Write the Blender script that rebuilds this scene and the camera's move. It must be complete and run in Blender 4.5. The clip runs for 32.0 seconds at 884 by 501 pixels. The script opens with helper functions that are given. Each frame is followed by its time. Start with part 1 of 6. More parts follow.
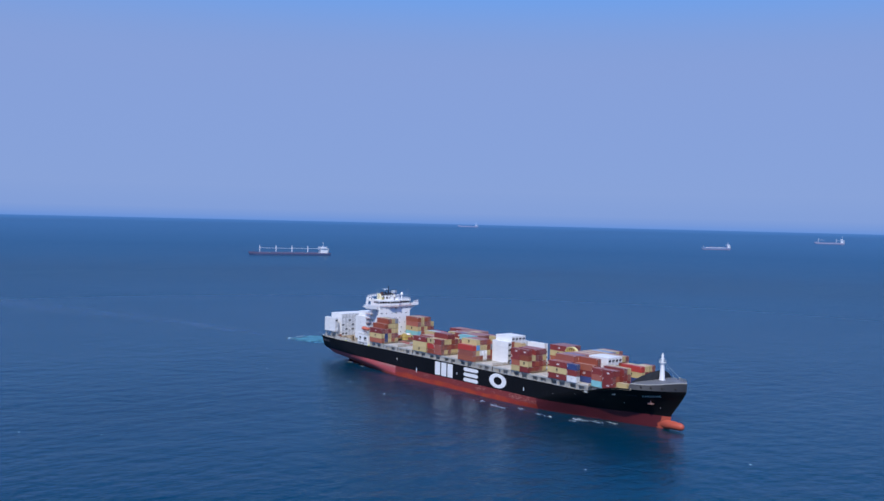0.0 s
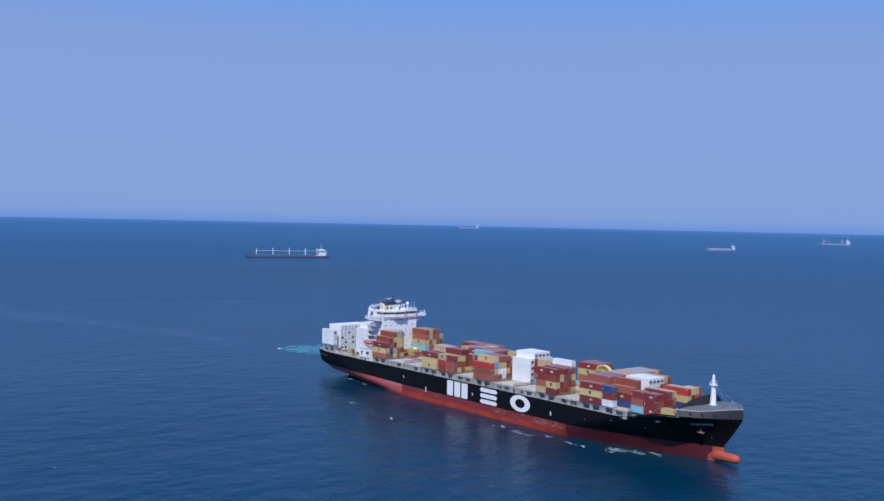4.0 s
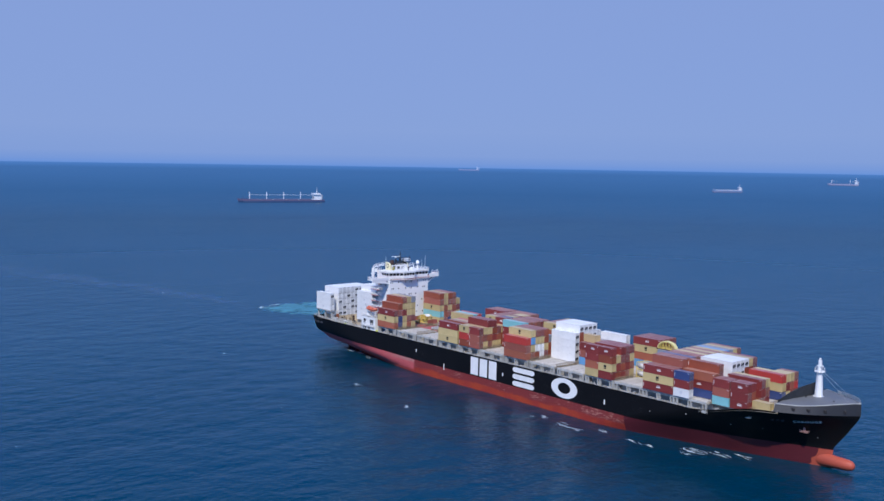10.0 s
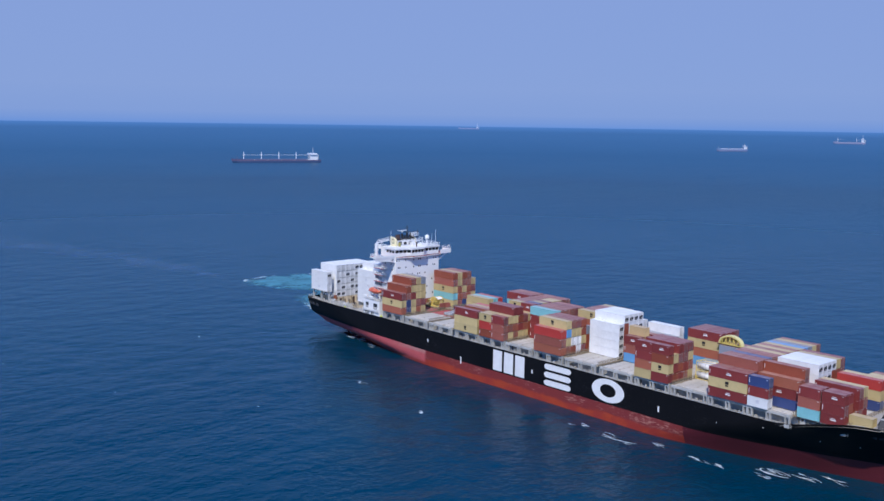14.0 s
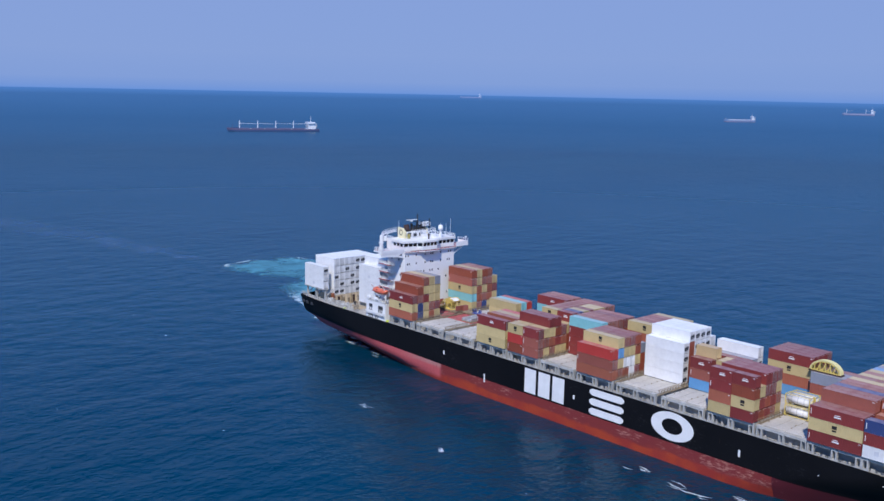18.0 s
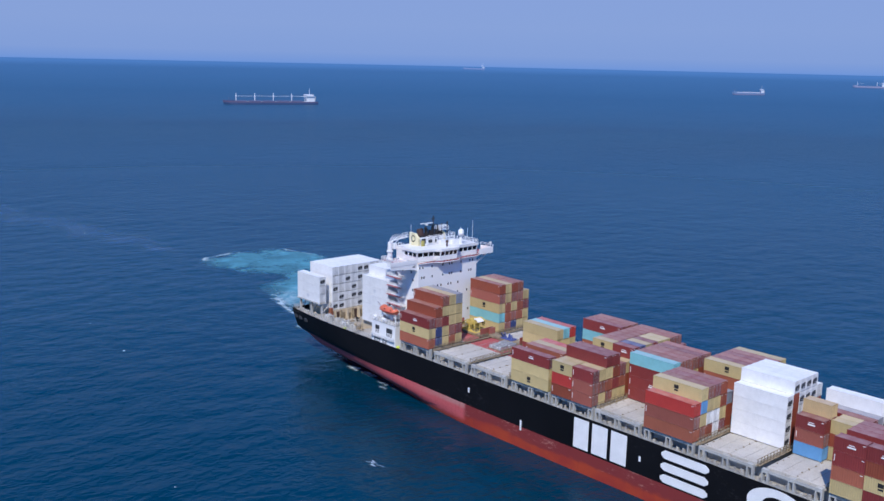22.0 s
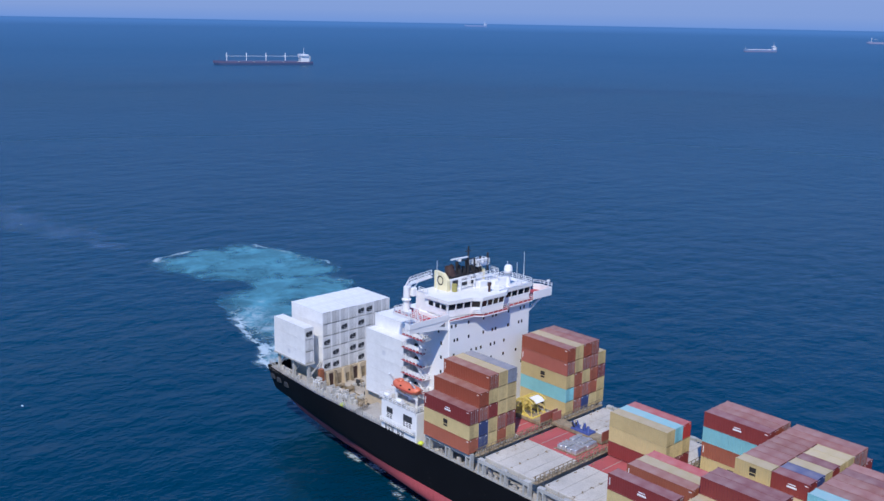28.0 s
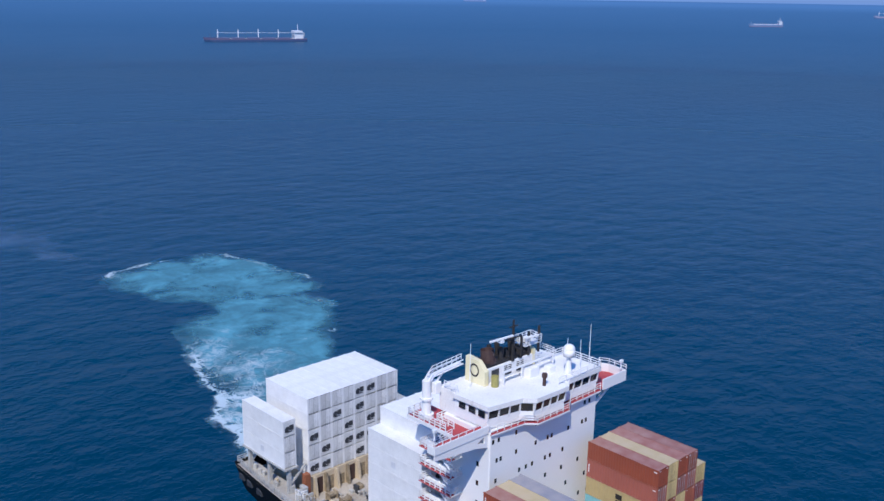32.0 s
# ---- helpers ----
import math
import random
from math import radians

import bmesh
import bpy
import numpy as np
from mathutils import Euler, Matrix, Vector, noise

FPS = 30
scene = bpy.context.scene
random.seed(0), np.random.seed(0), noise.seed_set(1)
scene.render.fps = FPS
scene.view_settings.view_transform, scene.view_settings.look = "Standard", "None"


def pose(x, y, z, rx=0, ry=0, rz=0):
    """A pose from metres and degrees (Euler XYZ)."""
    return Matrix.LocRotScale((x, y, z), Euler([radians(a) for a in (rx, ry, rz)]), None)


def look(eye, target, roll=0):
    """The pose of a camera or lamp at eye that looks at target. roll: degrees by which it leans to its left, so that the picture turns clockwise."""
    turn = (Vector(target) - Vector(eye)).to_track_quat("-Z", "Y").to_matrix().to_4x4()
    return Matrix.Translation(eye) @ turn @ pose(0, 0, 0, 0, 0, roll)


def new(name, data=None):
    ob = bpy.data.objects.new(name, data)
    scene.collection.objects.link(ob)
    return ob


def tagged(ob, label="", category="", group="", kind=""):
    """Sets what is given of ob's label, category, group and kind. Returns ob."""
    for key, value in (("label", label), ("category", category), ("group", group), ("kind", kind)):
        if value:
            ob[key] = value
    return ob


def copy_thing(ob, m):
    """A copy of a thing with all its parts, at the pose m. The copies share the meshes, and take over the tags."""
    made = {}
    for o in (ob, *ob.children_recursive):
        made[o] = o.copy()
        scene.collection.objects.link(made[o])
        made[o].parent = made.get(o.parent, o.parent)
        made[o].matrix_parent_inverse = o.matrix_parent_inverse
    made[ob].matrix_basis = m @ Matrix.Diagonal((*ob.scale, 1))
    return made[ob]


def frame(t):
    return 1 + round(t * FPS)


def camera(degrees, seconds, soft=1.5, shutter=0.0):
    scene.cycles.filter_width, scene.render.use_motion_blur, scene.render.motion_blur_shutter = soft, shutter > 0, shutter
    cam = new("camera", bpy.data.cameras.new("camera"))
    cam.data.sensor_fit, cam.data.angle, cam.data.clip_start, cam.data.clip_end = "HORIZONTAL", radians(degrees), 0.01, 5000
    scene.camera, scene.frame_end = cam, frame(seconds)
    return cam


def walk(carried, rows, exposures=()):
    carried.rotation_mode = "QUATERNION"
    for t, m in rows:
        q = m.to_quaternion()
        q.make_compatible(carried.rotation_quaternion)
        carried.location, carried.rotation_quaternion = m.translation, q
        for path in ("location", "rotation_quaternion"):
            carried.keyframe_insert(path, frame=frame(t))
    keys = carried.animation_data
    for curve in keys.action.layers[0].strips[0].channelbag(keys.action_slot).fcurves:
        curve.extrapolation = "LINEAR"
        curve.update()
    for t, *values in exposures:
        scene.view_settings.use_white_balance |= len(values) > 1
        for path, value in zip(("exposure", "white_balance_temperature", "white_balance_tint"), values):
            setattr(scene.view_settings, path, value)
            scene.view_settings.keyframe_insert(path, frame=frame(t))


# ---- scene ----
cam = camera(49.52, 32.0, soft=1.5)
PATH = [
    (0, (524.42, -343.12, 90.46), (446.294, -280.772, 87.244), 1.34),
    (1, (515.03, -335.66, 90.46), (436.900, -273.323, 87.329), 1.22),
    (2, (505.65, -328.22, 90.48), (427.487, -265.924, 87.389), 1.22),
    (3, (496.29, -320.82, 90.54), (418.132, -258.518, 87.490), 1.21),
    (3.5, (491.64, -317.12, 90.57), (413.485, -254.818, 87.520), 1.23),
    (5.5, (473.14, -302.34, 90.68), (394.954, -240.082, 87.528), 1.10),
    (6, (468.52, -298.65, 90.70), (390.334, -236.394, 87.508), 1.11),
    (6.5, (463.90, -294.97, 90.73), (385.749, -232.721, 86.536), 1.05),
    (7, (459.27, -291.30, 90.78), (381.190, -229.062, 85.212), 1.00),
    (7.5, (454.64, -287.62, 90.84), (376.598, -225.421, 84.435), 1.00),
    (8, (450.02, -283.94, 90.90), (372.013, -221.757, 83.932), 0.96),
    (9, (440.77, -276.56, 91.05), (362.860, -214.383, 83.030), 0.96),
    (10, (431.41, -269.11, 91.23), (353.608, -206.952, 82.131), 0.91),
    (11, (421.87, -261.60, 91.40), (344.185, -199.464, 81.153), 0.86),
    (12, (412.19, -253.99, 91.56), (334.613, -191.926, 80.160), 0.75),
    (13, (402.43, -246.30, 91.68), (324.977, -184.275, 79.289), 0.72),
    (14, (392.60, -238.52, 91.80), (315.241, -176.575, 78.445), 0.81),
    (14.5, (387.66, -234.59, 91.86), (310.341, -172.691, 78.036), 0.78),
    (16.5, (367.82, -218.76, 92.05), (290.684, -157.013, 76.625), 0.94),
    (17, (362.84, -214.80, 92.12), (285.752, -153.097, 76.279), 1.03),
    (18, (352.84, -206.85, 92.28), (275.834, -145.239, 75.738), 1.14),
    (19, (342.83, -198.88, 92.51), (265.893, -137.370, 75.274), 1.18),
    (20, (332.81, -190.90, 92.80), (255.941, -129.513, 74.804), 1.20),
    (21, (322.77, -182.93, 93.14), (245.980, -121.673, 74.426), 1.25),
    (22, (312.79, -174.96, 93.50), (236.080, -113.817, 74.068), 1.24),
    (23, (302.90, -166.98, 93.76), (226.276, -105.947, 73.640), 1.20),
    (24, (293.06, -158.96, 93.84), (216.531, -98.041, 73.058), 1.15),
    (25, (283.13, -150.87, 93.79), (206.678, -90.080, 72.344), 1.10),
    (25.5, (278.07, -146.78, 93.76), (201.690, -86.033, 71.955), 1.02),
    (27.5, (257.53, -130.36, 93.71), (181.405, -69.823, 70.461), 0.98),
    (28, (252.42, -126.23, 93.71), (176.362, -65.747, 70.091), 1.01),
    (29, (242.27, -117.95, 93.73), (166.347, -57.580, 69.414), 0.94),
    (30, (232.18, -109.74, 93.74), (156.390, -49.460, 68.785), 0.84),
    (31, (222.15, -101.60, 93.73), (146.493, -41.395, 68.209), 0.89),
    (32, (212.17, -93.51, 93.75), (136.667, -33.329, 67.727), 0.88),
]
walk(cam, [(t, look(eye, target, roll)) for t, eye, target, roll in PATH], [(0, 0.0, 5600, 14), (32, 0.0, 5600, 14)])

# ---- world, sun, exposure ----
SUN_EL, SUN_AZ = radians(49), radians(-51)
world = bpy.data.worlds.new("world")
world.use_nodes = True
scene.world = world
wn, wl = world.node_tree.nodes, world.node_tree.links
sky = wn.new("ShaderNodeTexSky")
sky.sky_type = "NISHITA"
sky.sun_disc = False
sky.sun_elevation = SUN_EL
sky.sun_rotation = radians(90) - SUN_AZ
sky.altitude = 0
sky.air_density, sky.dust_density, sky.ozone_density = 1.0, 0.25, 4.0
wn["Background"].inputs["Strength"].default_value = 0.075
tint = wn.new("ShaderNodeMix")
tint.data_type, tint.blend_type = "RGBA", "MULTIPLY"
tint.inputs["Factor"].default_value = 1.0
tint.inputs["B"].default_value = (0.85, 1.6, 2.45, 1)
wl.new(sky.outputs["Color"], tint.inputs["A"])
haze = wn.new("ShaderNodeMix")  # even blue haze of the day, thickest low over the water, all round alike
haze.data_type = "RGBA"
way = wn.new("ShaderNodeTexCoord")
parts = wn.new("ShaderNodeSeparateXYZ")
wl.new(way.outputs["Generated"], parts.inputs["Vector"])
thick = wn.new("ShaderNodeMapRange")
thick.interpolation_type = "SMOOTHSTEP"
thick.inputs["From Min"].default_value, thick.inputs["From Max"].default_value = 0.17, 0.40
thick.inputs["To Min"].default_value, thick.inputs["To Max"].default_value = 0.97, 0.06
wl.new(parts.outputs["Z"], thick.inputs["Value"])
wl.new(thick.outputs["Result"], haze.inputs["Factor"])
wl.new(tint.outputs["Result"], haze.inputs["A"])
rise = wn.new("ShaderNodeMapRange")  # the haze turns from lavender to clear blue as it thins
rise.interpolation_type = "SMOOTHSTEP"
rise.inputs["From Min"].default_value, rise.inputs["From Max"].default_value = 0.15, 0.36
wl.new(parts.outputs["Z"], rise.inputs["Value"])
hue = wn.new("ShaderNodeMix")
hue.data_type = "RGBA"
wl.new(rise.outputs["Result"], hue.inputs["Factor"])
hue.inputs["A"].default_value = (3.55, 4.6, 7.45, 1)
hue.inputs["B"].default_value = (0.3, 4.2, 9.3, 1)
wl.new(hue.outputs["Result"], haze.inputs["B"])
wl.new(haze.outputs["Result"], wn["Background"].inputs["Color"])
sun = new("sun", bpy.data.lights.new("sun", "SUN"))
sun.data.energy, sun.data.angle, sun.data.color = 4.3, radians(0.6), (1.0, 0.88, 0.69)
sun_way = Vector((math.cos(SUN_EL) * math.cos(SUN_AZ), math.cos(SUN_EL) * math.sin(SUN_AZ), math.sin(SUN_EL)))
sun.matrix_world = look(sun_way * 1000, (0, 0, 0))


# ---- materials ----
def material(name):
    m = bpy.data.materials.new(name)
    m.use_nodes = True
    return m, m.node_tree.nodes, m.node_tree.links, m.node_tree.nodes["Principled BSDF"]


def paint(name, rgb, rough=0.5, metal=0.0, wear=0.12, rust=0.0, rust_rgb=(0.16, 0.06, 0.03), scale=0.35, random_value=0.0, bump=0.02, top_mix=0.0, scuff=0.0, scuff_rgb=(0.5, 0.3, 0.28)):
    """Painted steel: soft fading, fine grain, streaks of rust that run down."""
    m, n, l, b = material(name)
    co = n.new("ShaderNodeTexCoord")
    big = n.new("ShaderNodeTexNoise")
    big.inputs["Scale"].default_value, big.inputs["Detail"].default_value = scale, 6
    l.new(co.outputs["Object"], big.inputs["Vector"])
    fine = n.new("ShaderNodeTexNoise")
    fine.inputs["Scale"].default_value, fine.inputs["Detail"].default_value = 5.0, 4
    l.new(co.outputs["Object"], fine.inputs["Vector"])
    add = n.new("ShaderNodeMath")
    add.operation = "ADD"
    l.new(big.outputs["Fac"], add.inputs[0])
    l.new(fine.outputs["Fac"], add.inputs[1])
    ramp = n.new("ShaderNodeMapRange")
    ramp.inputs["From Min"].default_value, ramp.inputs["From Max"].default_value = 0.7, 1.3
    ramp.inputs["To Min"].default_value, ramp.inputs["To Max"].default_value = 1 - wear, 1 + wear
    l.new(add.outputs[0], ramp.inputs["Value"])
    value = ramp.outputs["Result"]
    if random_value:
        info = n.new("ShaderNodeObjectInfo")
        rnd = n.new("ShaderNodeMapRange")
        rnd.inputs["To Min"].default_value, rnd.inputs["To Max"].default_value = 1 - random_value, 1 + random_value
        l.new(info.outputs["Random"], rnd.inputs["Value"])
        mul = n.new("ShaderNodeMath")
        mul.operation = "MULTIPLY"
        l.new(value, mul.inputs[0])
        l.new(rnd.outputs["Result"], mul.inputs[1])
        value = mul.outputs[0]
    hsv = n.new("ShaderNodeHueSaturation")
    hsv.inputs["Color"].default_value = (*rgb, 1)
    l.new(value, hsv.inputs["Value"])
    colour = hsv.outputs["Color"]
    if rust:
        stretch = n.new("ShaderNodeMapping")
        stretch.inputs["Scale"].default_value = (1.1, 1.1, 0.16)
        l.new(co.outputs["Object"], stretch.inputs["Vector"])
        streak = n.new("ShaderNodeTexNoise")
        streak.inputs["Scale"].default_value, streak.inputs["Detail"].default_value = 1.6, 7
        l.new(stretch.outputs["Vector"], streak.inputs["Vector"])
        cut = n.new("ShaderNodeMapRange")
        cut.inputs["From Min"].default_value, cut.inputs["From Max"].default_value = 0.72 - 0.3 * rust, 0.86 - 0.2 * rust
        l.new(streak.outputs["Fac"], cut.inputs["Value"])
        mix = n.new("ShaderNodeMix")
        mix.data_type = "RGBA"
        l.new(cut.outputs["Result"], mix.inputs["Factor"])
        l.new(colour, mix.inputs["A"])
        mix.inputs["B"].default_value = (*rust_rgb, 1)
        colour = mix.outputs["Result"]
    if scuff:
        # rubbed patches, longer along the plating than high
        along = n.new("ShaderNodeMapping")
        along.inputs["Scale"].default_value = (0.9, 0.9, 1.6)
        l.new(co.outputs["Object"], along.inputs["Vector"])
        rub = n.new("ShaderNodeTexNoise")
        rub.inputs["Scale"].default_value, rub.inputs["Detail"].default_value, rub.inputs["Roughness"].default_value = 1.0, 9, 0.72
        l.new(along.outputs["Vector"], rub.inputs["Vector"])
        zone = n.new("ShaderNodeTexNoise")
        zone.inputs["Scale"].default_value, zone.inputs["Detail"].default_value = 0.06, 3
        l.new(co.outputs["Object"], zone.inputs["Vector"])
        both = n.new("ShaderNodeMath")
        both.operation, both.inputs[1].default_value = "MULTIPLY_ADD", 0.7
        l.new(zone.outputs["Fac"], both.inputs[0])
        l.new(rub.outputs["Fac"], both.inputs[2])
        edge = n.new("ShaderNodeMapRange")
        edge.inputs["From Min"].default_value, edge.inputs["From Max"].default_value = 1.06 - 0.3 * scuff, 1.2 - 0.25 * scuff
        l.new(both.outputs[0], edge.inputs["Value"])
        worn = n.new("ShaderNodeMix")
        worn.data_type = "RGBA"
        l.new(edge.outputs["Result"], worn.inputs["Factor"])
        l.new(colour, worn.inputs["A"])
        worn.inputs["B"].default_value = (*scuff_rgb, 1)
        colour = worn.outputs["Result"]
    if top_mix:
        # upward faces mix unevenly towards a pale grey-brown
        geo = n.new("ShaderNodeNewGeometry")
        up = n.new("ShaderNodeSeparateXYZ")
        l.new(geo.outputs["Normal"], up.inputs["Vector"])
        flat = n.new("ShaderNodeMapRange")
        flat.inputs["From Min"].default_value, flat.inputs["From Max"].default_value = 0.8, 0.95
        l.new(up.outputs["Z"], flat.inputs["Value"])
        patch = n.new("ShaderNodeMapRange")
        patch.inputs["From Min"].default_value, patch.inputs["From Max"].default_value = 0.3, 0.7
        patch.inputs["To Min"].default_value, patch.inputs["To Max"].default_value = top_mix * 0.5, top_mix * 1.5
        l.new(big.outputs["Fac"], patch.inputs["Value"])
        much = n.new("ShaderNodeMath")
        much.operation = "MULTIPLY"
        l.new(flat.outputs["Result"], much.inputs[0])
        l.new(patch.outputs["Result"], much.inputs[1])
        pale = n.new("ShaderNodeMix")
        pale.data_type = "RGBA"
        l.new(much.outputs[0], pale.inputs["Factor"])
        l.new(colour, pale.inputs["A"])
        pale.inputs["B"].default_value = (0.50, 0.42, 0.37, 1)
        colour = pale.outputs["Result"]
    l.new(colour, b.inputs["Base Color"])
    b.inputs["Metallic"].default_value = metal
    rr = n.new("ShaderNodeMapRange")
    rr.inputs["To Min"].default_value, rr.inputs["To Max"].default_value = max(0.05, rough - 0.1), min(1, rough + 0.12)
    l.new(fine.outputs["Fac"], rr.inputs["Value"])
    l.new(rr.outputs["Result"], b.inputs["Roughness"])
    if bump:
        bp = n.new("ShaderNodeBump")
        bp.inputs["Strength"].default_value, bp.inputs["Distance"].default_value = 0.5, bump
        l.new(add.outputs[0], bp.inputs["Height"])
        l.new(bp.outputs["Normal"], b.inputs["Normal"])
    return m


def sea_material():
    """Deep blue water: swell, wind waves and ripples as relief, darker and lighter drifts."""
    m, n, l, b = material("sea_water")
    co = n.new("ShaderNodeTexCoord")

    def noise_at(scale, detail, stretch, turn, rough=0.55):
        mp = n.new("ShaderNodeMapping")
        mp.inputs["Rotation"].default_value = (0, 0, radians(turn))
        mp.inputs["Scale"].default_value = stretch
        l.new(co.outputs["Object"], mp.inputs["Vector"])
        t = n.new("ShaderNodeTexNoise")
        t.inputs["Scale"].default_value, t.inputs["Detail"].default_value = scale, detail
        t.inputs["Roughness"].default_value = rough
        l.new(mp.outputs["Vector"], t.inputs["Vector"])
        return t.outputs["Fac"]

    swell = noise_at(0.05, 2, (1.0, 0.6, 1), 55)
    waves = noise_at(0.12, 4, (1.0, 0.75, 1), 70, 0.6)
    chop = noise_at(0.45, 4, (1.0, 0.8, 1), 20, 0.62)
    gust = noise_at(0.012, 3, (1.0, 0.5, 1), 35)

    def times(a, f, more=None):
        q = n.new("ShaderNodeMath")
        q.operation = "MULTIPLY_ADD"
        l.new(a, q.inputs[0])
        q.inputs[1].default_value = f
        q.inputs[2].default_value = 0.0
        if more is not None:
            l.new(more, q.inputs[2])
        return q.outputs[0]

    height = times(chop, 0.65, times(waves, 2.4, times(swell, 2.2)))
    # waves grow small against the eye's reach far out: the sheet lies smoother there
    far = n.new("ShaderNodeVectorMath")
    far.operation = "DISTANCE"
    far.inputs[1].default_value = (150.0, -60.0, 0.0)
    l.new(co.outputs["Object"], far.inputs[0])
    calm = n.new("ShaderNodeMapRange")
    calm.inputs["From Min"].default_value, calm.inputs["From Max"].default_value = 300.0, 9000.0
    calm.inputs["To Min"].default_value, calm.inputs["To Max"].default_value = 0.44, 0.12
    l.new(far.outputs["Value"], calm.inputs["Value"])
    breeze = n.new("ShaderNodeMapRange")
    breeze.inputs["From Min"].default_value, breeze.inputs["From Max"].default_value = 0.3, 0.7
    breeze.inputs["To Min"].default_value, breeze.inputs["To Max"].default_value = 0.7, 1.3
    l.new(gust, breeze.inputs["Value"])
    strength = n.new("ShaderNodeMath")
    strength.operation = "MULTIPLY"
    l.new(calm.outputs["Result"], strength.inputs[0])
    l.new(breeze.outputs["Result"], strength.inputs[1])
    bp = n.new("ShaderNodeBump")
    bp.inputs["Distance"].default_value = 1.0
    l.new(strength.outputs[0], bp.inputs["Strength"])
    l.new(height, bp.inputs["Height"])
    l.new(bp.outputs["Normal"], b.inputs["Normal"])
    drift = noise_at(0.004, 4, (1.0, 0.35, 1), 40)
    mr = n.new("ShaderNodeMapRange")
    mr.inputs["From Min"].default_value, mr.inputs["From Max"].default_value = 0.3, 0.7
    l.new(drift, mr.inputs["Value"])
    mix = n.new("ShaderNodeMix")
    mix.data_type = "RGBA"
    mix.inputs["A"].default_value = (0.0, 0.023, 0.047, 1)
    mix.inputs["B"].default_value = (0.0, 0.031, 0.061, 1)
    l.new(mr.outputs["Result"], mix.inputs["Factor"])
    l.new(mix.outputs["Result"], b.inputs["Base Color"])
    blur = n.new("ShaderNodeMapRange")  # far waves too small to tell apart read as roughness
    blur.inputs["From Min"].default_value, blur.inputs["From Max"].default_value = 200.0, 2500.0
    blur.inputs["To Min"].default_value, blur.inputs["To Max"].default_value = 0.23, 0.45
    l.new(far.outputs["Value"], blur.inputs["Value"])
    glaze = n.new("ShaderNodeMapRange")  # and the calm outer sea lies smooth
    glaze.inputs["From Min"].default_value, glaze.inputs["From Max"].default_value = 5000.0, 12000.0
    glaze.inputs["To Min"].default_value, glaze.inputs["To Max"].default_value = 1.0, 0.25
    l.new(far.outputs["Value"], glaze.inputs["Value"])
    sheen = n.new("ShaderNodeMath")
    sheen.operation = "MULTIPLY"
    l.new(blur.outputs["Result"], sheen.inputs[0])
    l.new(glaze.outputs["Result"], sheen.inputs[1])
    l.new(sheen.outputs[0], b.inputs["Roughness"])
    b.inputs["Specular IOR Level"].default_value = 0.47
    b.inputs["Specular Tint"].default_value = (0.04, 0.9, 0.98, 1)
    b.inputs["IOR"].default_value = 1.33
    return m


def foam_material(name, rgb, cover, scale, soft, edge=1.0, stretch=(1, 1, 1)):
    """Aerated water that lets the sea show through between its flecks; thins out towards the rim (uv x: 0 at the rim, 1 inside)."""
    m, n, l, b = material(name)
    out = n["Material Output"]
    co = n.new("ShaderNodeTexCoord")
    mp = n.new("ShaderNodeMapping")
    mp.inputs["Scale"].default_value = stretch
    l.new(co.outputs["Object"], mp.inputs["Vector"])
    t = n.new("ShaderNodeTexNoise")
    t.inputs["Scale"].default_value, t.inputs["Detail"].default_value = scale, 8
    t.inputs["Roughness"].default_value, t.inputs["Distortion"].default_value = 0.62, 1.2
    l.new(mp.outputs["Vector"], t.inputs["Vector"])
    uv = n.new("ShaderNodeUVMap")
    sep = n.new("ShaderNodeSeparateXYZ")
    l.new(uv.outputs["UV"], sep.inputs["Vector"])
    add = n.new("ShaderNodeMath")
    add.operation, add.inputs[1].default_value = "MULTIPLY_ADD", edge
    l.new(sep.outputs["X"], add.inputs[0])
    l.new(t.outputs["Fac"], add.inputs[2])
    mr = n.new("ShaderNodeMapRange")
    mr.inputs["From Min"].default_value = 0.5 + edge - cover
    mr.inputs["From Max"].default_value = 0.5 + edge - cover + soft
    l.new(add.outputs[0], mr.inputs["Value"])
    clear = n.new("ShaderNodeBsdfTransparent")
    mx = n.new("ShaderNodeMixShader")
    l.new(mr.outputs["Result"], mx.inputs["Fac"])
    l.new(clear.outputs["BSDF"], mx.inputs[1])
    l.new(b.outputs["BSDF"], mx.inputs[2])
    l.new(mx.outputs["Shader"], out.inputs["Surface"])
    b.inputs["Base Color"].default_value = (*rgb, 1)
    b.inputs["Roughness"].default_value = 0.6
    return m


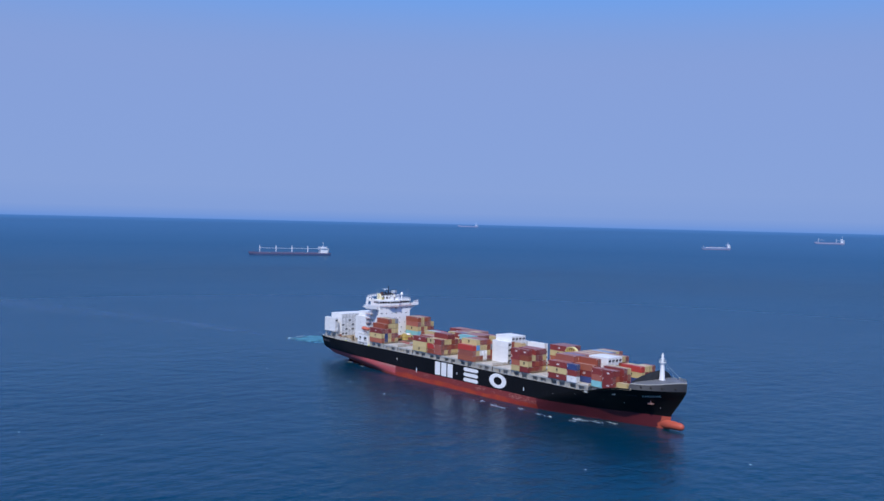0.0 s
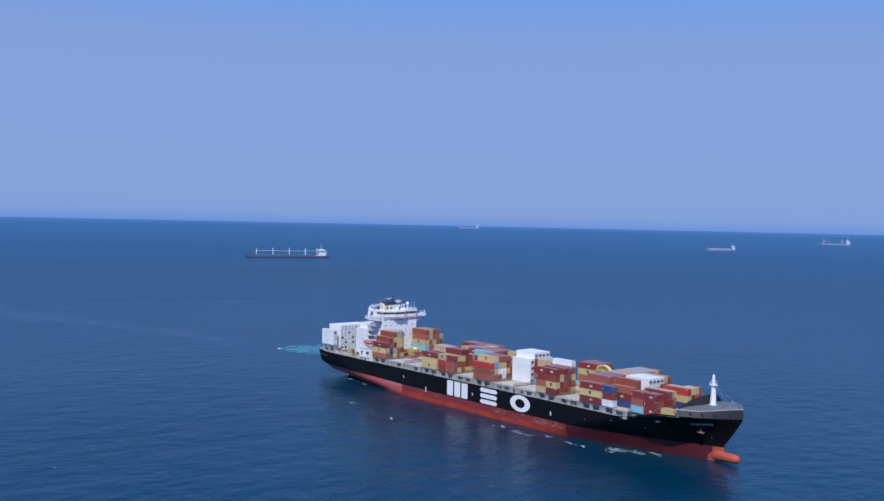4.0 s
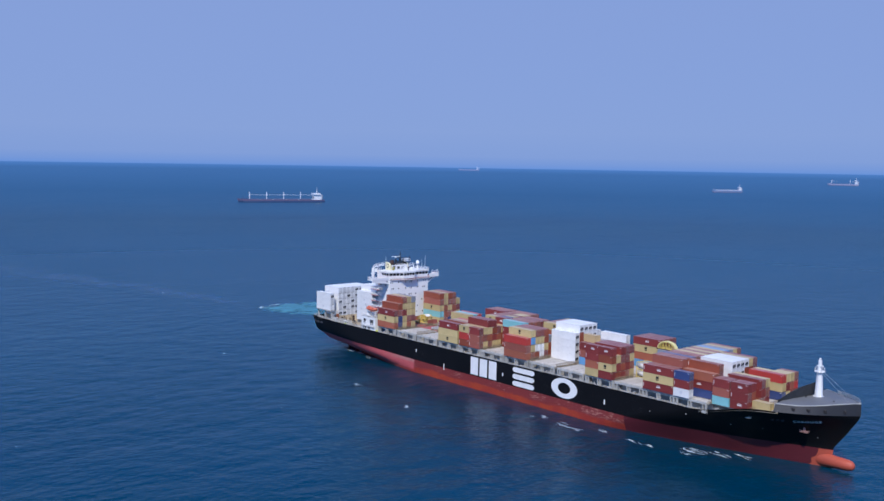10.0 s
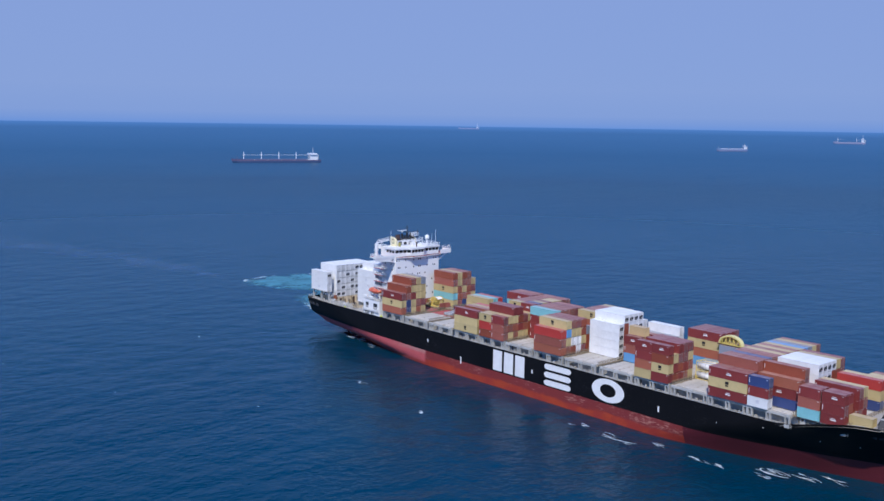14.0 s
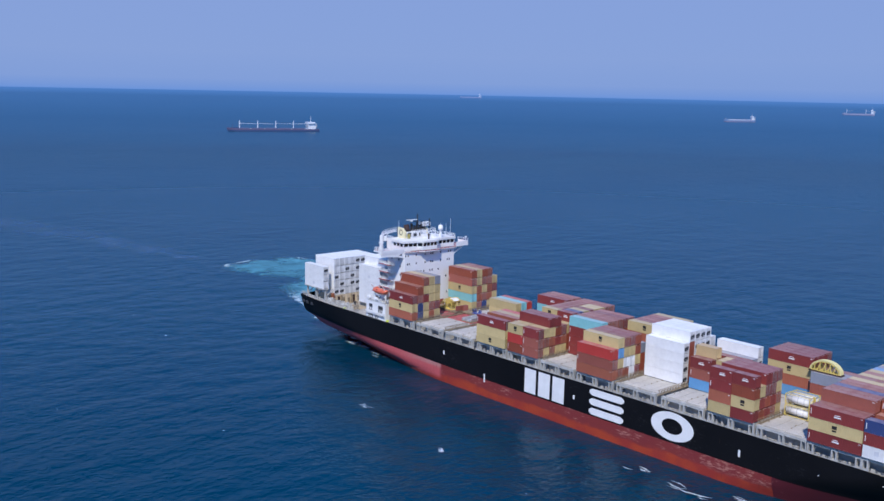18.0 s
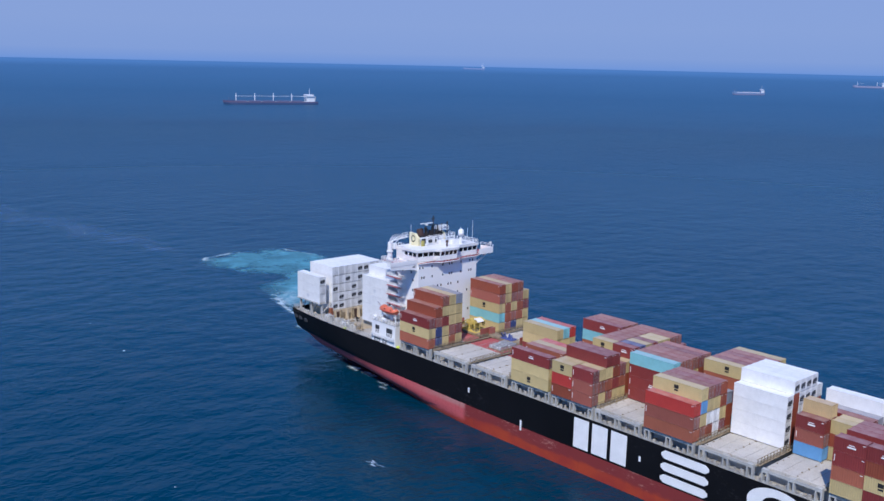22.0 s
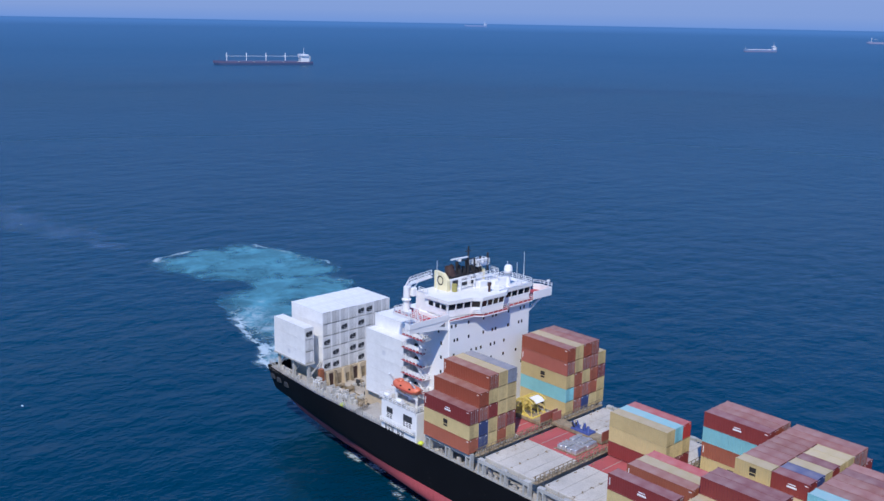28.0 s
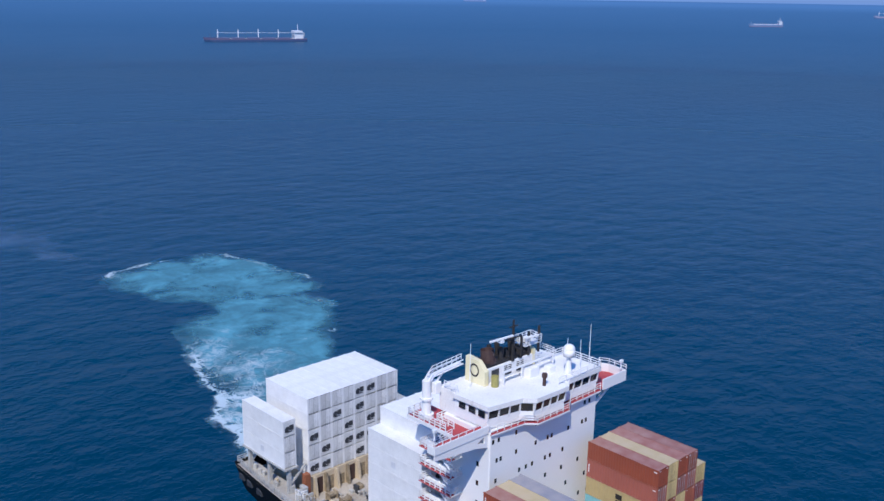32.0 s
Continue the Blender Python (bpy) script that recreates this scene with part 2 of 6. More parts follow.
def hull_red():
    """Underwater paint of the main body: orange-red below, a darker faded band above with a ragged edge between,
    chalky pink towards the stern, pale horizontal scratches and rubbed plates."""
    m, n, l, b = material("hull_red")
    co, sep = n.new("ShaderNodeTexCoord"), n.new("ShaderNodeSeparateXYZ")
    l.new(co.outputs["Object"], sep.inputs["Vector"])

    def noise(scale, detail, rough, stretch):
        mp, t = n.new("ShaderNodeMapping"), n.new("ShaderNodeTexNoise")
        mp.inputs["Scale"].default_value = stretch
        l.new(co.outputs["Object"], mp.inputs["Vector"])
        l.new(mp.outputs["Vector"], t.inputs["Vector"])
        for key, val in (("Scale", scale), ("Detail", detail), ("Roughness", rough)):
            t.inputs[key].default_value = val
        return t.outputs["Fac"]

    def plus(a, f, c):
        q = n.new("ShaderNodeMath")
        q.operation = "MULTIPLY_ADD"
        l.new(a, q.inputs[0])
        q.inputs[1].default_value = f
        l.new(c, q.inputs[2])
        return q.outputs[0]

    def between(val, lo, hi, top=1.0):
        q = n.new("ShaderNodeMapRange")
        q.interpolation_type = "SMOOTHSTEP"
        q.inputs["From Min"].default_value, q.inputs["From Max"].default_value, q.inputs["To Max"].default_value = lo, hi, top
        l.new(val, q.inputs["Value"])
        return q.outputs["Result"]

    def both(a, c):
        q = n.new("ShaderNodeMath")
        q.operation = "MULTIPLY"
        l.new(a, q.inputs[0])
        l.new(c, q.inputs[1])
        return q.outputs[0]

    def layer(under, rgb, factor):
        q = n.new("ShaderNodeMix")
        q.data_type = "RGBA"
        l.new(factor, q.inputs["Factor"])
        if isinstance(under, tuple):
            q.inputs["A"].default_value = (*under, 1)
        else:
            l.new(under, q.inputs["A"])
        q.inputs["B"].default_value = (*rgb, 1)
        return q.outputs["Result"]

    cloudy, ragged, grain = noise(0.10, 6, 0.6, (1, 1, 1)), noise(0.35, 7, 0.65, (0.35, 1, 1)), noise(2.2, 6, 0.65, (1, 1, 1))
    x, z = sep.outputs["X"], sep.outputs["Z"]
    colour = layer((0.37, 0.050, 0.016), (0.28, 0.030, 0.020), between(cloudy, 0.38, 0.62))
    colour = layer(colour, (0.17, 0.026, 0.028), between(plus(ragged, 4.0, z), 3.4, 4.6, 0.85))
    colour = layer(colour, (0.50, 0.10, 0.105), both(between(x, -71.0, -73.0), between(plus(ragged, 1.5, z), 0.3, 2.2, 0.95)))
    chalk = both(both(between(x, -96.0, -76.0), between(x, -71.4, -72.4)), between(plus(ragged, 2.0, z), 4.4, 5.6, 0.7))
    colour = layer(colour, (0.42, 0.24, 0.21), chalk)
    scratch = between(plus(noise(0.09, 3, 0.5, (1, 1, 1)), 0.75, noise(1.1, 8, 0.74, (0.5, 0.5, 2.0))), 0.93, 1.06)
    colour = layer(colour, (0.46, 0.22, 0.17), both(both(scratch, between(z, 1.2, 3.2, 0.85)), between(x, -76.0, -70.0)))
    run = between(noise(1.4, 6, 0.6, (1.0, 1.0, 0.12)), 0.56, 0.72, 0.55)
    colour = layer(colour, (0.19, 0.025, 0.018), run)
    colour = layer(colour, (0.20, 0.03, 0.02), between(grain, 0.52, 0.75, 0.4))
    l.new(colour, b.inputs["Base Color"])
    b.inputs["Roughness"].default_value = 0.55
    bp = n.new("ShaderNodeBump")
    bp.inputs["Strength"].default_value, bp.inputs["Distance"].default_value = 0.5, 0.03
    l.new(grain, bp.inputs["Height"])
    l.new(bp.outputs["Normal"], b.inputs["Normal"])
    return m


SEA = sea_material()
RED = hull_red()
BLACK = paint("hull_black", (0.006, 0.006, 0.007), 0.5, wear=0.3, rust=0.06, rust_rgb=(0.05, 0.03, 0.025), scale=0.08, bump=0.03, scuff=0.2, scuff_rgb=(0.03, 0.029, 0.031))
BLACK.node_tree.nodes["Principled BSDF"].inputs["Specular IOR Level"].default_value = 0.35
BLACK.node_tree.nodes["Principled BSDF"].inputs["Specular IOR Level"].default_value = 0.16
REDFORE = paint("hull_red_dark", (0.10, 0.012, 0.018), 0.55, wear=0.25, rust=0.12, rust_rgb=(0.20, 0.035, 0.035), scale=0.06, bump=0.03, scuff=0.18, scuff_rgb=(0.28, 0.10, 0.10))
BULB = paint("bulb_red", (0.40, 0.075, 0.04), 0.6, wear=0.15, rust=0.10, rust_rgb=(0.22, 0.09, 0.06), scale=0.1)
WHITE = paint("white_paint", (0.78, 0.78, 0.775), 0.4, wear=0.05, rust=0.02, rust_rgb=(0.5, 0.42, 0.34), scale=0.1)
ROOFWHITE = paint("white_roof", (0.74, 0.735, 0.72), 0.6, wear=0.10, rust=0.30, rust_rgb=(0.52, 0.49, 0.45), scale=0.25)
MARK = paint("white_mark", (0.78, 0.78, 0.77), 0.5, wear=0.08, rust=0.03, rust_rgb=(0.4, 0.36, 0.33))
DECKGREY = paint("deck_grey", (0.36, 0.34, 0.31), 0.75, wear=0.2, rust=0.14, rust_rgb=(0.24, 0.16, 0.10), scale=0.2)
HATCH = paint("hatch_grey", (0.46, 0.435, 0.39), 0.75, wear=0.22, rust=0.36, rust_rgb=(0.34, 0.27, 0.18), scale=0.16, scuff=0.42, scuff_rgb=(0.30, 0.24, 0.17))
HATCHRED = paint("hatch_red", (0.38, 0.085, 0.085), 0.75, wear=0.2, rust=0.06, rust_rgb=(0.4, 0.3, 0.2), scale=0.2)
STEELGREY = paint("side_grey", (0.42, 0.415, 0.39), 0.6, wear=0.25, rust=0.26, rust_rgb=(0.25, 0.15, 0.09), scale=0.3)
DARK = paint("dark_steel", (0.035, 0.037, 0.042), 0.6, wear=0.3, rust=0.1)
BOWGREY = paint("forecastle_grey", (0.020, 0.021, 0.026), 0.6, wear=0.15, rust=0.04, scale=0.2)
LASHING = paint("lashing_rust", (0.25, 0.20, 0.13), 0.8, wear=0.5, rust=0.4, rust_rgb=(0.12, 0.09, 0.06), scale=0.8)
BUFF = paint("buff_paint", (0.52, 0.43, 0.30), 0.7, wear=0.15, rust=0.2, rust_rgb=(0.25, 0.12, 0.06), scale=0.3)
DECKRED = paint("deck_red", (0.36, 0.045, 0.05), 0.6, wear=0.12)
ORANGE = paint("boat_orange", (0.60, 0.15, 0.075), 0.35, wear=0.06)
YELLOW = paint("yellow_paint", (0.66, 0.52, 0.13), 0.5, wear=0.1, rust=0.05)
CREAM = paint("funnel_cream", (0.74, 0.67, 0.42), 0.5, wear=0.06)
SOOT = paint("funnel_black", (0.02, 0.018, 0.018), 0.7, wear=0.4)
BROWNSTACK = paint("stack_brown", (0.055, 0.03, 0.025), 0.7, wear=0.3)
REDRAIL = paint("rail_red", (0.45, 0.05, 0.05), 0.5, wear=0.1)
BLUEMACH = paint("machine_blue", (0.06, 0.09, 0.28), 0.5, wear=0.3)
GLASS, gn, gl, gb = material("window_glass")
gb.inputs["Base Color"].default_value = (0.012, 0.014, 0.018, 1)
gb.inputs["Roughness"].default_value, gb.inputs["IOR"].default_value = 0.08, 1.5
def wash_material(name, body_rgb, body, fine, cover=1.65):
    """Churned water: a cloudy blue-green body (uv x, 0 at the rim) veined with white lace (uv y says how much)."""
    m, n, l, b = material(name)
    co, uv, sep = n.new("ShaderNodeTexCoord"), n.new("ShaderNodeUVMap"), n.new("ShaderNodeSeparateXYZ")
    l.new(uv.outputs["UV"], sep.inputs["Vector"])

    def noise(scale, detail, rough, bend):
        t = n.new("ShaderNodeTexNoise")
        for key, val in (("Scale", scale), ("Detail", detail), ("Roughness", rough), ("Distortion", bend)):
            t.inputs[key].default_value = val
        l.new(co.outputs["Object"], t.inputs["Vector"])
        return t.outputs["Fac"]

    def maths(op, a, c, d=None):
        q = n.new("ShaderNodeMath")
        q.operation = op
        for i, val in enumerate((a, c, d)):
            if val is None:
                continue
            if isinstance(val, (int, float)):
                q.inputs[i].default_value = val
            else:
                l.new(val, q.inputs[i])
        return q.outputs[0]

    def between(val, lo, hi, top=1.0):
        q = n.new("ShaderNodeMapRange")
        q.interpolation_type = "SMOOTHSTEP"
        q.inputs["From Min"].default_value, q.inputs["From Max"].default_value, q.inputs["To Max"].default_value = lo, hi, top
        l.new(val, q.inputs["Value"])
        return q.outputs["Result"]

    cloud = noise(0.055, 7, 0.6, 0.35)
    alpha = between(maths("MULTIPLY_ADD", cloud, 3.4, maths("MULTIPLY_ADD", sep.outputs["X"], 0.9, -cover)), 0.0, 1.05, body)
    vein = maths("SUBTRACT", 1.0, maths("MULTIPLY", maths("ABSOLUTE", maths("SUBTRACT", noise(fine, 8, 0.68, 1.0), 0.5), 0), 7.0))
    patchy = noise(fine * 0.35, 5, 0.6, 0.8)
    lace = maths("MULTIPLY_ADD", vein, 0.55, maths("MULTIPLY_ADD", patchy, 1.3, maths("MULTIPLY_ADD", sep.outputs["Y"], 0.9, -0.85)))
    white = between(lace, 0.55, 1.05, 0.85)
    whole = maths("MAXIMUM", alpha, maths("MULTIPLY", white, between(sep.outputs["X"], 0.02, 0.2)))
    mix = n.new("ShaderNodeMix")
    mix.data_type = "RGBA"
    l.new(white, mix.inputs["Factor"])
    deep = n.new("ShaderNodeMix")
    deep.data_type = "RGBA"
    l.new(between(noise(fine * 0.35, 9, 0.66, 0.3), 0.38, 0.66), deep.inputs["Factor"])
    deep.inputs["A"].default_value = (*[c * 0.72 for c in body_rgb], 1)
    deep.inputs["B"].default_value = (*[c * 1.3 for c in body_rgb], 1)
    l.new(deep.outputs["Result"], mix.inputs["A"])
    mix.inputs["B"].default_value = (0.60, 0.69, 0.73, 1)
    l.new(mix.outputs["Result"], b.inputs["Base Color"])
    b.inputs["Roughness"].default_value = 0.5
    clear, mx = n.new("ShaderNodeBsdfTransparent"), n.new("ShaderNodeMixShader")
    l.new(whole, mx.inputs["Fac"])
    l.new(clear.outputs["BSDF"], mx.inputs[1])
    l.new(b.outputs["BSDF"], mx.inputs[2])
    l.new(mx.outputs["Shader"], n["Material Output"].inputs["Surface"])
    return m


FOAM_WASH = wash_material("wash_turquoise", (0.105, 0.31, 0.38), 0.74, 0.26, 1.62)
FOAM_LACE = wash_material("splash_lace", (0.02, 0.09, 0.13), 0.25, 0.45)
FOAM_WHITE = foam_material("foam_white", (0.70, 0.76, 0.78), 0.5, 0.7, 0.25, 0.5)
TRAIL = wash_material("wake_trail", (0.15, 0.25, 0.40), 0.26, 0.2, 2.0)

BOX_RGB = {
    "M": ((0.195, 0.032, 0.029), "dark maroon"),
    "R": ((0.245, 0.060, 0.030), "red-brown"),
    "O": ((0.330, 0.105, 0.060), "orange-brown"),
    "P": ((0.285, 0.088, 0.062), "faded pinkish brown"),
    "S": ((0.430, 0.045, 0.035), "bright red"),
    "T": ((0.500, 0.395, 0.185), "tan yellow"),
    "Y": ((0.500, 0.360, 0.180), "ochre"),
    "C": ((0.230, 0.500, 0.530), "pale turquoise"),
    "B": ((0.130, 0.310, 0.560), "light blue"),
    "N": ((0.035, 0.055, 0.160), "navy blue"),
    "G": ((0.220, 0.240, 0.290), "blue-grey"),
    "W": ((0.740, 0.740, 0.735), "white"),
}
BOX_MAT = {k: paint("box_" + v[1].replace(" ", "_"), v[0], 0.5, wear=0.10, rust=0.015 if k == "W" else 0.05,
                    rust_rgb=(0.45, 0.40, 0.34) if k == "W" else tuple(c * 0.45 + 0.03 for c in v[0]), scale=0.5, random_value=0.05 if k == "W" else 0.14, top_mix=0.0 if k == "W" else 0.3) for k, v in BOX_RGB.items()}
BOX_END = {k: paint("end_" + v[1].replace(" ", "_"), tuple(c * 0.86 for c in v[0]), 0.55, wear=0.24, rust=0.18, rust_rgb=tuple(c * 0.4 + 0.09 for c in v[0]), scale=0.8, random_value=0.16) for k, v in BOX_RGB.items()}
REEFER_END = paint("reefer_end", (0.62, 0.62, 0.61), 0.55, wear=0.2, rust=0.10, rust_rgb=(0.2, 0.17, 0.15), scale=0.8)


# ---- mesh building ----
class Geo:
    """Collects vertices and faces of one part."""

    def __init__(self):
        self.v, self.f = [], []

    def add(self, verts, faces):
        k = len(self.v)
        self.v += [tuple(p) for p in verts]
        self.f += [tuple(i + k for i in f) for f in faces]
        return self

    def box(self, x0, x1, y0, y1, z0, z1):
        v = [(x, y, z) for z in (z0, z1) for y in (y0, y1) for x in (x0, x1)]
        return self.add(v, [(0, 2, 3, 1), (4, 5, 7, 6), (0, 1, 5, 4), (2, 6, 7, 3), (0, 4, 6, 2), (1, 3, 7, 5)])

    def soft_box(self, x0, x1, y0, y1, z0, z1, r):
        """A box with its upright and top edges chamfered by r."""
        ring = lambda d, z: [(x0 + r + d, y0 + d, z), (x1 - r - d, y0 + d, z), (x1 - d, y0 + r + d, z), (x1 - d, y1 - r - d, z),
                             (x1 - r - d, y1 - d, z), (x0 + r + d, y1 - d, z), (x0 + d, y1 - r - d, z), (x0 + d, y0 + r + d, z)]
        v = ring(0, z0) + ring(0, z1 - r) + ring(r * 0.6, z1)
        f = [tuple(range(7, -1, -1)), tuple(range(16, 24))]
        for k in (0, 8):
            f += [(k + i, k + (i + 1) % 8, k + 8 + (i + 1) % 8, k + 8 + i) for i in range(8)]
        return self.add(v, f)

    def tube(self, a, b, r0, r1=None, n=8, caps=True):
        a, b = Vector(a), Vector(b)
        r1 = r0 if r1 is None else r1
        d = (b - a).normalized()
        s = d.cross((0, 0, 1) if abs(d.z) < 0.9 else (1, 0, 0)).normalized()
        u = d.cross(s)
        ring = lambda p, r: [p + (s * math.cos(2 * math.pi * i / n) + u * math.sin(2 * math.pi * i / n)) * r for i in range(n)]
        f = [(i, (i + 1) % n, n + (i + 1) % n, n + i) for i in range(n)]
        if caps:
            f += [tuple(range(n - 1, -1, -1)), tuple(range(n, 2 * n))]
        return self.add(ring(a, r0) + ring(b, r1), f)

    def beam(self, a, b, w, h=None):
        """A square bar from a to b."""
        a, b = Vector(a), Vector(b)
        h = w if h is None else h
        d = (b - a).normalized()
        s = d.cross((0, 0, 1) if abs(d.z) < 0.95 else (1, 0, 0)).normalized() * (w / 2)
        u = s.cross(d).normalized() * (h / 2)
        v = [p + i * s + j * u for p in (a, b) for i, j in ((-1, -1), (1, -1), (1, 1), (-1, 1))]
        return self.add(v, [(0, 1, 2, 3), (7, 6, 5, 4), (0, 4, 5, 1), (1, 5, 6, 2), (2, 6, 7, 3), (3, 7, 4, 0)])

    def prism(self, outline, axis, lo, hi):
        """An outline of (a, b) pairs pushed along an axis: x uses (y, z), y uses (x, z), z uses (x, y)."""
        put = {"x": lambda p, t: (t, p[0], p[1]), "y": lambda p, t: (p[0], t, p[1]), "z": lambda p, t: (p[0], p[1], t)}[axis]
        k = len(outline)
        v = [put(p, lo) for p in outline] + [put(p, hi) for p in outline]
        return self.add(v, [tuple(range(k - 1, -1, -1)), tuple(range(k, 2 * k))] + [(i, (i + 1) % k, k + (i + 1) % k, k + i) for i in range(k)])

    def dome(self, c, r, squash=1.0, rings=5, n=10):
        for j in range(rings):
            a0, a1 = math.pi / 2 * j / rings, math.pi / 2 * (j + 1) / rings
            ring = lambda a: [(c[0] + r * math.cos(a) * math.cos(2 * math.pi * i / n), c[1] + r * math.cos(a) * math.sin(2 * math.pi * i / n), c[2] + r * squash * math.sin(a)) for i in range(n)]
            self.add(ring(a0) + ring(a1), [(i, (i + 1) % n, n + (i + 1) % n, n + i) for i in range(n)])
        return self

    def rail(self, pts, height=1.1, gap=1.8, r=0.05, bars=3):
        """A ship's rail along points: stanchions and level bars."""
        for a, b in zip(pts, pts[1:]):
            a, b = Vector(a), Vector(b)
            k = max(1, round((b - a).length / gap))
            for i in range(k + 1):
                p = a.lerp(b, i / k)
                self.beam(p, p + Vector((0, 0, height)), r * 2)
            for j in range(bars):
                up = Vector((0, 0, height * (j + 1) / bars))
                self.beam(a + up, b + up, r * 1.6)
        return self

    def mesh(self, name, mat, smooth=False):
        me = bpy.data.meshes.new(name)
        me.from_pydata(self.v, [], self.f)
        bm = bmesh.new()
        bm.from_mesh(me)
        bmesh.ops.recalc_face_normals(bm, faces=bm.faces)
        bm.to_mesh(me)
        bm.free()
        me.materials.append(mat)
        if smooth:
            me.polygons.foreach_set("use_smooth", [True] * len(me.polygons))
        me.update()
        return me


def part(name, geo, mat, parent, label="", smooth=False):
    """One mesh object under a thing or a part."""
    ob = new(name, geo.mesh(name, mat, smooth))
    ob.parent = parent
    if label:
        ob["label"] = label
    return ob


# ---- the ship's way: it creeps ahead and swings slowly to port ----
TRIM, SPEED, SWING, QUICKEN = -0.040, 2.336, 0.002954, -4.983e-06
MID = 150.0


def ship_heading(t):
    return SWING * t + QUICKEN * t * t


def ship_pose(t):
    a, n = ship_heading(t), 64
    x, y = 135.0, 0.0
    for k in range(n):
        b = ship_heading(t * (k + 0.5) / n)
        x, y = x + SPEED * t / n * math.cos(b), y + SPEED * t / n * math.sin(b)
    x, y = x + 15 * math.cos(a), y + 15 * math.sin(a)
    return pose(x, y, 0.4, 0, 0, math.degrees(a)) @ pose(0, 0, 0, 0, -TRIM, 0)


ABOARD = []  # things that ride on the ship, with their place on it


def aboard(ob, x, y, z, turn=0.0):
    local = pose(x - MID, y, z, 0, 0, turn)
    ob.matrix_basis = ship_pose(0) @ local
    ABOARD.append((ob, local))
    return ob


# ---- the sea ----
SEA_X, SEA_Y, EYE_H = 330.0, -210.0, 91.0


def sea_height(r):
    """Flat water; far off the sheet lifts gently so that its rim stands at the true skyline."""
    if r < 2300:
        return 0.0
    return max(0.0, EYE_H - r * math.tan(radians(2.267 - (r - 2300) / 2400 * 1.987)))


def build_sea():
    g, n = Geo(), 160
    radii = [0.0] + [20 * 1.09 ** i for i in range(56)]
    radii = [r for r in radii if r < 2250] + [2300 + 100 * i for i in range(25)]
    verts, faces = [(SEA_X, SEA_Y, 0)], []
    for r in radii[1:]:
        for i in range(n):
            a = 2 * math.pi * i / n
            verts.append((SEA_X + r * math.cos(a), SEA_Y + r * math.sin(a), sea_height(r)))
    faces = [(0, 1 + i, 1 + (i + 1) % n) for i in range(n)]
    for k in range(len(radii) - 2):
        b = 1 + k * n
        faces += [(b + i, b + n + i, b + n + (i + 1) % n, b + (i + 1) % n) for i in range(n)]
    g.add(verts, faces)
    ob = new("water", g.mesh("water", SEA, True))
    return tagged(ob, "deep blue open sea with small wind waves", "sea", kind="structure")



def build_haze_glow():
    """Glowing ring added far out over the water; paints haze that softens the skyline all round."""
    m, n, l, b = material("painted_haze")
    co, sep = n.new("ShaderNodeTexCoord"), n.new("ShaderNodeSeparateXYZ")
    l.new(co.outputs["Object"], sep.inputs["Vector"])
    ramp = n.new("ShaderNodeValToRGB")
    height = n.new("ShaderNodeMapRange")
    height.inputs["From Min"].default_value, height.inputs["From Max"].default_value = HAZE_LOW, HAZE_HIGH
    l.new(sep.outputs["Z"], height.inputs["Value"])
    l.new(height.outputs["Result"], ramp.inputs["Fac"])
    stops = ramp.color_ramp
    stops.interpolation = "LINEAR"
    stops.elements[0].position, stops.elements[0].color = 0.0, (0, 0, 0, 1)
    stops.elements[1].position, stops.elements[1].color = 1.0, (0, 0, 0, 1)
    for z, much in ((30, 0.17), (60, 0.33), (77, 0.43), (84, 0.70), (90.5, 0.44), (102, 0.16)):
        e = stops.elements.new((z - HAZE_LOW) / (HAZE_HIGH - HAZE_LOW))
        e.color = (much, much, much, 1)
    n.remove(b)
    glow = n.new("ShaderNodeEmission")  # emission stands in for scattered daylight, bluer than the sky; lifts the far sea
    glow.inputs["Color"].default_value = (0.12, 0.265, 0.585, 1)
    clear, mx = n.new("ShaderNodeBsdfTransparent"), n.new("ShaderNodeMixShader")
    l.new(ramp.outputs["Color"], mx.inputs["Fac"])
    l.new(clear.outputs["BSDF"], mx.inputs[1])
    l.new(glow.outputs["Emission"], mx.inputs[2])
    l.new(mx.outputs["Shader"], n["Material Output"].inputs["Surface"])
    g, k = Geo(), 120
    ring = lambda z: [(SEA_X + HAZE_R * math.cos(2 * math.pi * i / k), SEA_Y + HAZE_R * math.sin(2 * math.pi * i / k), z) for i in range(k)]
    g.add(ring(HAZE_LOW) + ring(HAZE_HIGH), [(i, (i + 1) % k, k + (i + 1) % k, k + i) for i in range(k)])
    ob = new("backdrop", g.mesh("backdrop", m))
    return tagged(ob, "glowing ring added to paint thin blue haze along the skyline", "haze", kind="structure")


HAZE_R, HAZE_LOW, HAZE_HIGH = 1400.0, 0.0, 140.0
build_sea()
build_haze_glow()


# ---- containers ----
TIER, BASE, PITCH, WIDE = 2.8, 16.35, 2.44, 2.42
BAY = {1: 51.4, 2: 65.6, 3: 79.9, 4: 94.5, 5: 107.7, 6: 120.8, 7: 134.4, 8: 148.1, 9: 162.4, 10: 176.1, 11: 189.2, 12: 201.8, 13: 214.2, 14: 228.0}
L40, L20 = 12.19, 6.06
MESHES = {}
SEAMGREY = paint("seam_grey", (0.22, 0.22, 0.22), 0.7, wear=0.3)
PALEROD = paint("rod_pale", (0.50, 0.50, 0.50), 0.5, wear=0.2)
RODGREY = paint("rod_grey", (0.24, 0.24, 0.25), 0.5, wear=0.3, rust=0.2)
PALEMARK = paint("pale_mark", (0.60, 0.61, 0.64), 0.5)


def column_y(c):
    return -18.3 + PITCH * c


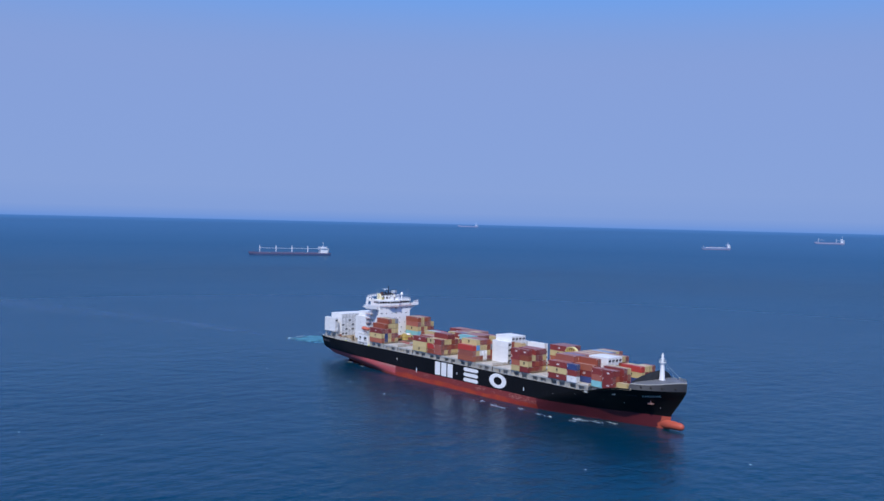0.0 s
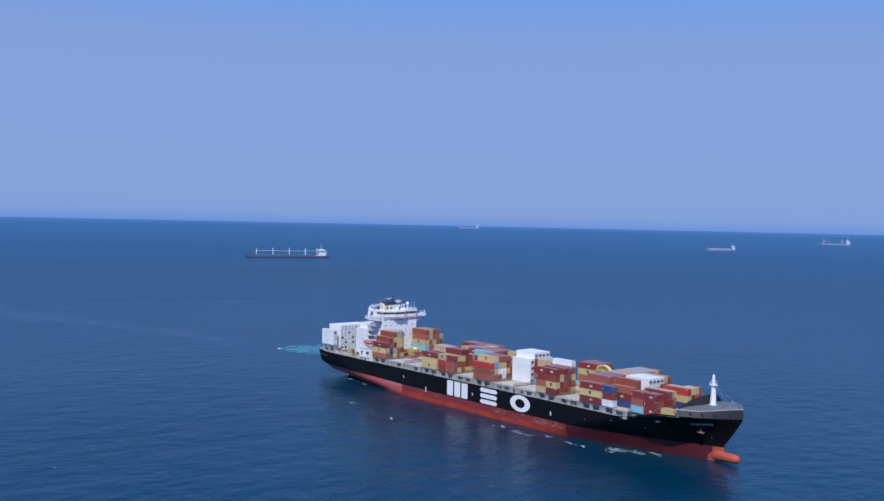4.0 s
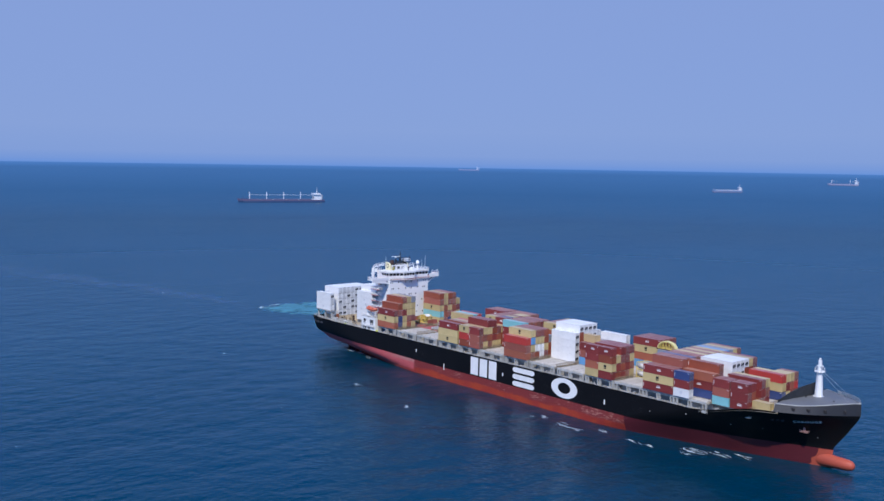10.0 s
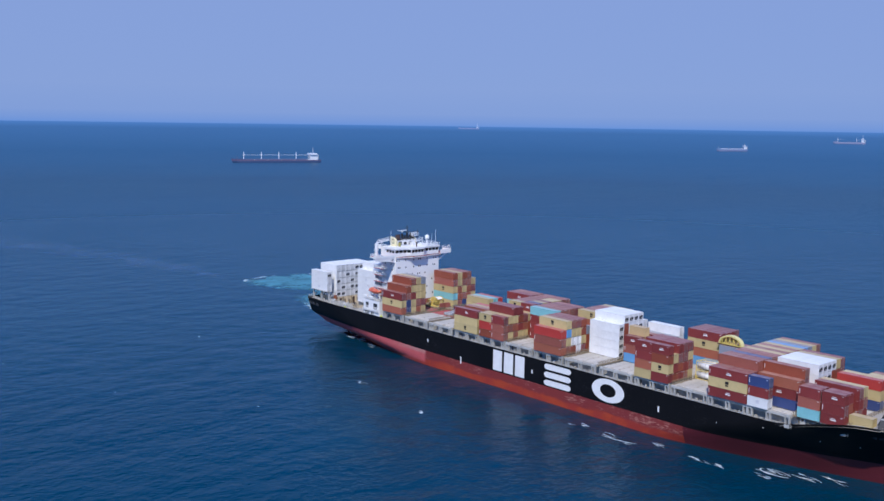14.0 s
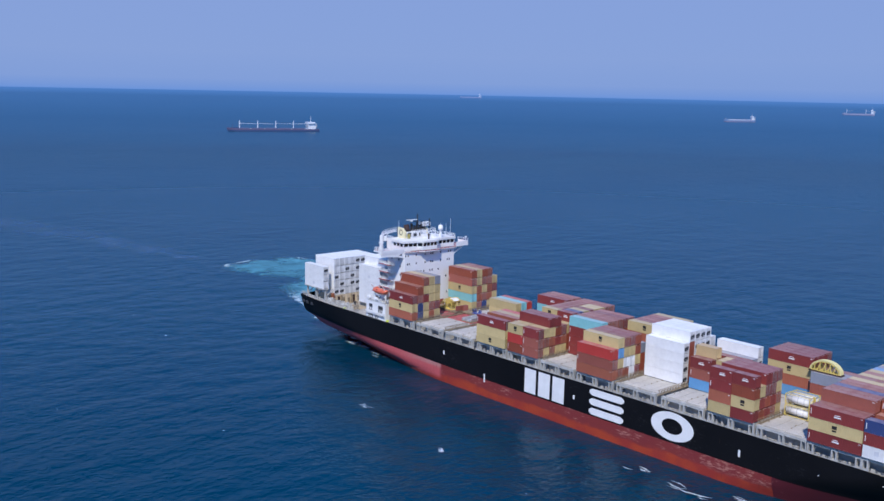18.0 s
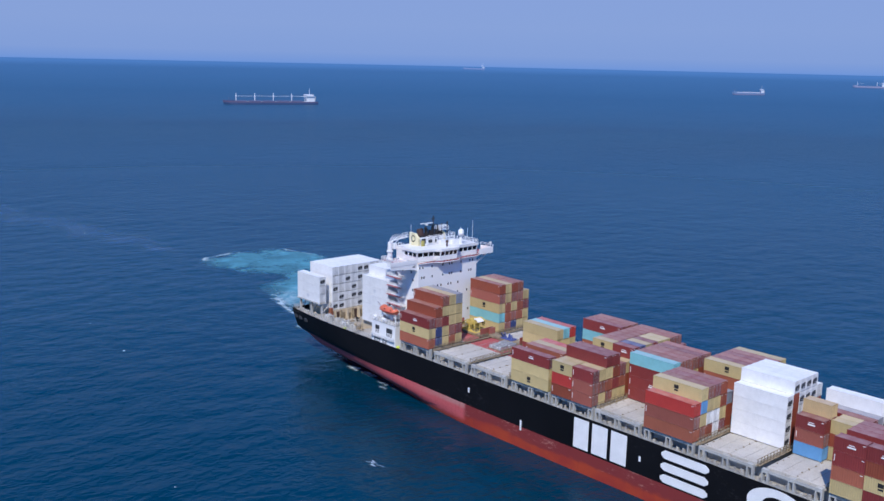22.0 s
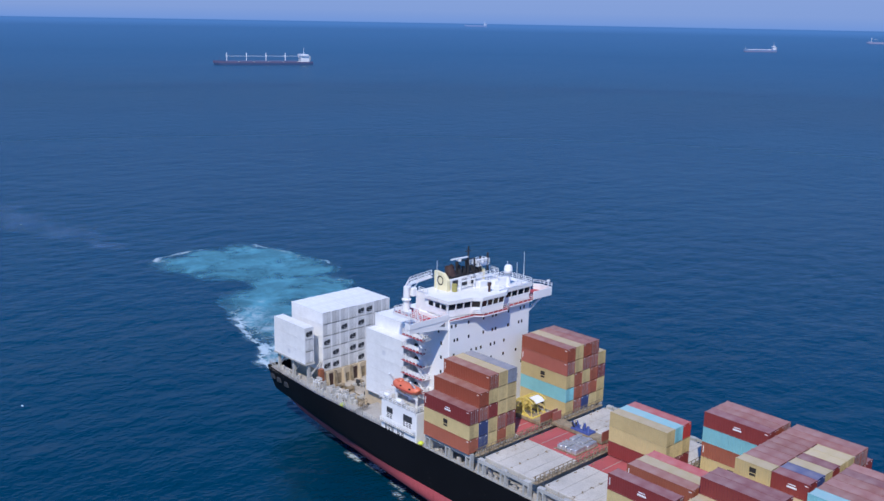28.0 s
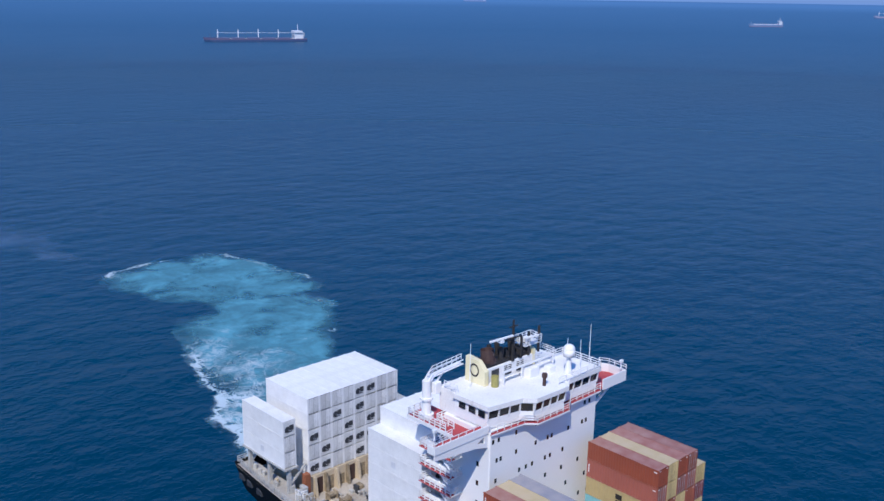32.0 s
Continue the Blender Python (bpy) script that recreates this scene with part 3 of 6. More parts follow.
def box_shell(length, plain=False):
    """Corner posts, rails and a roof, with corrugated side walls set a little in. Origin at the middle of the base."""
    g, h, w, L = Geo(), TIER - 0.03, WIDE / 2, length / 2
    for sx in (-1, 1):
        for sy in (-1, 1):
            x, y = sx * (L - 0.09), sy * (w - 0.09)
            g.box(x - 0.09, x + 0.09, y - 0.09, y + 0.09, 0, h)
            for z in (0, h - 0.12):  # corner fittings
                g.box(x - 0.11, x + 0.11, y - 0.11, y + 0.11, z - 0.005, z + 0.125)
    for sy in (-1, 1):
        g.box(-L + 0.1, L - 0.1, sy * w - 0.06 if sy > 0 else -w, sy * w if sy > 0 else -w + 0.06, 0.0, 0.16)
        g.box(-L + 0.1, L - 0.1, sy * w - 0.06 if sy > 0 else -w, sy * w if sy > 0 else -w + 0.06, h - 0.1, h)
        k, x0, x1 = (round((length - 0.4) / 0.45) if not plain else 5), -L + 0.18, L - 0.18
        step, pts = (x1 - x0) / k, []
        for i in range(k):
            x = x0 + i * step
            for f, d in (((0, 0.02), (0.01, 0.035), (0.02, 0.035), (0.03, 0.02)) if plain else ((0, 0.015), (0.22, 0.05), (0.5, 0.05), (0.72, 0.015))):
                pts.append((x + f * step, sy * (w - d)))
        pts.append((x1, sy * (w - 0.015)))
        v = [(x, y, z) for x, y in pts for z in (0.16, h - 0.1)]
        g.add(v, [(2 * i, 2 * i + 2, 2 * i + 3, 2 * i + 1) for i in range(len(pts) - 1)])
    g.box(-L + 0.1, L - 0.1, -w + 0.05, w - 0.05, h - 0.045, h - 0.02)
    g.box(-L + 0.1, L - 0.1, -w + 0.05, w - 0.05, 0.08, 0.14)
    return g


def closed_end(length):
    """The ribbed end wall, at -x, as one pressed sheet."""
    g, h, w, L = Geo(), TIER - 0.03, WIDE / 2, length / 2
    y0, y1, k, pts = -w + 0.16, w - 0.16, 7, []
    step = (y1 - y0) / k
    for i in range(k):
        for f, d in ((0, 0.02), (0.25, 0.06), (0.55, 0.06), (0.8, 0.02)):
            pts.append((-L + d, y0 + (i + f) * step))
    pts.append((-L + 0.02, y1))
    return g.add([(x, y, z) for x, y in pts for z in (0.1, h - 0.08)], [(2 * i, 2 * i + 2, 2 * i + 3, 2 * i + 1) for i in range(len(pts) - 1)])


def door_leaf(length, side):
    """One leaf of the doors at +x."""
    g, h, w, L = Geo(), TIER - 0.03, WIDE / 2, length / 2
    y0, y1 = (0.01, w - 0.16) if side > 0 else (-w + 0.16, -0.01)
    g.box(L - 0.08, L - 0.035, y0, y1, 0.1, h - 0.08)
    for k in range(4):
        z = 0.25 + k * 0.62
        g.box(L - 0.035, L - 0.02, y0 + 0.06, y1 - 0.06, z, z + 0.42)
    return g


def locking_rod(length, side, f):
    """One upright rod of a door leaf with its brackets."""
    g, h, w, L = Geo(), TIER - 0.03, WIDE / 2, length / 2
    y0, y1 = (0.01, w - 0.16) if side > 0 else (-w + 0.16, -0.01)
    y = y0 + (y1 - y0) * f
    g.tube((L - 0.008, y, 0.06), (L - 0.008, y, h - 0.06), 0.032, n=5)
    for z in (0.35, 1.2, 2.3):
        g.box(L - 0.03, L + 0.02, y - 0.08, y + 0.08, z, z + 0.08)
    return g


def reefer_unit(length):
    """The refrigeration machinery at +x: a light frame with a dark fan opening and a dark lower bay."""
    L = length / 2
    frame, dark = Geo(), Geo()
    frame.box(L - 0.1, L - 0.04, -1.06, 1.06, 0.1, TIER - 0.12)
    frame.box(L - 0.04, L - 0.005, -1.02, -0.92, 0.15, TIER - 0.2).box(L - 0.04, L - 0.005, 0.92, 1.02, 0.15, TIER - 0.2)
    frame.box(L - 0.04, L - 0.005, -0.9, 0.9, 2.1, 2.5)
    dark.box(L - 0.04, L - 0.012, -0.85, -0.1, 0.8, 1.5).box(L - 0.04, L - 0.012, 0.0, 0.86, 0.95, 1.85).box(L - 0.04, L - 0.012, -0.55, 0.6, 0.66, 0.85)
    dark.tube((L - 0.03, -0.38, 1.42), (L + 0.01, -0.38, 1.42), 0.36, n=14)
    return frame, dark


def container(colour, length=L40, reefer=False, emblem=False, turned=False):
    """A container, built once for each look and then copied."""
    key = (colour, length, reefer, emblem, turned)
    if key not in MESHES:
        side = BOX_MAT[colour]
        name = "refrigerated_container" if colour == "W" else "shipping_container" if length > 8 else "short_container"
        root = new(name, box_shell(length, colour == "W").mesh("container_shell", side))
        kind = "40-foot" if length > 8 else "20-foot"
        words = "%s %s %s container stacked on the ship's deck" % (BOX_RGB[colour][1], kind, "refrigerated steel" if colour == "W" else "corrugated steel")
        tagged(root, words, "container", {"r": "refrigerated containers on deck", "s": "containers on deck"}[name[0]] if length > 8 else "short containers on deck")
        if reefer:
            frame, dark = reefer_unit(length)
            unit = part("refrigeration_unit", frame, REEFER_END, root, "light grey cooling unit")
            part("fan_opening", dark, DARK, unit, "black fan opening")
            part("end_wall", closed_end(length), side, root)
        else:
            obs = [part("end_wall", closed_end(length), BOX_END[colour], root)]
            for s in (-1, 1):
                door = part("door", door_leaf(length, s), BOX_END[colour], root, "door leaf with locking rods")
                obs.append(door)
                for f in (0.28, 0.72):
                    part("locking_rod", locking_rod(length, s, f), PALEROD if colour == "W" else RODGREY if colour in "NGMRP" else BOX_END[colour], door)
            if colour == "W":
                g, L, h = Geo(), length / 2, TIER - 0.03
                for y in (-1.07, -0.02, 1.03):
                    g.box(L - 0.03, L - 0.006, y, y + 0.035, 0.08, h - 0.06)
                for z in (0.06, h - 0.1):
                    g.box(L - 0.03, L - 0.008, -1.07, 1.08, z, z + 0.06)
                obs.append(part("door_gasket", g, SEAMGREY, root, "grey door gasket"))
            if turned and colour != "W":
                for o in obs:
                    o.rotation_euler = (0, 0, math.pi)
        if colour in "MROPSN":
            # plain bars where the box's data is painted: upright at the aft end, small ones at the fore end
            L, y0, y1 = length / 2, -WIDE / 2 - 0.012, -WIDE / 2 + 0.02
            bars = [(L - 0.75, L - 0.25, y0, y1, 2.3, 2.42), (L - 0.005, L + 0.012, -0.95, -0.65, 2.5, 2.6), (L - 0.005, L + 0.012, 0.65, 0.95, 2.5, 2.6)]
            if not turned:
                bars.append((-L + 0.3, -L + 0.44, y0, y1, 0.8, 2.1))
            for bar in bars:
                part("marking", Geo().box(*bar), MARK, root, "small plain white marking")
        if emblem:
            x = -0.2 if length > 8 else 0
            y0, y1 = -WIDE / 2 - 0.012, -WIDE / 2 + 0.02
            if colour == "M":
                bars, mat = [(-0.5, 1.1, 1.2, 1.5), (-0.3, 0.9, 1.7, 1.85)], MARK
            elif colour == "W":
                bars, mat = [(x - 0.5, x + 0.5, 1.0, 2.0)], PALEMARK
            else:
                bars, mat = [(x - 0.55, x + 0.55, 1.35, 2.15), (x - 0.5, x + 0.5, 0.8, 1.15)], SOOT
            for xa, xb, za, zb in bars:
                part("emblem", Geo().box(xa, xb, y0, y1, za, zb), mat, root, "plain painted emblem")
        MESHES[key] = root
        return root
    return copy_thing(MESHES[key], Matrix())


rng = random.Random(7)


PLAN = []  # every container: aft end, y, base, colour, length, bay key, column, tier


def stack(bay, col, colours, at=0.0, length=L40, base=BASE, reefer=None, x=None, y=None):
    """A pile of containers, its colours from the bottom up."""
    x0 = (BAY[bay] if x is None else x) + at
    for k, c in enumerate(colours):
        PLAN.append((x0, column_y(col) if y is None else y, base + TIER * k, c, length, c == "W" if reefer is None else reefer))


def load_cargo():
    """Boxes with an open side, top or fore end are things of their own; those walled in by others are one joined heap."""
    spots = {(round(p[0] / 2), round(p[1] / 2.44 * 2), round(p[2] / 1.4)) for p in PLAN}

    def taken(x, y, z):
        return any((round(x / 2) + i, round(y / 2.44 * 2) + j, round(z / 1.4) + k) in spots for i in (-1, 0, 1) for j in (0,) for k in (-1, 0, 1))

    hidden = Geo()
    for x, y, z, c, length, cold in PLAN:
        top, side = taken(x, y, z + TIER), taken(x, y - PITCH, z)
        fore = any(taken(x + d, y, z) for d in ((14,) if length > 8 else (6.1, 14)))
        if top and side and fore:
            L, w = length / 2 - 0.02, WIDE / 2 - 0.02
            hidden.box(x + 0.02 - MID, x + 2 * L - MID, y - w, y + w, z, z + TIER - 0.04)
            continue
        if cold and rng.random() < (0.62 if x < 50 else 0.0 if x > 210 else 0.35):
            cold = False
        ob = container(c, length, cold, emblem=(c == "T" and rng.random() < 0.62) or (c in "MW" and rng.random() < (0.45 if c == "M" else 0.22)), turned=(rng.random() < 0.35))
        aboard(ob, x + length / 2, y, z)
    heap = new("container_heap", hidden.mesh("container_heap", BOX_MAT["R"]))
    tagged(heap, "red-brown containers buried inside the stacks", "container", kind="stuff")
    aboard(heap, MID, 0, 0)


def build_cargo():
    A20, F20 = 0.0, 6.13
    # in front of the tower
    for c, s in ((0, "OTM"), (1, "NNPR"), (2, "TTMTR"), (3, "OPTTT"), (4, "TMTTG")):
        stack(1, c, s)
    for c, s in ((11, "TCTPR"), (12, "POOTT"), (13, "NPTPR"), (14, "TOOPR"), (15, "TTMT")):
        stack(1, c, s)
    for c, s in ((8, "MTT"), (9, "MTC"), (10, "MTS")):
        stack(3, c, s)
    for c, s in ((0, "TTM"), (1, "TC"), (2, "OOO"), (3, "TTT"), (4, "MMS")):
        stack(4, c, s)
    for c, s in ((11, "TOCM"), (12, "TRMR"), (13, "MRTP")):
        stack(4, c, s)
    stack(5, 0, "RST", A20, L20), stack(5, 0, "PPM", F20, L20)
    stack(5, 1, "TRT", A20, L20), stack(5, 1, "TRT", F20, L20)
    for c, s in ((2, "ROTM"), (3, "TMRM")):
        stack(5, c, s)
    for c, s in ((4, "TOM"), (5, "OTT")):
        stack(5, c, s)
    for c, a, f in ((6, "RTTT", "RTTM"), (7, "RMTP", "MTTN"), (8, "TRMP", "RMRT"), (9, "RTMR", "MTRM"), (10, "RTMR", "TMRT"), (11, "TTMR", "RMTT")):
        stack(5, c, a, A20, L20), stack(5, c, f, F20, L20)
    for c, s in ((12, "TRMR"), (13, "RTPP"), (14, "RTM")):
        stack(5, c, s)
    for c, s in ((5, "MMMC"), (6, "RTMR"), (7, "TRMP"), (8, "RMTR"), (9, "TTRM"), (10, "RTRP")):
        stack(6, c, s)
    for c, s in ((1, "RTBT"), (2, "RWTR"), (3, "WWTM"), (4, "MTRR"), (5, "TTG")):
        stack(7, c, s, reefer=False)
    stack(7, 0, "OPS", 0.0)
    for c, s in ((9, "RMOT"), (10, "TRTM"), (11, "MTRP"), (12, "RTTM"), (13, "TRRP"), (14, "MTRT")):
        stack(7, c, s)
    stack(8, 5, "WWWW")
    for c in (6, 7, 8, 9):
        stack(8, c, "WWWWW")
    stack(8, 10, "WWWW")
    stack(9, 5, "BPM", A20, L20)
    stack(9, 6, "RTRY", A20, L20), stack(9, 6, "TRT", F20, L20)
    stack(9, 7, "MRT", F20, L20)
    stack(9, 8, "RMM"), stack(9, 9, "TRG"), stack(9, 10, "WWWW")
    stack(10, 0, "TOMM", A20, L20), stack(10, 0, "MTRM", F20, L20)
    stack(10, 1, "RMT", F20, L20)
    for c, s in ((2, "MRMM"), (3, "RMMM"), (4, "TRTM")):
        stack(10, c, s)
    for c, s in ((11, "BOTM"), (12, "RTMM"), (13, "TMRM"), (14, "RTMM")):
        stack(10, c, s)
    stack(11, 10, "BPG"), stack(11, 11, "RGG"), stack(11, 12, "MRP")
    for c, s in ((0, "MTM"), (1, "RMM"), (2, "TMTP"), (3, "RTMR"), (4, "MRTN"), (5, "TRMR"), (6, "RMTP"), (7, "MTRT"), (8, "RTMP"), (9, "TMRT"), (10, "MRTP"), (11, "RTMT"), (12, "TMRB"), (13, "RTMG"), (14, "MRTT"), (15, "TRMR")):
        stack(12, c, s)
    stack(13, 0, "WMN", A20, L20, reefer=False)
    for c, s in ((2, "NMO"), (3, "RTMR"), (4, "TR"), (5, "RM")):
        stack(13, c, s)
    for c in (6, 7, 8, 9):
        stack(13, c, "RWWW")
    stack(13, 10, "RTMT"), stack(13, 11, "TRMM")
    stack(14, 1, "CPM", -0.6, L20, base=15.9), stack(14, 1, "MMM", 5.9, L20, base=15.9)
    stack(14, 2, "RTM", -0.6, L20, base=15.9), stack(14, 2, "MPM", 5.9, L20, base=15.9)
    stack(14, 4, "RMM"), stack(14, 5, "MRT"), stack(14, 9, "NTS"), stack(14, 10, "TMT")
    stack(14, 11, "ROT", F20, L20), stack(14, 12, "RSR", F20, L20)
    stack(14, 2, "T", 12.2, L20)
    # abaft the tower: refrigerated boxes
    for c in range(3, 11):
        stack(0, c, "WWWWW", base=14.5, x=-3.3)
    stack(0, 1, "WWW", base=17.55, x=-3.3)
    stack(0, 3, "WWWWW", base=15.2, x=24.6)
    for c in range(4, 13):
        stack(0, c, "WWWWWW", base=15.2, x=24.6)


build_cargo()
load_cargo()


# ---- the container ship ----
ship = tagged(new("container_ship"), "black and red container ship with a white tower, loaded deck", "ship")
ship.empty_display_size = 1


def smooth_step(a, b, x):
    s = min(1.0, max(0.0, (x - a) / (b - a)))
    return s * s * (3 - 2 * s)


def mix_at(table, z):
    """Straight lines through (z, value) pairs."""
    for (z0, a), (z1, b) in zip(table, table[1:]):
        if z <= z1:
            return a + (b - a) * max(0.0, (z - z0) / (z1 - z0))
    return table[-1][1]


HALF = 19.3
FOIL = paint("wrapped_steel", (0.52, 0.53, 0.56), 0.35, metal=0.6, wear=0.3, scale=1.2, bump=0.06)
LIME = paint("float_lime", (0.55, 0.62, 0.05), 0.4)
WHALEBACK = paint("whaleback_grey", (0.135, 0.14, 0.15), 0.6, wear=0.12, rust=0.05, scale=0.2)
ANCHOR = paint("anchor_rust", (0.30, 0.17, 0.15), 0.7, wear=0.3)
STEM = ((-9, 252), (0, 258.8), (6, 259.6), (11, 263.4), (16.7, 267.2), (22, 267.5))
TAPER = ((-9, 168), (0, 184), (6, 198), (13, 219), (17.7, 231), (22, 233))
BLUNT = ((-9, 1.2), (0, 1.25), (6, 1.45), (13, 1.9), (17.7, 2.6), (22, 2.7))
AFT0 = ((-9, 100), (0, 77), (1, 73), (2, 64), (3, 54), (5, 48), (7, 32), (13.5, 18))
AFT1 = ((-9, 0), (0, -15), (1, -24), (2, -44), (3, -66), (5, -72), (7, -85), (13.5, -110))


def half_breadth(x, z):
    xt, xs = mix_at(TAPER, z), mix_at(STEM, z)
    hb = HALF
    if x > xt:
        s = min(1.0, (x - xt) / (xs - xt))
        hb = HALF * (1 - s ** mix_at(BLUNT, z))
    xa, xe = mix_at(AFT0, z), mix_at(AFT1, z)
    if x < xa:
        s = min(1.0, (xa - x) / (xa - xe))
        hb = HALF * (1 - s ** 1.4)
    if z < -6:
        hb *= max(0.2, 1 - ((-6 - z) / 3) ** 2 * 0.5)
    return max(0.0, hb)


def deck_z(x):
    """The sheer: level amidships, rising to the forecastle."""
    return 13.4 + 4.3 * smooth_step(220.5, 246, x)


def hull_bottom(x):
    return -9 + 15.0 * smooth_step(34, -10, x)


def hull_sheet(zlo, zhi, rows, stations):
    """Both sides of the hull between two heights, as strips along the ship."""
    g = Geo()
    for side in (-1, 1):
        v, f = [], []
        for x in stations:
            paint_z = REDLINE + 0.4 * smooth_step(195, 250, x) + 0.8 * smooth_step(95, 30, x)
            lo, hi = (max(paint_z, hull_bottom(x)), deck_z(x)) if zhi > 13 else (max(zlo, hull_bottom(x)), paint_z if zhi == REDLINE else zhi)
            hi = max(hi, lo)
            for j in range(rows + 1):
                z = lo + (hi - lo) * j / rows
                xx = min(x, mix_at(STEM, z))
                v.append((xx - MID, side * half_breadth(xx, z), z))
        k = rows + 1
        for i in range(len(stations) - 1):
            f += [(i * k + j, (i + 1) * k + j, (i + 1) * k + j + 1, i * k + j + 1) for j in range(rows)]
        g.add(v, f)
    return g


STATIONS = [-6 + 1.94 * i for i in range(34)] + [60 + 8 * i for i in range(17)] + [192 + 2.0 * i for i in range(28)] + [248 + 0.95 * i for i in range(22)]
REDLINE = 5.0


def build_hull():
    top = hull_sheet(REDLINE, 30, 14, STATIONS)
    part("topside", top, BLACK, ship, "black painted steel topsides", True)
    part("bottom", hull_sheet(-9, REDLINE, 12, [x for x in STATIONS if x < 195]), RED, ship, "orange-red antifouling, faded and scratched towards its top", True)
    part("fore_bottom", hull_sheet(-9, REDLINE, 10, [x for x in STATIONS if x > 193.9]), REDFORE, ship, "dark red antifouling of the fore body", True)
    g = Geo()  # transom
    zs = [5.6 + 7.8 * j / 8 for j in range(9)]
    v = [(-6 - MID, s * half_breadth(-6, z), z) for z in zs for s in (-1, 1)]
    g.add(v, [(2 * j, 2 * j + 1, 2 * j + 3, 2 * j + 2) for j in range(8)])
    part("transom", g, BLACK, ship)
    g = Geo()  # main deck
    xs = [x for x in STATIONS if 26 <= x <= 249]
    v = [(x - MID, s * (half_breadth(x, deck_z(x)) - 0.15), deck_z(x) - 0.7) for x in xs for s in (-1, 1)]
    g.add(v, [(2 * j, 2 * j + 2, 2 * j + 3, 2 * j + 1) for j in range(len(xs) - 1)])
    part("main_deck", g, DECKGREY, ship, "worn grey steel deck")
    for s in (-1, 1):
        v = []
        for x in [x for x in STATIONS if x <= 30]:
            e = half_breadth(x, 13.4) - 0.15
            v += [(x - MID, s * e, 12.7), (x - MID, s * min(e - 0.5, 14.0), 12.7), (x - MID, s * min(e - 0.5, 14.0), 10.8)]
        g = Geo().add(v, [(3 * i + k, 3 * i + 3 + k, 3 * i + 4 + k, 3 * i + 1 + k) for i in range(len(v) // 3 - 1) for k in (0, 1)])
        part("mooring_deck", g, DECKGREY, ship, "worn grey mooring deck along the quarter")
    # bulbous bow, and an orange-red patch on the foot of the stem above it
    g, n = Geo(), 16
    prof = ((246.5, 0.8, 1.9), (252.5, 1.4, 2.2), (257, 1.7, 2.2), (260, 1.75, 1.95), (262.5, 1.8, 1.8), (264.5, 1.65, 1.7), (265.7, 1.25, 1.35), (266.4, 0.6, 0.7))
    v, f = [], []
    for x, w, h in prof:
        for i in range(n):
            a = 2 * math.pi * i / n
            v.append((x - MID, w * math.cos(a), 1.8 + h * math.sin(a)))
    for j in range(len(prof) - 1):
        f += [(j * n + i, j * n + (i + 1) % n, (j + 1) * n + (i + 1) % n, (j + 1) * n + i) for i in range(n)]
    f.append(tuple(range((len(prof) - 1) * n, len(prof) * n)))
    g.add(v, f)
    part("bulbous_bow", g, BULB, ship, "orange-red bulbous bow at the waterline", True)
    g = Geo()
    for s in (-1, 1):
        v = []
        for i in range(13):
            for j in range(6):
                z = -0.6 + (REDLINE + 0.28 + 0.6) * j / 5
                aft = 256.1 - 3.4 * (1 - j / 5) + 0.5 * math.sin(2.3 * j)
                x = aft + (mix_at(STEM, z) + 0.06 - aft) * i / 12
                v.append((x - MID, s * (half_breadth(min(x, mix_at(STEM, z)), z) + 0.05), z))
        g.add(v, [(6 * i + j, 6 * i + 6 + j, 6 * i + 7 + j, 6 * i + 1 + j) for i in range(12) for j in range(5)])
    part("stem_foot", g, BULB, ship, "orange-red patch at the foot of the stem", True)
    # forecastle: cambered whaleback deck inside a tall grey bulwark that rises to the stem
    xs = [248.5 + 0.79 * i for i in range(25)]

    def rim(x):
        return 19.95 + 1.4 * smooth_step(253.5, 267.5, x), max(0.04, half_breadth(min(x, 267.46), 17.9) * 0.93)

    g, v = Geo(), []
    for x in xs:
        z, hb = rim(x)
        v += [(x - MID, hb * f, z - 0.1 + 1.1 * (1 - f * f) * min(1.0, hb / 8)) for f in (-1, -0.75, -0.5, -0.25, 0, 0.25, 0.5, 0.75, 1)]
    g.add(v, [(9 * j + k, 9 * j + 9 + k, 9 * j + 10 + k, 9 * j + 1 + k) for j in range(len(xs) - 1) for k in range(8)])
    part("forecastle_deck", g, WHALEBACK, ship, "grey whaleback deck over the forecastle", True)
    g, lip = Geo(), Geo()
    for s in (-1, 1):
        v, w = [], []
        for x in xs:
            z, hb = rim(x)
            low = half_breadth(min(x, 267.4), deck_z(x))
            v += [(x - MID, s * (low + 0.05), deck_z(x) - 0.12), (x - MID, s * hb, z), (x - MID, s * max(0.0, hb - 0.12), z), (x - MID, s * max(0.0, hb - 0.12), z - 0.5)]
            w += [(x - MID, s * (hb + 0.07), z - 0.12), (x - MID, s * (hb + 0.05), z + 0.08), (x - MID, s * max(0.0, hb - 0.3), z + 0.08)]
        g.add(v, [(4 * i + j, 4 * i + 4 + j, 4 * i + 5 + j, 4 * i + 1 + j) for i in range(len(xs) - 1) for j in range(3)])
        lip.add(w, [(3 * i + j, 3 * i + 3 + j, 3 * i + 4 + j, 3 * i + 1 + j) for i in range(len(xs) - 1) for j in range(2)])
    z, hb = rim(248.5)
    low = half_breadth(248.5, deck_z(248.5))
    g.prism([(-low, deck_z(248.5) - 0.1), (low, deck_z(248.5) - 0.1), (hb, z), (0.5 * hb, z + 0.72), (0, z + 0.95), (-0.5 * hb, z + 0.72), (-hb, z)], "x", 248.4 - MID, 248.5 - MID)
    bulwark = part("bow_bulwark", g, BOWGREY, ship, "dark grey bulwark round the bow")
    part("rim", lip, STEELGREY, bulwark, "pale grey rim of the bulwark")
    g = Geo()
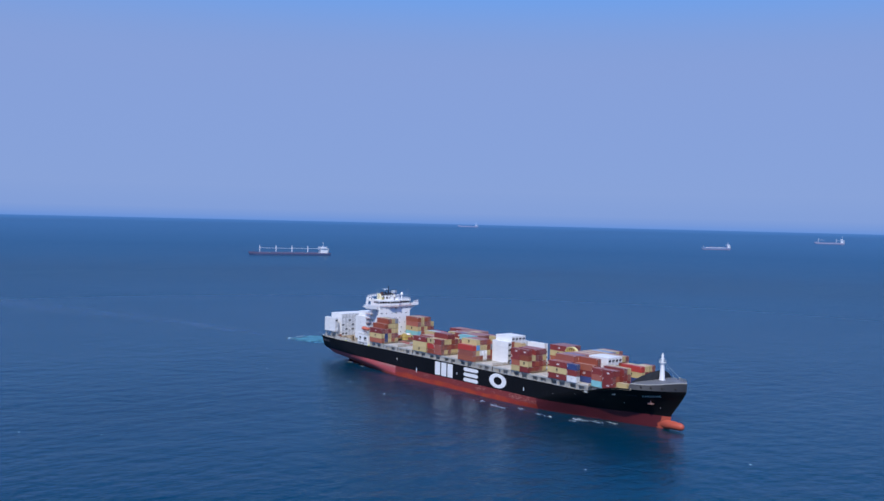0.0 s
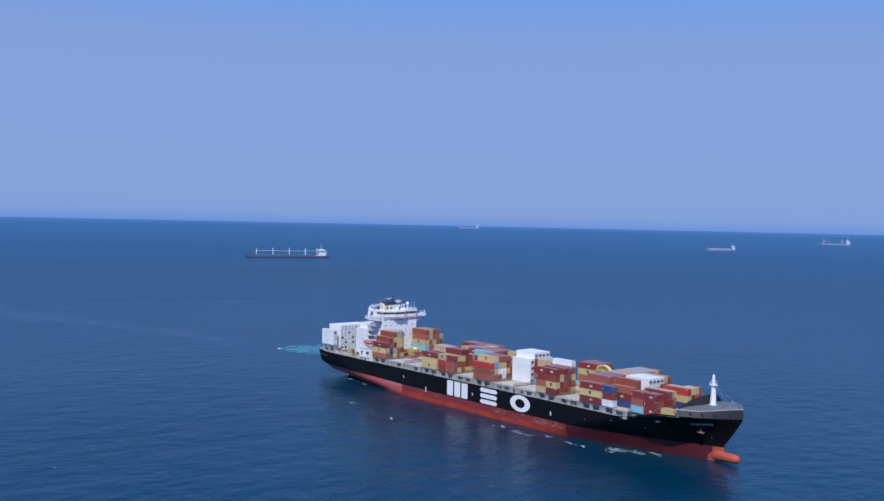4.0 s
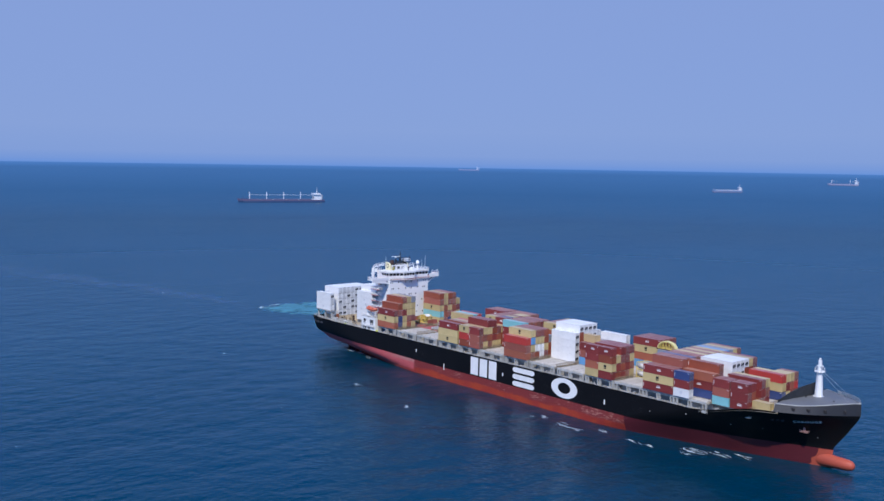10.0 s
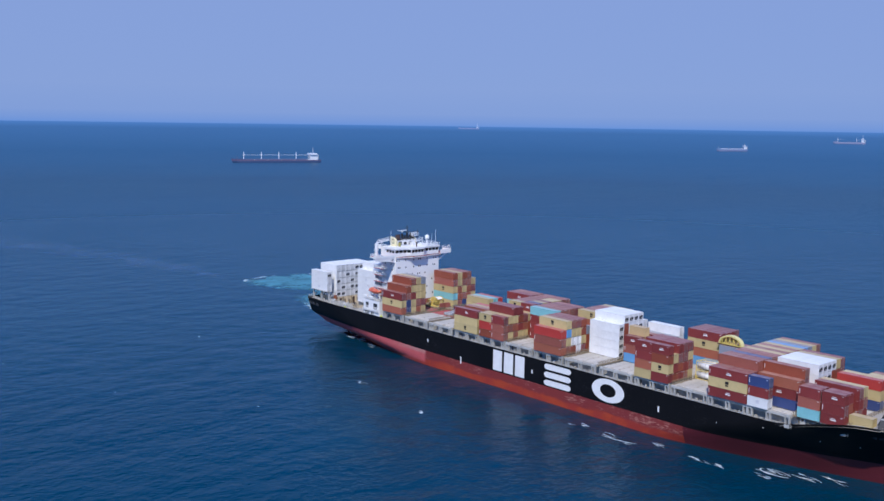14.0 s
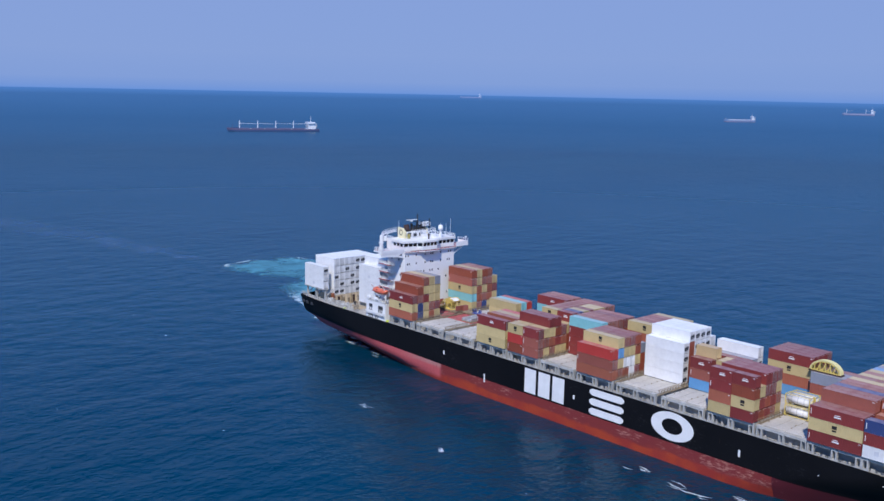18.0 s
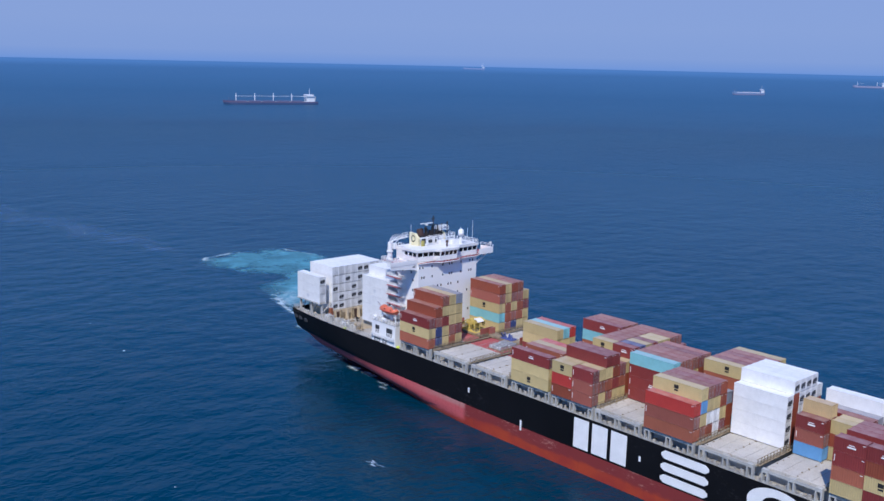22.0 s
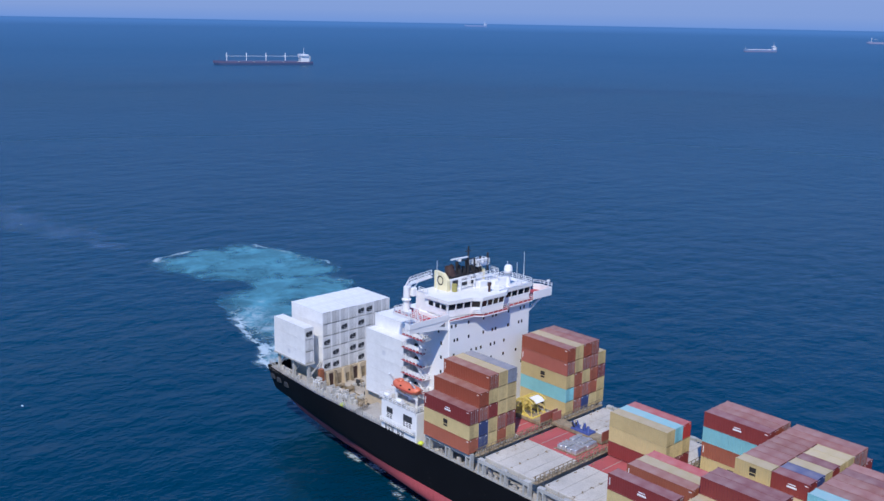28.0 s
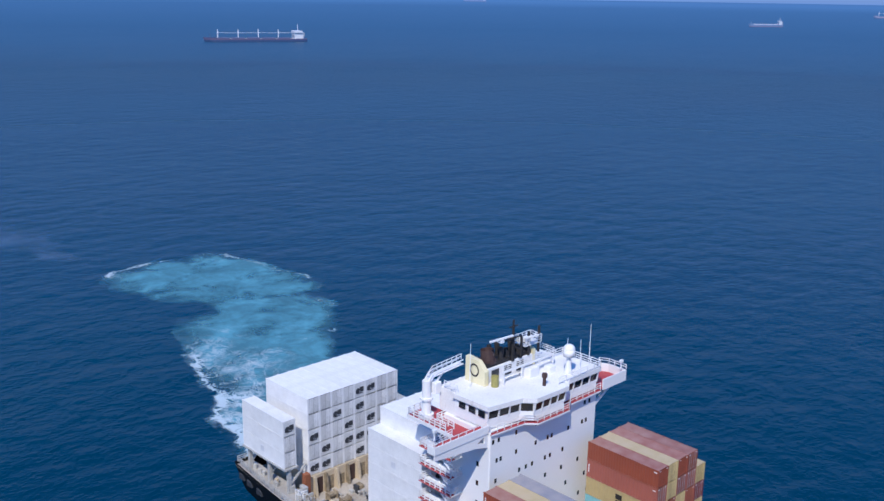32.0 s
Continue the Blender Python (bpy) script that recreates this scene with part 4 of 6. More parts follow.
    for s in (-1, 1):
        v = []
        for y, x, z in ((0.0, 252.4, 25.1), (5, 251.3, 24.4), (9.5, 249.8, 22.9), (13.4, 248.3, 20.8)):
            v += [(x - MID, s * y, z), (x - MID + 0.15, s * y, z), (x - MID - 1.5, s * y, 17.5), (x - MID - 1.2, s * y, 17.5)]
        g.add(v, [(4 * i + a, 4 * i + b, 4 * i + 4 + b, 4 * i + 4 + a) for i in range(3) for a, b in ((0, 1), (0, 2), (1, 3))])
    part("breakwater", g, DARK, ship, "sloping dark breakwater")
    g = Geo()
    g.rail([(x - MID, rim(x)[1] - 0.25, rim(x)[0]) for x in (254, 255.7, 257.5, 259.5, 261.5, 263.1, 264.7, 266.1, 266.9)], 1.1, 1.1, 0.06)
    part("bow_rail", g, STEELGREY, ship, "light grey bow rail")


def build_foremast():
    mast = part("foremast", Geo().prism([(-1.3, -1.0), (1.3, -1.0), (1.3, 1.0), (-1.3, 1.0)], "z", 0, 0.4), WHITE, ship, "white tapered foremast")
    mast.location = (253.9 - MID, 0, 20.75)
    g = Geo().tube((0, 0, 0), (0, 0, 8.2), 1.3, 0.8, n=12)
    part("trunk", g, WHITE, mast, smooth=False)
    g = Geo().tube((0, 0, 7.9), (0, 0, 8.15), 1.6, n=12).rail([(1.5 * math.cos(a), 1.5 * math.sin(a), 8.15) for a in [math.pi * k / 4 for k in range(9)]], 1.0, 1.5, 0.04, 2)
    part("platform", g, WHITE, mast)
    g = Geo().tube((0, 0, 8.1), (0, 0, 11.4), 0.62, 0.5, n=10).box(-0.8, 0.8, -0.6, 0.6, 9.6, 9.9).tube((0, 0, 11.4), (0, 0, 12.2), 0.3, n=8).box(-0.5, 0.5, -0.3, 0.3, 11.3, 11.5)
    part("lantern_post", g, WHITE, mast)
    g = Geo().rail([(0.0, -1.0, 0.5), (0.0, -1.0, 8.5)], 0.01, 0.5, 0.03, 1)
    for k in range(20):
        g.beam((-0.3, -1.1, 0.6 + k * 0.4), (0.3, -1.1, 0.6 + k * 0.4), 0.05)
    part("ladder", g, WHITE, mast)
    g = Geo()
    for s in (-1, 1):
        g.tube((0.2, s * 0.4, 8.6), (11.0, s * 2.0, 0.2), 0.025, n=4)
    part("stay", g, STEELGREY, mast)
    # small vents on the whaleback
    for s in (-1, 1):
        if s > 0:
            continue
        for x in (252, 261):
            g = Geo().tube((x - MID, -4.0, 20.4), (x - MID, -4.0, 21.6), 0.2, n=10)
            part("deck_vent", g, BOWGREY, ship)


def hull_side(x, z, out=0.03):
    return Vector((x - MID, -half_breadth(x, z) - out, z))


def build_marks():
    """Three large plain white shapes on the starboard side, small marks, the name."""
    y0, y1 = -HALF - 0.05, -HALF + 0.05
    z0, z1 = 5.5, 12.7
    g = Geo()
    for a in (115.0, 120.4, 125.8):
        g.box(a - MID, a + 4.4 - MID, y0, y1, z0, z1)
    part("white_mark", g, MARK, ship, "plain white painted bars on the hull")
    g = Geo()
    for lo, hi in ((10.8, 12.7), (8.1, 10.0), (5.4, 7.3)):
        a, b = 139.3, 151.0
        g.prism([(a + 0.9 - MID, lo), (b - 0.9 - MID, lo), (b - MID, lo + 0.6), (b - MID, hi - 0.6), (b - 0.9 - MID, hi), (a + 0.9 - MID, hi), (a - MID, hi - 0.6), (a - MID, lo + 0.6)], "y", y0, y1)
    part("white_mark", g, MARK, ship, "plain white painted bars on the hull")
    g, n = Geo(), 32
    cx, cz, ra, rb, wa, wb = 166.2, 9.3, 6.4, 3.7, 3.3, 1.7
    v = []
    for i in range(n):
        a = 2 * math.pi * i / n
        for ox, oz in ((ra, rb), (ra - wa, rb - wb)):
            for y in (y0, y1):
                v.append((cx - MID + ox * math.cos(a), y, cz + oz * math.sin(a)))
    f = []
    for i in range(n):
        k, q = 4 * i, 4 * ((i + 1) % n)
        f += [(k, q, q + 2, k + 2), (k + 1, k + 3, q + 3, q + 1), (k, k + 1, q + 1, q), (k + 2, q + 2, q + 3, k + 3)]
    g.add(v, f)
    part("white_mark", g, MARK, ship, "plain white painted ring on the hull")
    # load marks, tug marks and fender arrows
    for x, z, h in ((185.3, 8.1, 1.7), (133.8, 8.6, 1.2), (79.5, 9.3, 1.3), (98.2, 5.4, 2.6)):
        p = hull_side(x, z)
        part("draught_mark", Geo().box(p.x - 0.28, p.x + 0.28, p.y - 0.02, p.y + 0.12, z - h / 2, z + h / 2), MARK, ship)
    for i in range(5):
        x = 205 + (i * 37 % 60)
        p = hull_side(x, 9 + i % 3)
        part("hull_mark", Geo().box(p.x - 0.1, p.x + 0.14, p.y, p.y + 0.3, p.z - 0.12, p.z + 0.12), MARK, ship)
    # name on the bow, following the flare
    curve = bpy.data.curves.new("ship_name", "FONT")
    curve.body, curve.size, curve.extrude, curve.shear = "CAROUGE", 1.15, 0.05, 0.2
    curve.space_character = 1.25
    text = new("ship_name", curve)
    bpy.context.view_layer.update()
    me = bpy.data.meshes.new_from_object(text.evaluated_get(bpy.context.evaluated_depsgraph_get()))
    bpy.data.objects.remove(text)
    me.materials.append(MARK)
    x_name, z_name = 251.7, 13.9
    for v in me.vertices:
        x, z = x_name + v.co.x * 1.12, z_name + v.co.y + 0.1 * v.co.x
        p = hull_side(x, z, 0.06 + v.co.z)
        v.co = p
    ob = new("ship_name", me)
    ob.parent = ship
    ob["label"] = "white ship's name on the bow"
    for x in (246.7, 248, 249.3):
        p = hull_side(x, z_name + 0.6)
        part("name_mark", Geo().box(p.x - 0.5, p.x + 0.5, p.y - 0.01, p.y + 0.2, p.z - 0.4, p.z + 0.4), SOOT, ship)
    # anchor in its pocket, bow plate, openings in the bulwark
    p = hull_side(253.6, 11.9)
    g = Geo().box(p.x - 0.22, p.x + 0.22, p.y - 0.35, p.y + 0.6, p.z - 1.0, p.z + 1.3)
    g.prism([(p.x - 1.3, p.z - 1.2), (p.x + 1.3, p.z - 1.2), (p.x + 1.5, p.z - 0.4), (p.x + 0.5, p.z - 0.75), (p.x - 0.5, p.z - 0.75), (p.x - 1.5, p.z - 0.4)], "y", p.y - 0.45, p.y + 0.5)
    part("anchor", g, ANCHOR, ship, "rusty stockless anchor in the hawse pipe")
    for x in (253, 256.5, 260.1, 264.1):
        low, top = half_breadth(x, deck_z(x)), half_breadth(x, 17.9) * 0.93
        y = -(low + top) / 2
        part("mooring_port", Geo().soft_box(x - 0.75 - MID, x + 0.75 - MID, y - 0.16, y + 0.6, 18.4, 19.3, 0.2), SOOT, ship, "oval fairlead opening")
    p = hull_side(249.1, 17.3)
    part("pilot_lamp", Geo().box(p.x - 0.4, p.x + 0.4, p.y - 0.1, p.y + 0.4, p.z - 0.2, p.z + 0.7), BUFF, ship)


build_hull()
build_foremast()
build_marks()


def build_hatches():
    """Bay by bay: coaming, hatch covers in three panels, side pillars with openings, lashing gear in the gaps."""
    bays = [BAY[k] for k in range(1, 15)]
    for k, x in enumerate(bays):
        w = 17.4 if x < 215 else max(8.0, half_breadth(x + 12.2, 16) - 1.9)
        z_d = deck_z(x) - 0.7
        part("hatch_coaming", Geo().box(x - 0.2 - MID, x + 12.4 - MID, -w + 2.2, w - 2.2, z_d, 15.25), STEELGREY, ship)
        for lo, hi in ((-w, -w / 3 - 0.05), (-w / 3 + 0.05, w / 3 - 0.05), (w / 3 + 0.05, w)):
            red = k in (0, 1, 2) and lo < 0 < hi
            g = Geo().soft_box(x + 0.05 - MID, x + 12.15 - MID, lo, hi, 15.3, 16.15, 0.12)
            cover = part("hatch_cover", g, HATCHRED if red else HATCH, ship, "red hatch cover" if red else "grey steel hatch cover")
            pads = Geo()  # twistlock seats, all of them joined below
            for xx in (x + 0.6, x + 5.95, x + 6.25, x + 11.6):
                for c in range(16):
                    for e in (-1.05, 1.05):
                        y = column_y(c) + e
                        if lo + 0.2 < y < hi - 0.2 and random.Random(int(x * 7 + xx * 13 + y * 101)).random() < 0.55:
                            pads.box(xx - 0.12 - MID, xx + 0.12 - MID, y - 0.1, y + 0.1, 16.14, 16.27)
            if pads.v:
                PADS.add(pads.v, pads.f)
            seams = Geo()
            for xx in (x + 3.1, x + 6.1, x + 9.1):
                seams.box(xx - 0.05 - MID, xx + 0.05 - MID, lo + 0.3, hi - 0.3, 16.14, 16.19)
            part("stiffener", seams, DECKGREY, cover)
        for s in (-1, 1):
            e = HALF - 0.2 if x < 215 else half_breadth(x + 11, 14) - 0.2
            if e < 12:
                continue
            for xx, wide in ((x - 0.1, 1.4), (x + 5.45, 1.3), (x + 10.9, 1.4)):
                # a pillar with a window in it, carrying the outer containers
                y0, y1 = sorted((s * e, s * (e - 0.9)))
                g = Geo()
                g.box(xx - MID, xx + 0.28 - MID, y0, y1, z_d, 16.25).box(xx + wide - 0.28 - MID, xx + wide - MID, y0, y1, z_d, 16.25)
                g.box(xx + 0.28 - MID, xx + wide - 0.28 - MID, y0, y1, z_d, z_d + 0.9).box(xx + 0.28 - MID, xx + wide - 0.28 - MID, y0, y1, 15.5, 16.25)
                part("pillar", g, STEELGREY, ship, "pale grey side pillar")
            yy = s * (e - 0.1)
            y0, y1 = sorted((yy, s * (e - 0.3)))
            part("side_beam", Geo().box(x - MID, x + 12.2 - MID, y0, y1, 15.55, 16.2), STEELGREY, ship)
            if x < 210:
                part("side_sill", Geo().box(x - 0.75 - MID, x + 12.95 - MID, y0, y1, z_d, z_d + 0.8), STEELGREY, ship, "pale grey plate along the deck edge")
            g = Geo().rail([(x - 0.7 - MID, yy, z_d), (x + 12.9 - MID, yy, z_d)], 1.15, 1.5, 0.045)
            part("side_rail", g, STEELGREY, ship)
            r = random.Random(k * 7 + s)
            for i in range(7):
                xx = x + 1.5 + i * 1.5
                if 4.8 < xx - x < 6.8:
                    continue
                h = r.uniform(0.5, 1.5)
                ya, yb = sorted((s * (e - 1.7), s * (e - 1.1)))
                part("deck_fitting", Geo().soft_box(xx - MID, xx + r.uniform(0.3, 0.9) - MID, ya, yb, z_d, z_d + h, 0.05), DECKGREY if (k + i) % 2 else HATCH, ship)
        # lashing platform across the ship at the fore end
        if x < 240:
            g = Geo()
            xa, xb = x + 12.5 - MID, x + 13.3 - MID
            ww = min(HALF - 1.0, w + 0.8)
            g.box(xa, xb, -ww, ww, 16.0, 16.15)
            r = random.Random(k)
            for i in range(int(ww * 2 / 1.22)):
                y = -ww + 0.5 + i * 1.22
                g.box(xa, xa + 0.12, y - 0.06, y + 0.06, 16.1, 17.15).box(xb - 0.12, xb, y - 0.06, y + 0.06, 16.1, 17.15)
                if r.random() < 0.6:
                    g.beam((xa + 0.3, y, 16.2), (xa + r.uniform(0.2, 0.7), y + r.uniform(0.3, 1.0), 16.25 + r.uniform(0, 0.5)), 0.12)
            g.box(xa, xa + 0.08, -ww, ww, 17.1, 17.2).box(xb - 0.08, xb, -ww, ww, 17.1, 17.2)
            part("lashing_bridge", g, LASHING, ship, "rust-stained lashing bridge with loose rods")


PADS = Geo()
build_hatches()
part("twistlock_seats", PADS, LASHING, ship, "rusty twistlock seats on the hatches")["kind"] = "stuff"


def window(parent, p, w, h, face="x", mat=GLASS):
    """A dark pane set a little proud of a wall, with a thin frame."""
    x, y, z = p
    g = Geo()
    if face == "x":
        g.box(x - 0.05, x + 0.03, y - w / 2, y + w / 2, z - h / 2, z + h / 2)
    else:
        g.box(x - w / 2, x + w / 2, y - 0.03, y + 0.05, z - h / 2, z + h / 2)
    return part("window", g, mat, parent)


def build_tower():
    X = lambda x: x - MID
    before = set(ship.children)
    xf, xb, y0, y1 = 47.6, 38.6, -9.4, 13.6
    zb, zt = 13.0, 36.5
    block = part("deckhouse", Geo().soft_box(X(xb), X(xf), y0, y1, zb, zt, 0.12), WHITE, ship, "white accommodation tower")
    # small square windows in pairs, deck by deck
    rows = ((35.1, (-8.8, -7.7, -4.2, 0.0, 2.6, 3.5, 7.2, 10.8, 11.9)), (32.15, (-8.0, -7.2, -4.1, 0.0, 2.6, 3.5, 7.2, 10.4, 11.3)), (29.1, (-8.1, -3.3, -1.9, -0.6, 2.2, 3.3, 6.1)), (26.25, (-7.6, -3.4, 2.4, 6.0, 9.8)), (23.3, (-6.8, 1.0, 7.2, 11.6)), (20.4, (6.8, 10.4, 12.4)))
    for z, ys in rows:
        for y in ys:
            window(block, (X(xf), y, z), 0.42, 0.64)
    for z in (22.6, 25.4, 28.4, 31.3, 33.6):
        for x in (44.6, 45.4, 40.8):
            if (int(z) + int(x)) % 3:
                window(block, (X(x), y0, z), 0.45, 0.7, "y")
    # wings with red decks, deep white bulwarks and braces
    for s in (-1, 1):
        inner = abs(y0) if s < 0 else y1
        lo, hi = sorted((s * inner, s * 19.3))
        xa, xz = (45.4, 47.3) if s < 0 else (44.0, 48.6)
        outline = [(X(xa), s * inner), (X(xz), s * inner), (X(xz), s * 19.3), (X(xz - (1.3 if s < 0 else 3.2)), s * 19.3), (X(xa), s * (inner + 5.0))]
        wing = part("bridge_wing", Geo().prism(outline, "z", 36.7, 36.95), DECKRED, ship, "bridge wing with a red deck")
        g = Geo()
        sides = list(zip(outline[1:], outline[2:]))
        for (ax, ay), (bx, by) in sides[:2] if s < 0 else sides:
            a, b = Vector((ax, ay, 37.1 if s < 0 else 37.4)), Vector((bx, by, 37.1 if s < 0 else 37.4))
            g.beam(a, b, 0.16, 1.1 if s < 0 else 1.7)
        part("bulwark", g, WHITE, wing)
        if s < 0:
            part("wing_rail", Geo().rail([(x, y, 36.95) for x, y in outline[3:]], 1.1, 1.2, 0.045), WHITE, wing)
            part("wing_rail", Geo().rail([(x, y, 37.65) for x, y in outline[1:4]], 0.5, 1.4, 0.045, 1), WHITE, wing)
        else:
            part("wing_rail", Geo().rail([(x, y, 38.4) for x, y in outline[2:]], 0.7, 1.2, 0.05, 2), WHITE, wing)
        for xx in (xz - 0.15,) if s < 0 else (xa + 1.2, xz - 0.15):
            g = Geo().prism([(s * inner, 33.6), (s * inner, 36.7), (s * 19.2, 36.7), (s * 18.2, 36.0), (s * (inner + 5.6), 36.0), (s * (inner + 3.4), 35.2)], "x", X(xx) - 0.12, X(xx) + 0.12)
            if s < 0:
                g = Geo().prism([(-inner, 34.3), (-inner, 36.7), (-inner - 0.7, 36.7), (-inner - 0.7, 34.6)], "x", X(xx) - 0.12, X(xx) + 0.12)
                g.prism([(-inner - 0.7, 34.6), (-inner - 0.7, 35.2), (-inner - 2.2, 35.6), (-inner - 2.6, 35.0)], "x", X(xx) - 0.12, X(xx) + 0.12)
                g.prism([(-inner - 2.2, 35.6), (-inner - 2.6, 35.0), (-19.2, 35.7), (-19.2, 36.7), (-inner - 0.7, 36.7), (-inner - 0.7, 36.2)], "x", X(xx) - 0.12, X(xx) + 0.12)
            else:
                g = Geo().beam((X(min(xx, 47.3)), s * inner, 34.0), (X(min(xx, 47.3)), 18.4, 36.6), 0.3, 0.5).beam((X(min(xx, 47.3)), s * inner, 36.4), (X(min(xx, 47.3)), 19.1, 36.55), 0.24, 0.5)
            part("brace", g, WHITE, wing)
        g = Geo().tube((X(xz - 0.6), s * 18.8, 38.4), (X(xz - 0.6), s * 18.8, 39.6), 0.12, n=6).box(X(xz - 0.8), X(xz - 0.4), s * 18.8 - 0.3, s * 18.8 + 0.3, 39.4, 39.8)
        part("lamp_post", g, WHITE, wing)
    # wheelhouse: a front with a shallow point, tall leaning windows
    front = [(46.6, -9.0), (47.6, -3.7), (49.0, -2.3), (49.1, 4.0), (47.7, 5.8), (47.7, 13.2)]
    outline = [(X(40.6), -9.2)] + [(X(x), y) for x, y in front] + [(X(40.6), 13.2)]
    house = part("wheelhouse", Geo().prism(outline, "z", 36.7, 39.9), WHITE, ship, "white wheelhouse with a pointed front")
    roof = [(x + (0.5 if x > X(44) else -0.2), y + (0.4 if y > 3 else -0.4 if y < -5 else 0)) for x, y in outline]
    part("roof", Geo().prism(roof, "z", 39.45, 40.15), ROOFWHITE, house)
    for (xa, ya), (xz, yz) in zip(front, front[1:]):
        a, b = Vector((X(xa), ya, 0)), Vector((X(xz), yz, 0))
        k = max(1, round((b - a).length / 1.75))
        d = (b - a).normalized()
        nrm = Vector((d.y, -d.x, 0)) * 0.03
        for i in range(k):
            p, q = a.lerp(b, (i + 0.09) / k), a.lerp(b, (i + 0.91) / k)
            lo, hi = Vector((0, 0, 38.15)), Vector((0, 0, 39.25))
            v = [p + nrm + lo, q + nrm + lo, q + nrm * 8 + hi, p + nrm * 8 + hi]
            v += [w - nrm * 10 for w in v]
            part("window", Geo().add(v, [(0, 1, 2, 3), (7, 6, 5, 4), (0, 4, 5, 1), (1, 5, 6, 2), (2, 6, 7, 3), (3, 7, 4, 0)]), GLASS, house)
        for i in range(k + 1):
            p = a.lerp(b, i / k)
            part("mullion", Geo().beam(p + nrm + Vector((0, 0, 37.8)), p + nrm * 9 + Vector((0, 0, 39.44)), 0.2, 0.14), WHITE, house)
    for s, yy in ((-1, -9.2), (1, 13.2)):
        for x in (42.0, 43.9, 45.7):
            window(house, (X(x), yy - 0.02 if s < 0 else yy, 38.7), 1.2, 0.9, "y")
    # red walkway round the front, its point standing well out
    outer = [(47.85, -9.5), (48.35, -3.3), (49.6, -2.0), (49.7, 4.7), (48.45, 6.5), (48.35, 13.6)]
    inner = [(47.4, -9.3), (47.4, -3.2), (47.4, -1.9), (47.4, 4.6), (47.4, 6.4), (47.4, 13.5)]
    n = len(outer)
    v = [(X(x), y, z) for x, y in outer for z in (36.25, 36.5)] + [(X(x), y, z) for x, y in inner for z in (36.25, 36.5)]
    f = []
    for i in range(n - 1):
        a, b, c, d = 2 * i, 2 * i + 2, 2 * n + 2 * i + 2, 2 * n + 2 * i
        f += [(a, b, c, d), (a + 1, d + 1, c + 1, b + 1), (a, a + 1, b + 1, b)]
    part("front_walkway", Geo().add(v, f), DECKRED, ship, "red walkway below the bridge windows")
    part("walkway_rail", Geo().rail([(X(x) - 0.1, y, 36.5) for x, y in outer], 1.1, 1.3, 0.04), WHITE, ship)
    part("walkway_edge", Geo().add([(X(x) + 0.03, y, z) for x, y in outer for z in (36.2, 36.45)], [(2 * i, 2 * i + 2, 2 * i + 3, 2 * i + 1) for i in range(n - 1)]), WHITE, ship)
    # monkey island
    part("roof_rail", Geo().rail([(X(41.0), -9.2, 40.15), (X(38.4), -9.2, 40.15)], 1.1, 1.6, 0.05), WHITE, ship)
    part("roof_rail", Geo().rail([(X(48.4), 3.5, 40.15), (X(48.2), 13.3, 40.15), (X(41.0), 13.3, 40.15), (X(41.0), 6.5, 40.15)], 1.1, 1.6, 0.05), WHITE, ship)
    part("aft_house", Geo().soft_box(X(37.2), X(41.2), -9.0, 12.4, 36.5, 40.1, 0.1), ROOFWHITE, ship)
    g = Geo().tube((X(46.5), 7.9, 40.15), (X(46.5), 7.9, 42.8), 0.55, 0.3, n=8)
    dome = part("satellite_dome", g, WHITE, ship, "white satellite dome on a post")
    part("radome", Geo().tube((X(46.5), 7.9, 42.8), (X(46.5), 7.9, 43.9), 0.85, n=14).dome((X(46.5), 7.9, 43.9), 0.85, 0.9, 5, 14), WHITE, dome, smooth=True)
    for x, y, h in ((45.6, 8.6, 5.0), (46.6, 10.4, 4.6), (46.9, 12.2, 6.6), (40.6, -6.4, 6.4)):
        part("whip_aerial", Geo().tube((X(x), y, 40.15), (X(x), y, 40.15 + h), 0.07, 0.035, n=5), WHITE, ship)
    part("vent_post", Geo().tube((X(47.2), 1.8, 40.15), (X(47.2), 1.8, 41.6), 0.25, n=8).tube((X(47.2), 1.8, 41.4), (X(47.2), 1.8, 42.0), 0.4, n=8), BROWNSTACK, ship)
    # funnel: cream casing with a plain dark ring, black top with its pipes
    casing = part("funnel_casing", Geo().prism([(X(38.2), 40.1), (X(42.0), 40.1), (X(42.0), 42.3), (X(40.6), 43.6), (X(38.2), 43.8)], "y", -4.9, -4.1), CREAM, ship, "cream funnel side with a plain dark ring")
    part("lower_casing", Geo().soft_box(X(38.2), X(41.6), -4.1, 5.6, 40.1, 42.4, 0.1), WHITE, casing)
    part("side_panel", Geo().prism([(X(38.2), 40.1), (X(41.6), 40.1), (X(41.6), 43.0), (X(38.2), 44.0)], "y", 5.6, 6.2), CREAM, casing)
    g, n = Geo(), 18
    ring = lambda r: [(X(40.0) + r * math.cos(2 * math.pi * i / n), -4.93, 42.1 + r * 1.1 * math.sin(2 * math.pi * i / n)) for i in range(n)]
    g.add(ring(0.9) + ring(0.66), [(i, (i + 1) % n, n + (i + 1) % n, n + i) for i in range(n)])
    part("ring", g, SOOT, casing)
    part("tank", Geo().tube((X(42.8), -3.6, 40.15), (X(42.8), -3.6, 41.7), 0.55, n=10), paint("tank_olive", (0.30, 0.27, 0.08), 0.5), casing)
    part("top_hood", Geo().box(X(38.6), X(41.4), -3.8, 5.4, 42.35, 43.0), SOOT, casing, "sooty black funnel well")
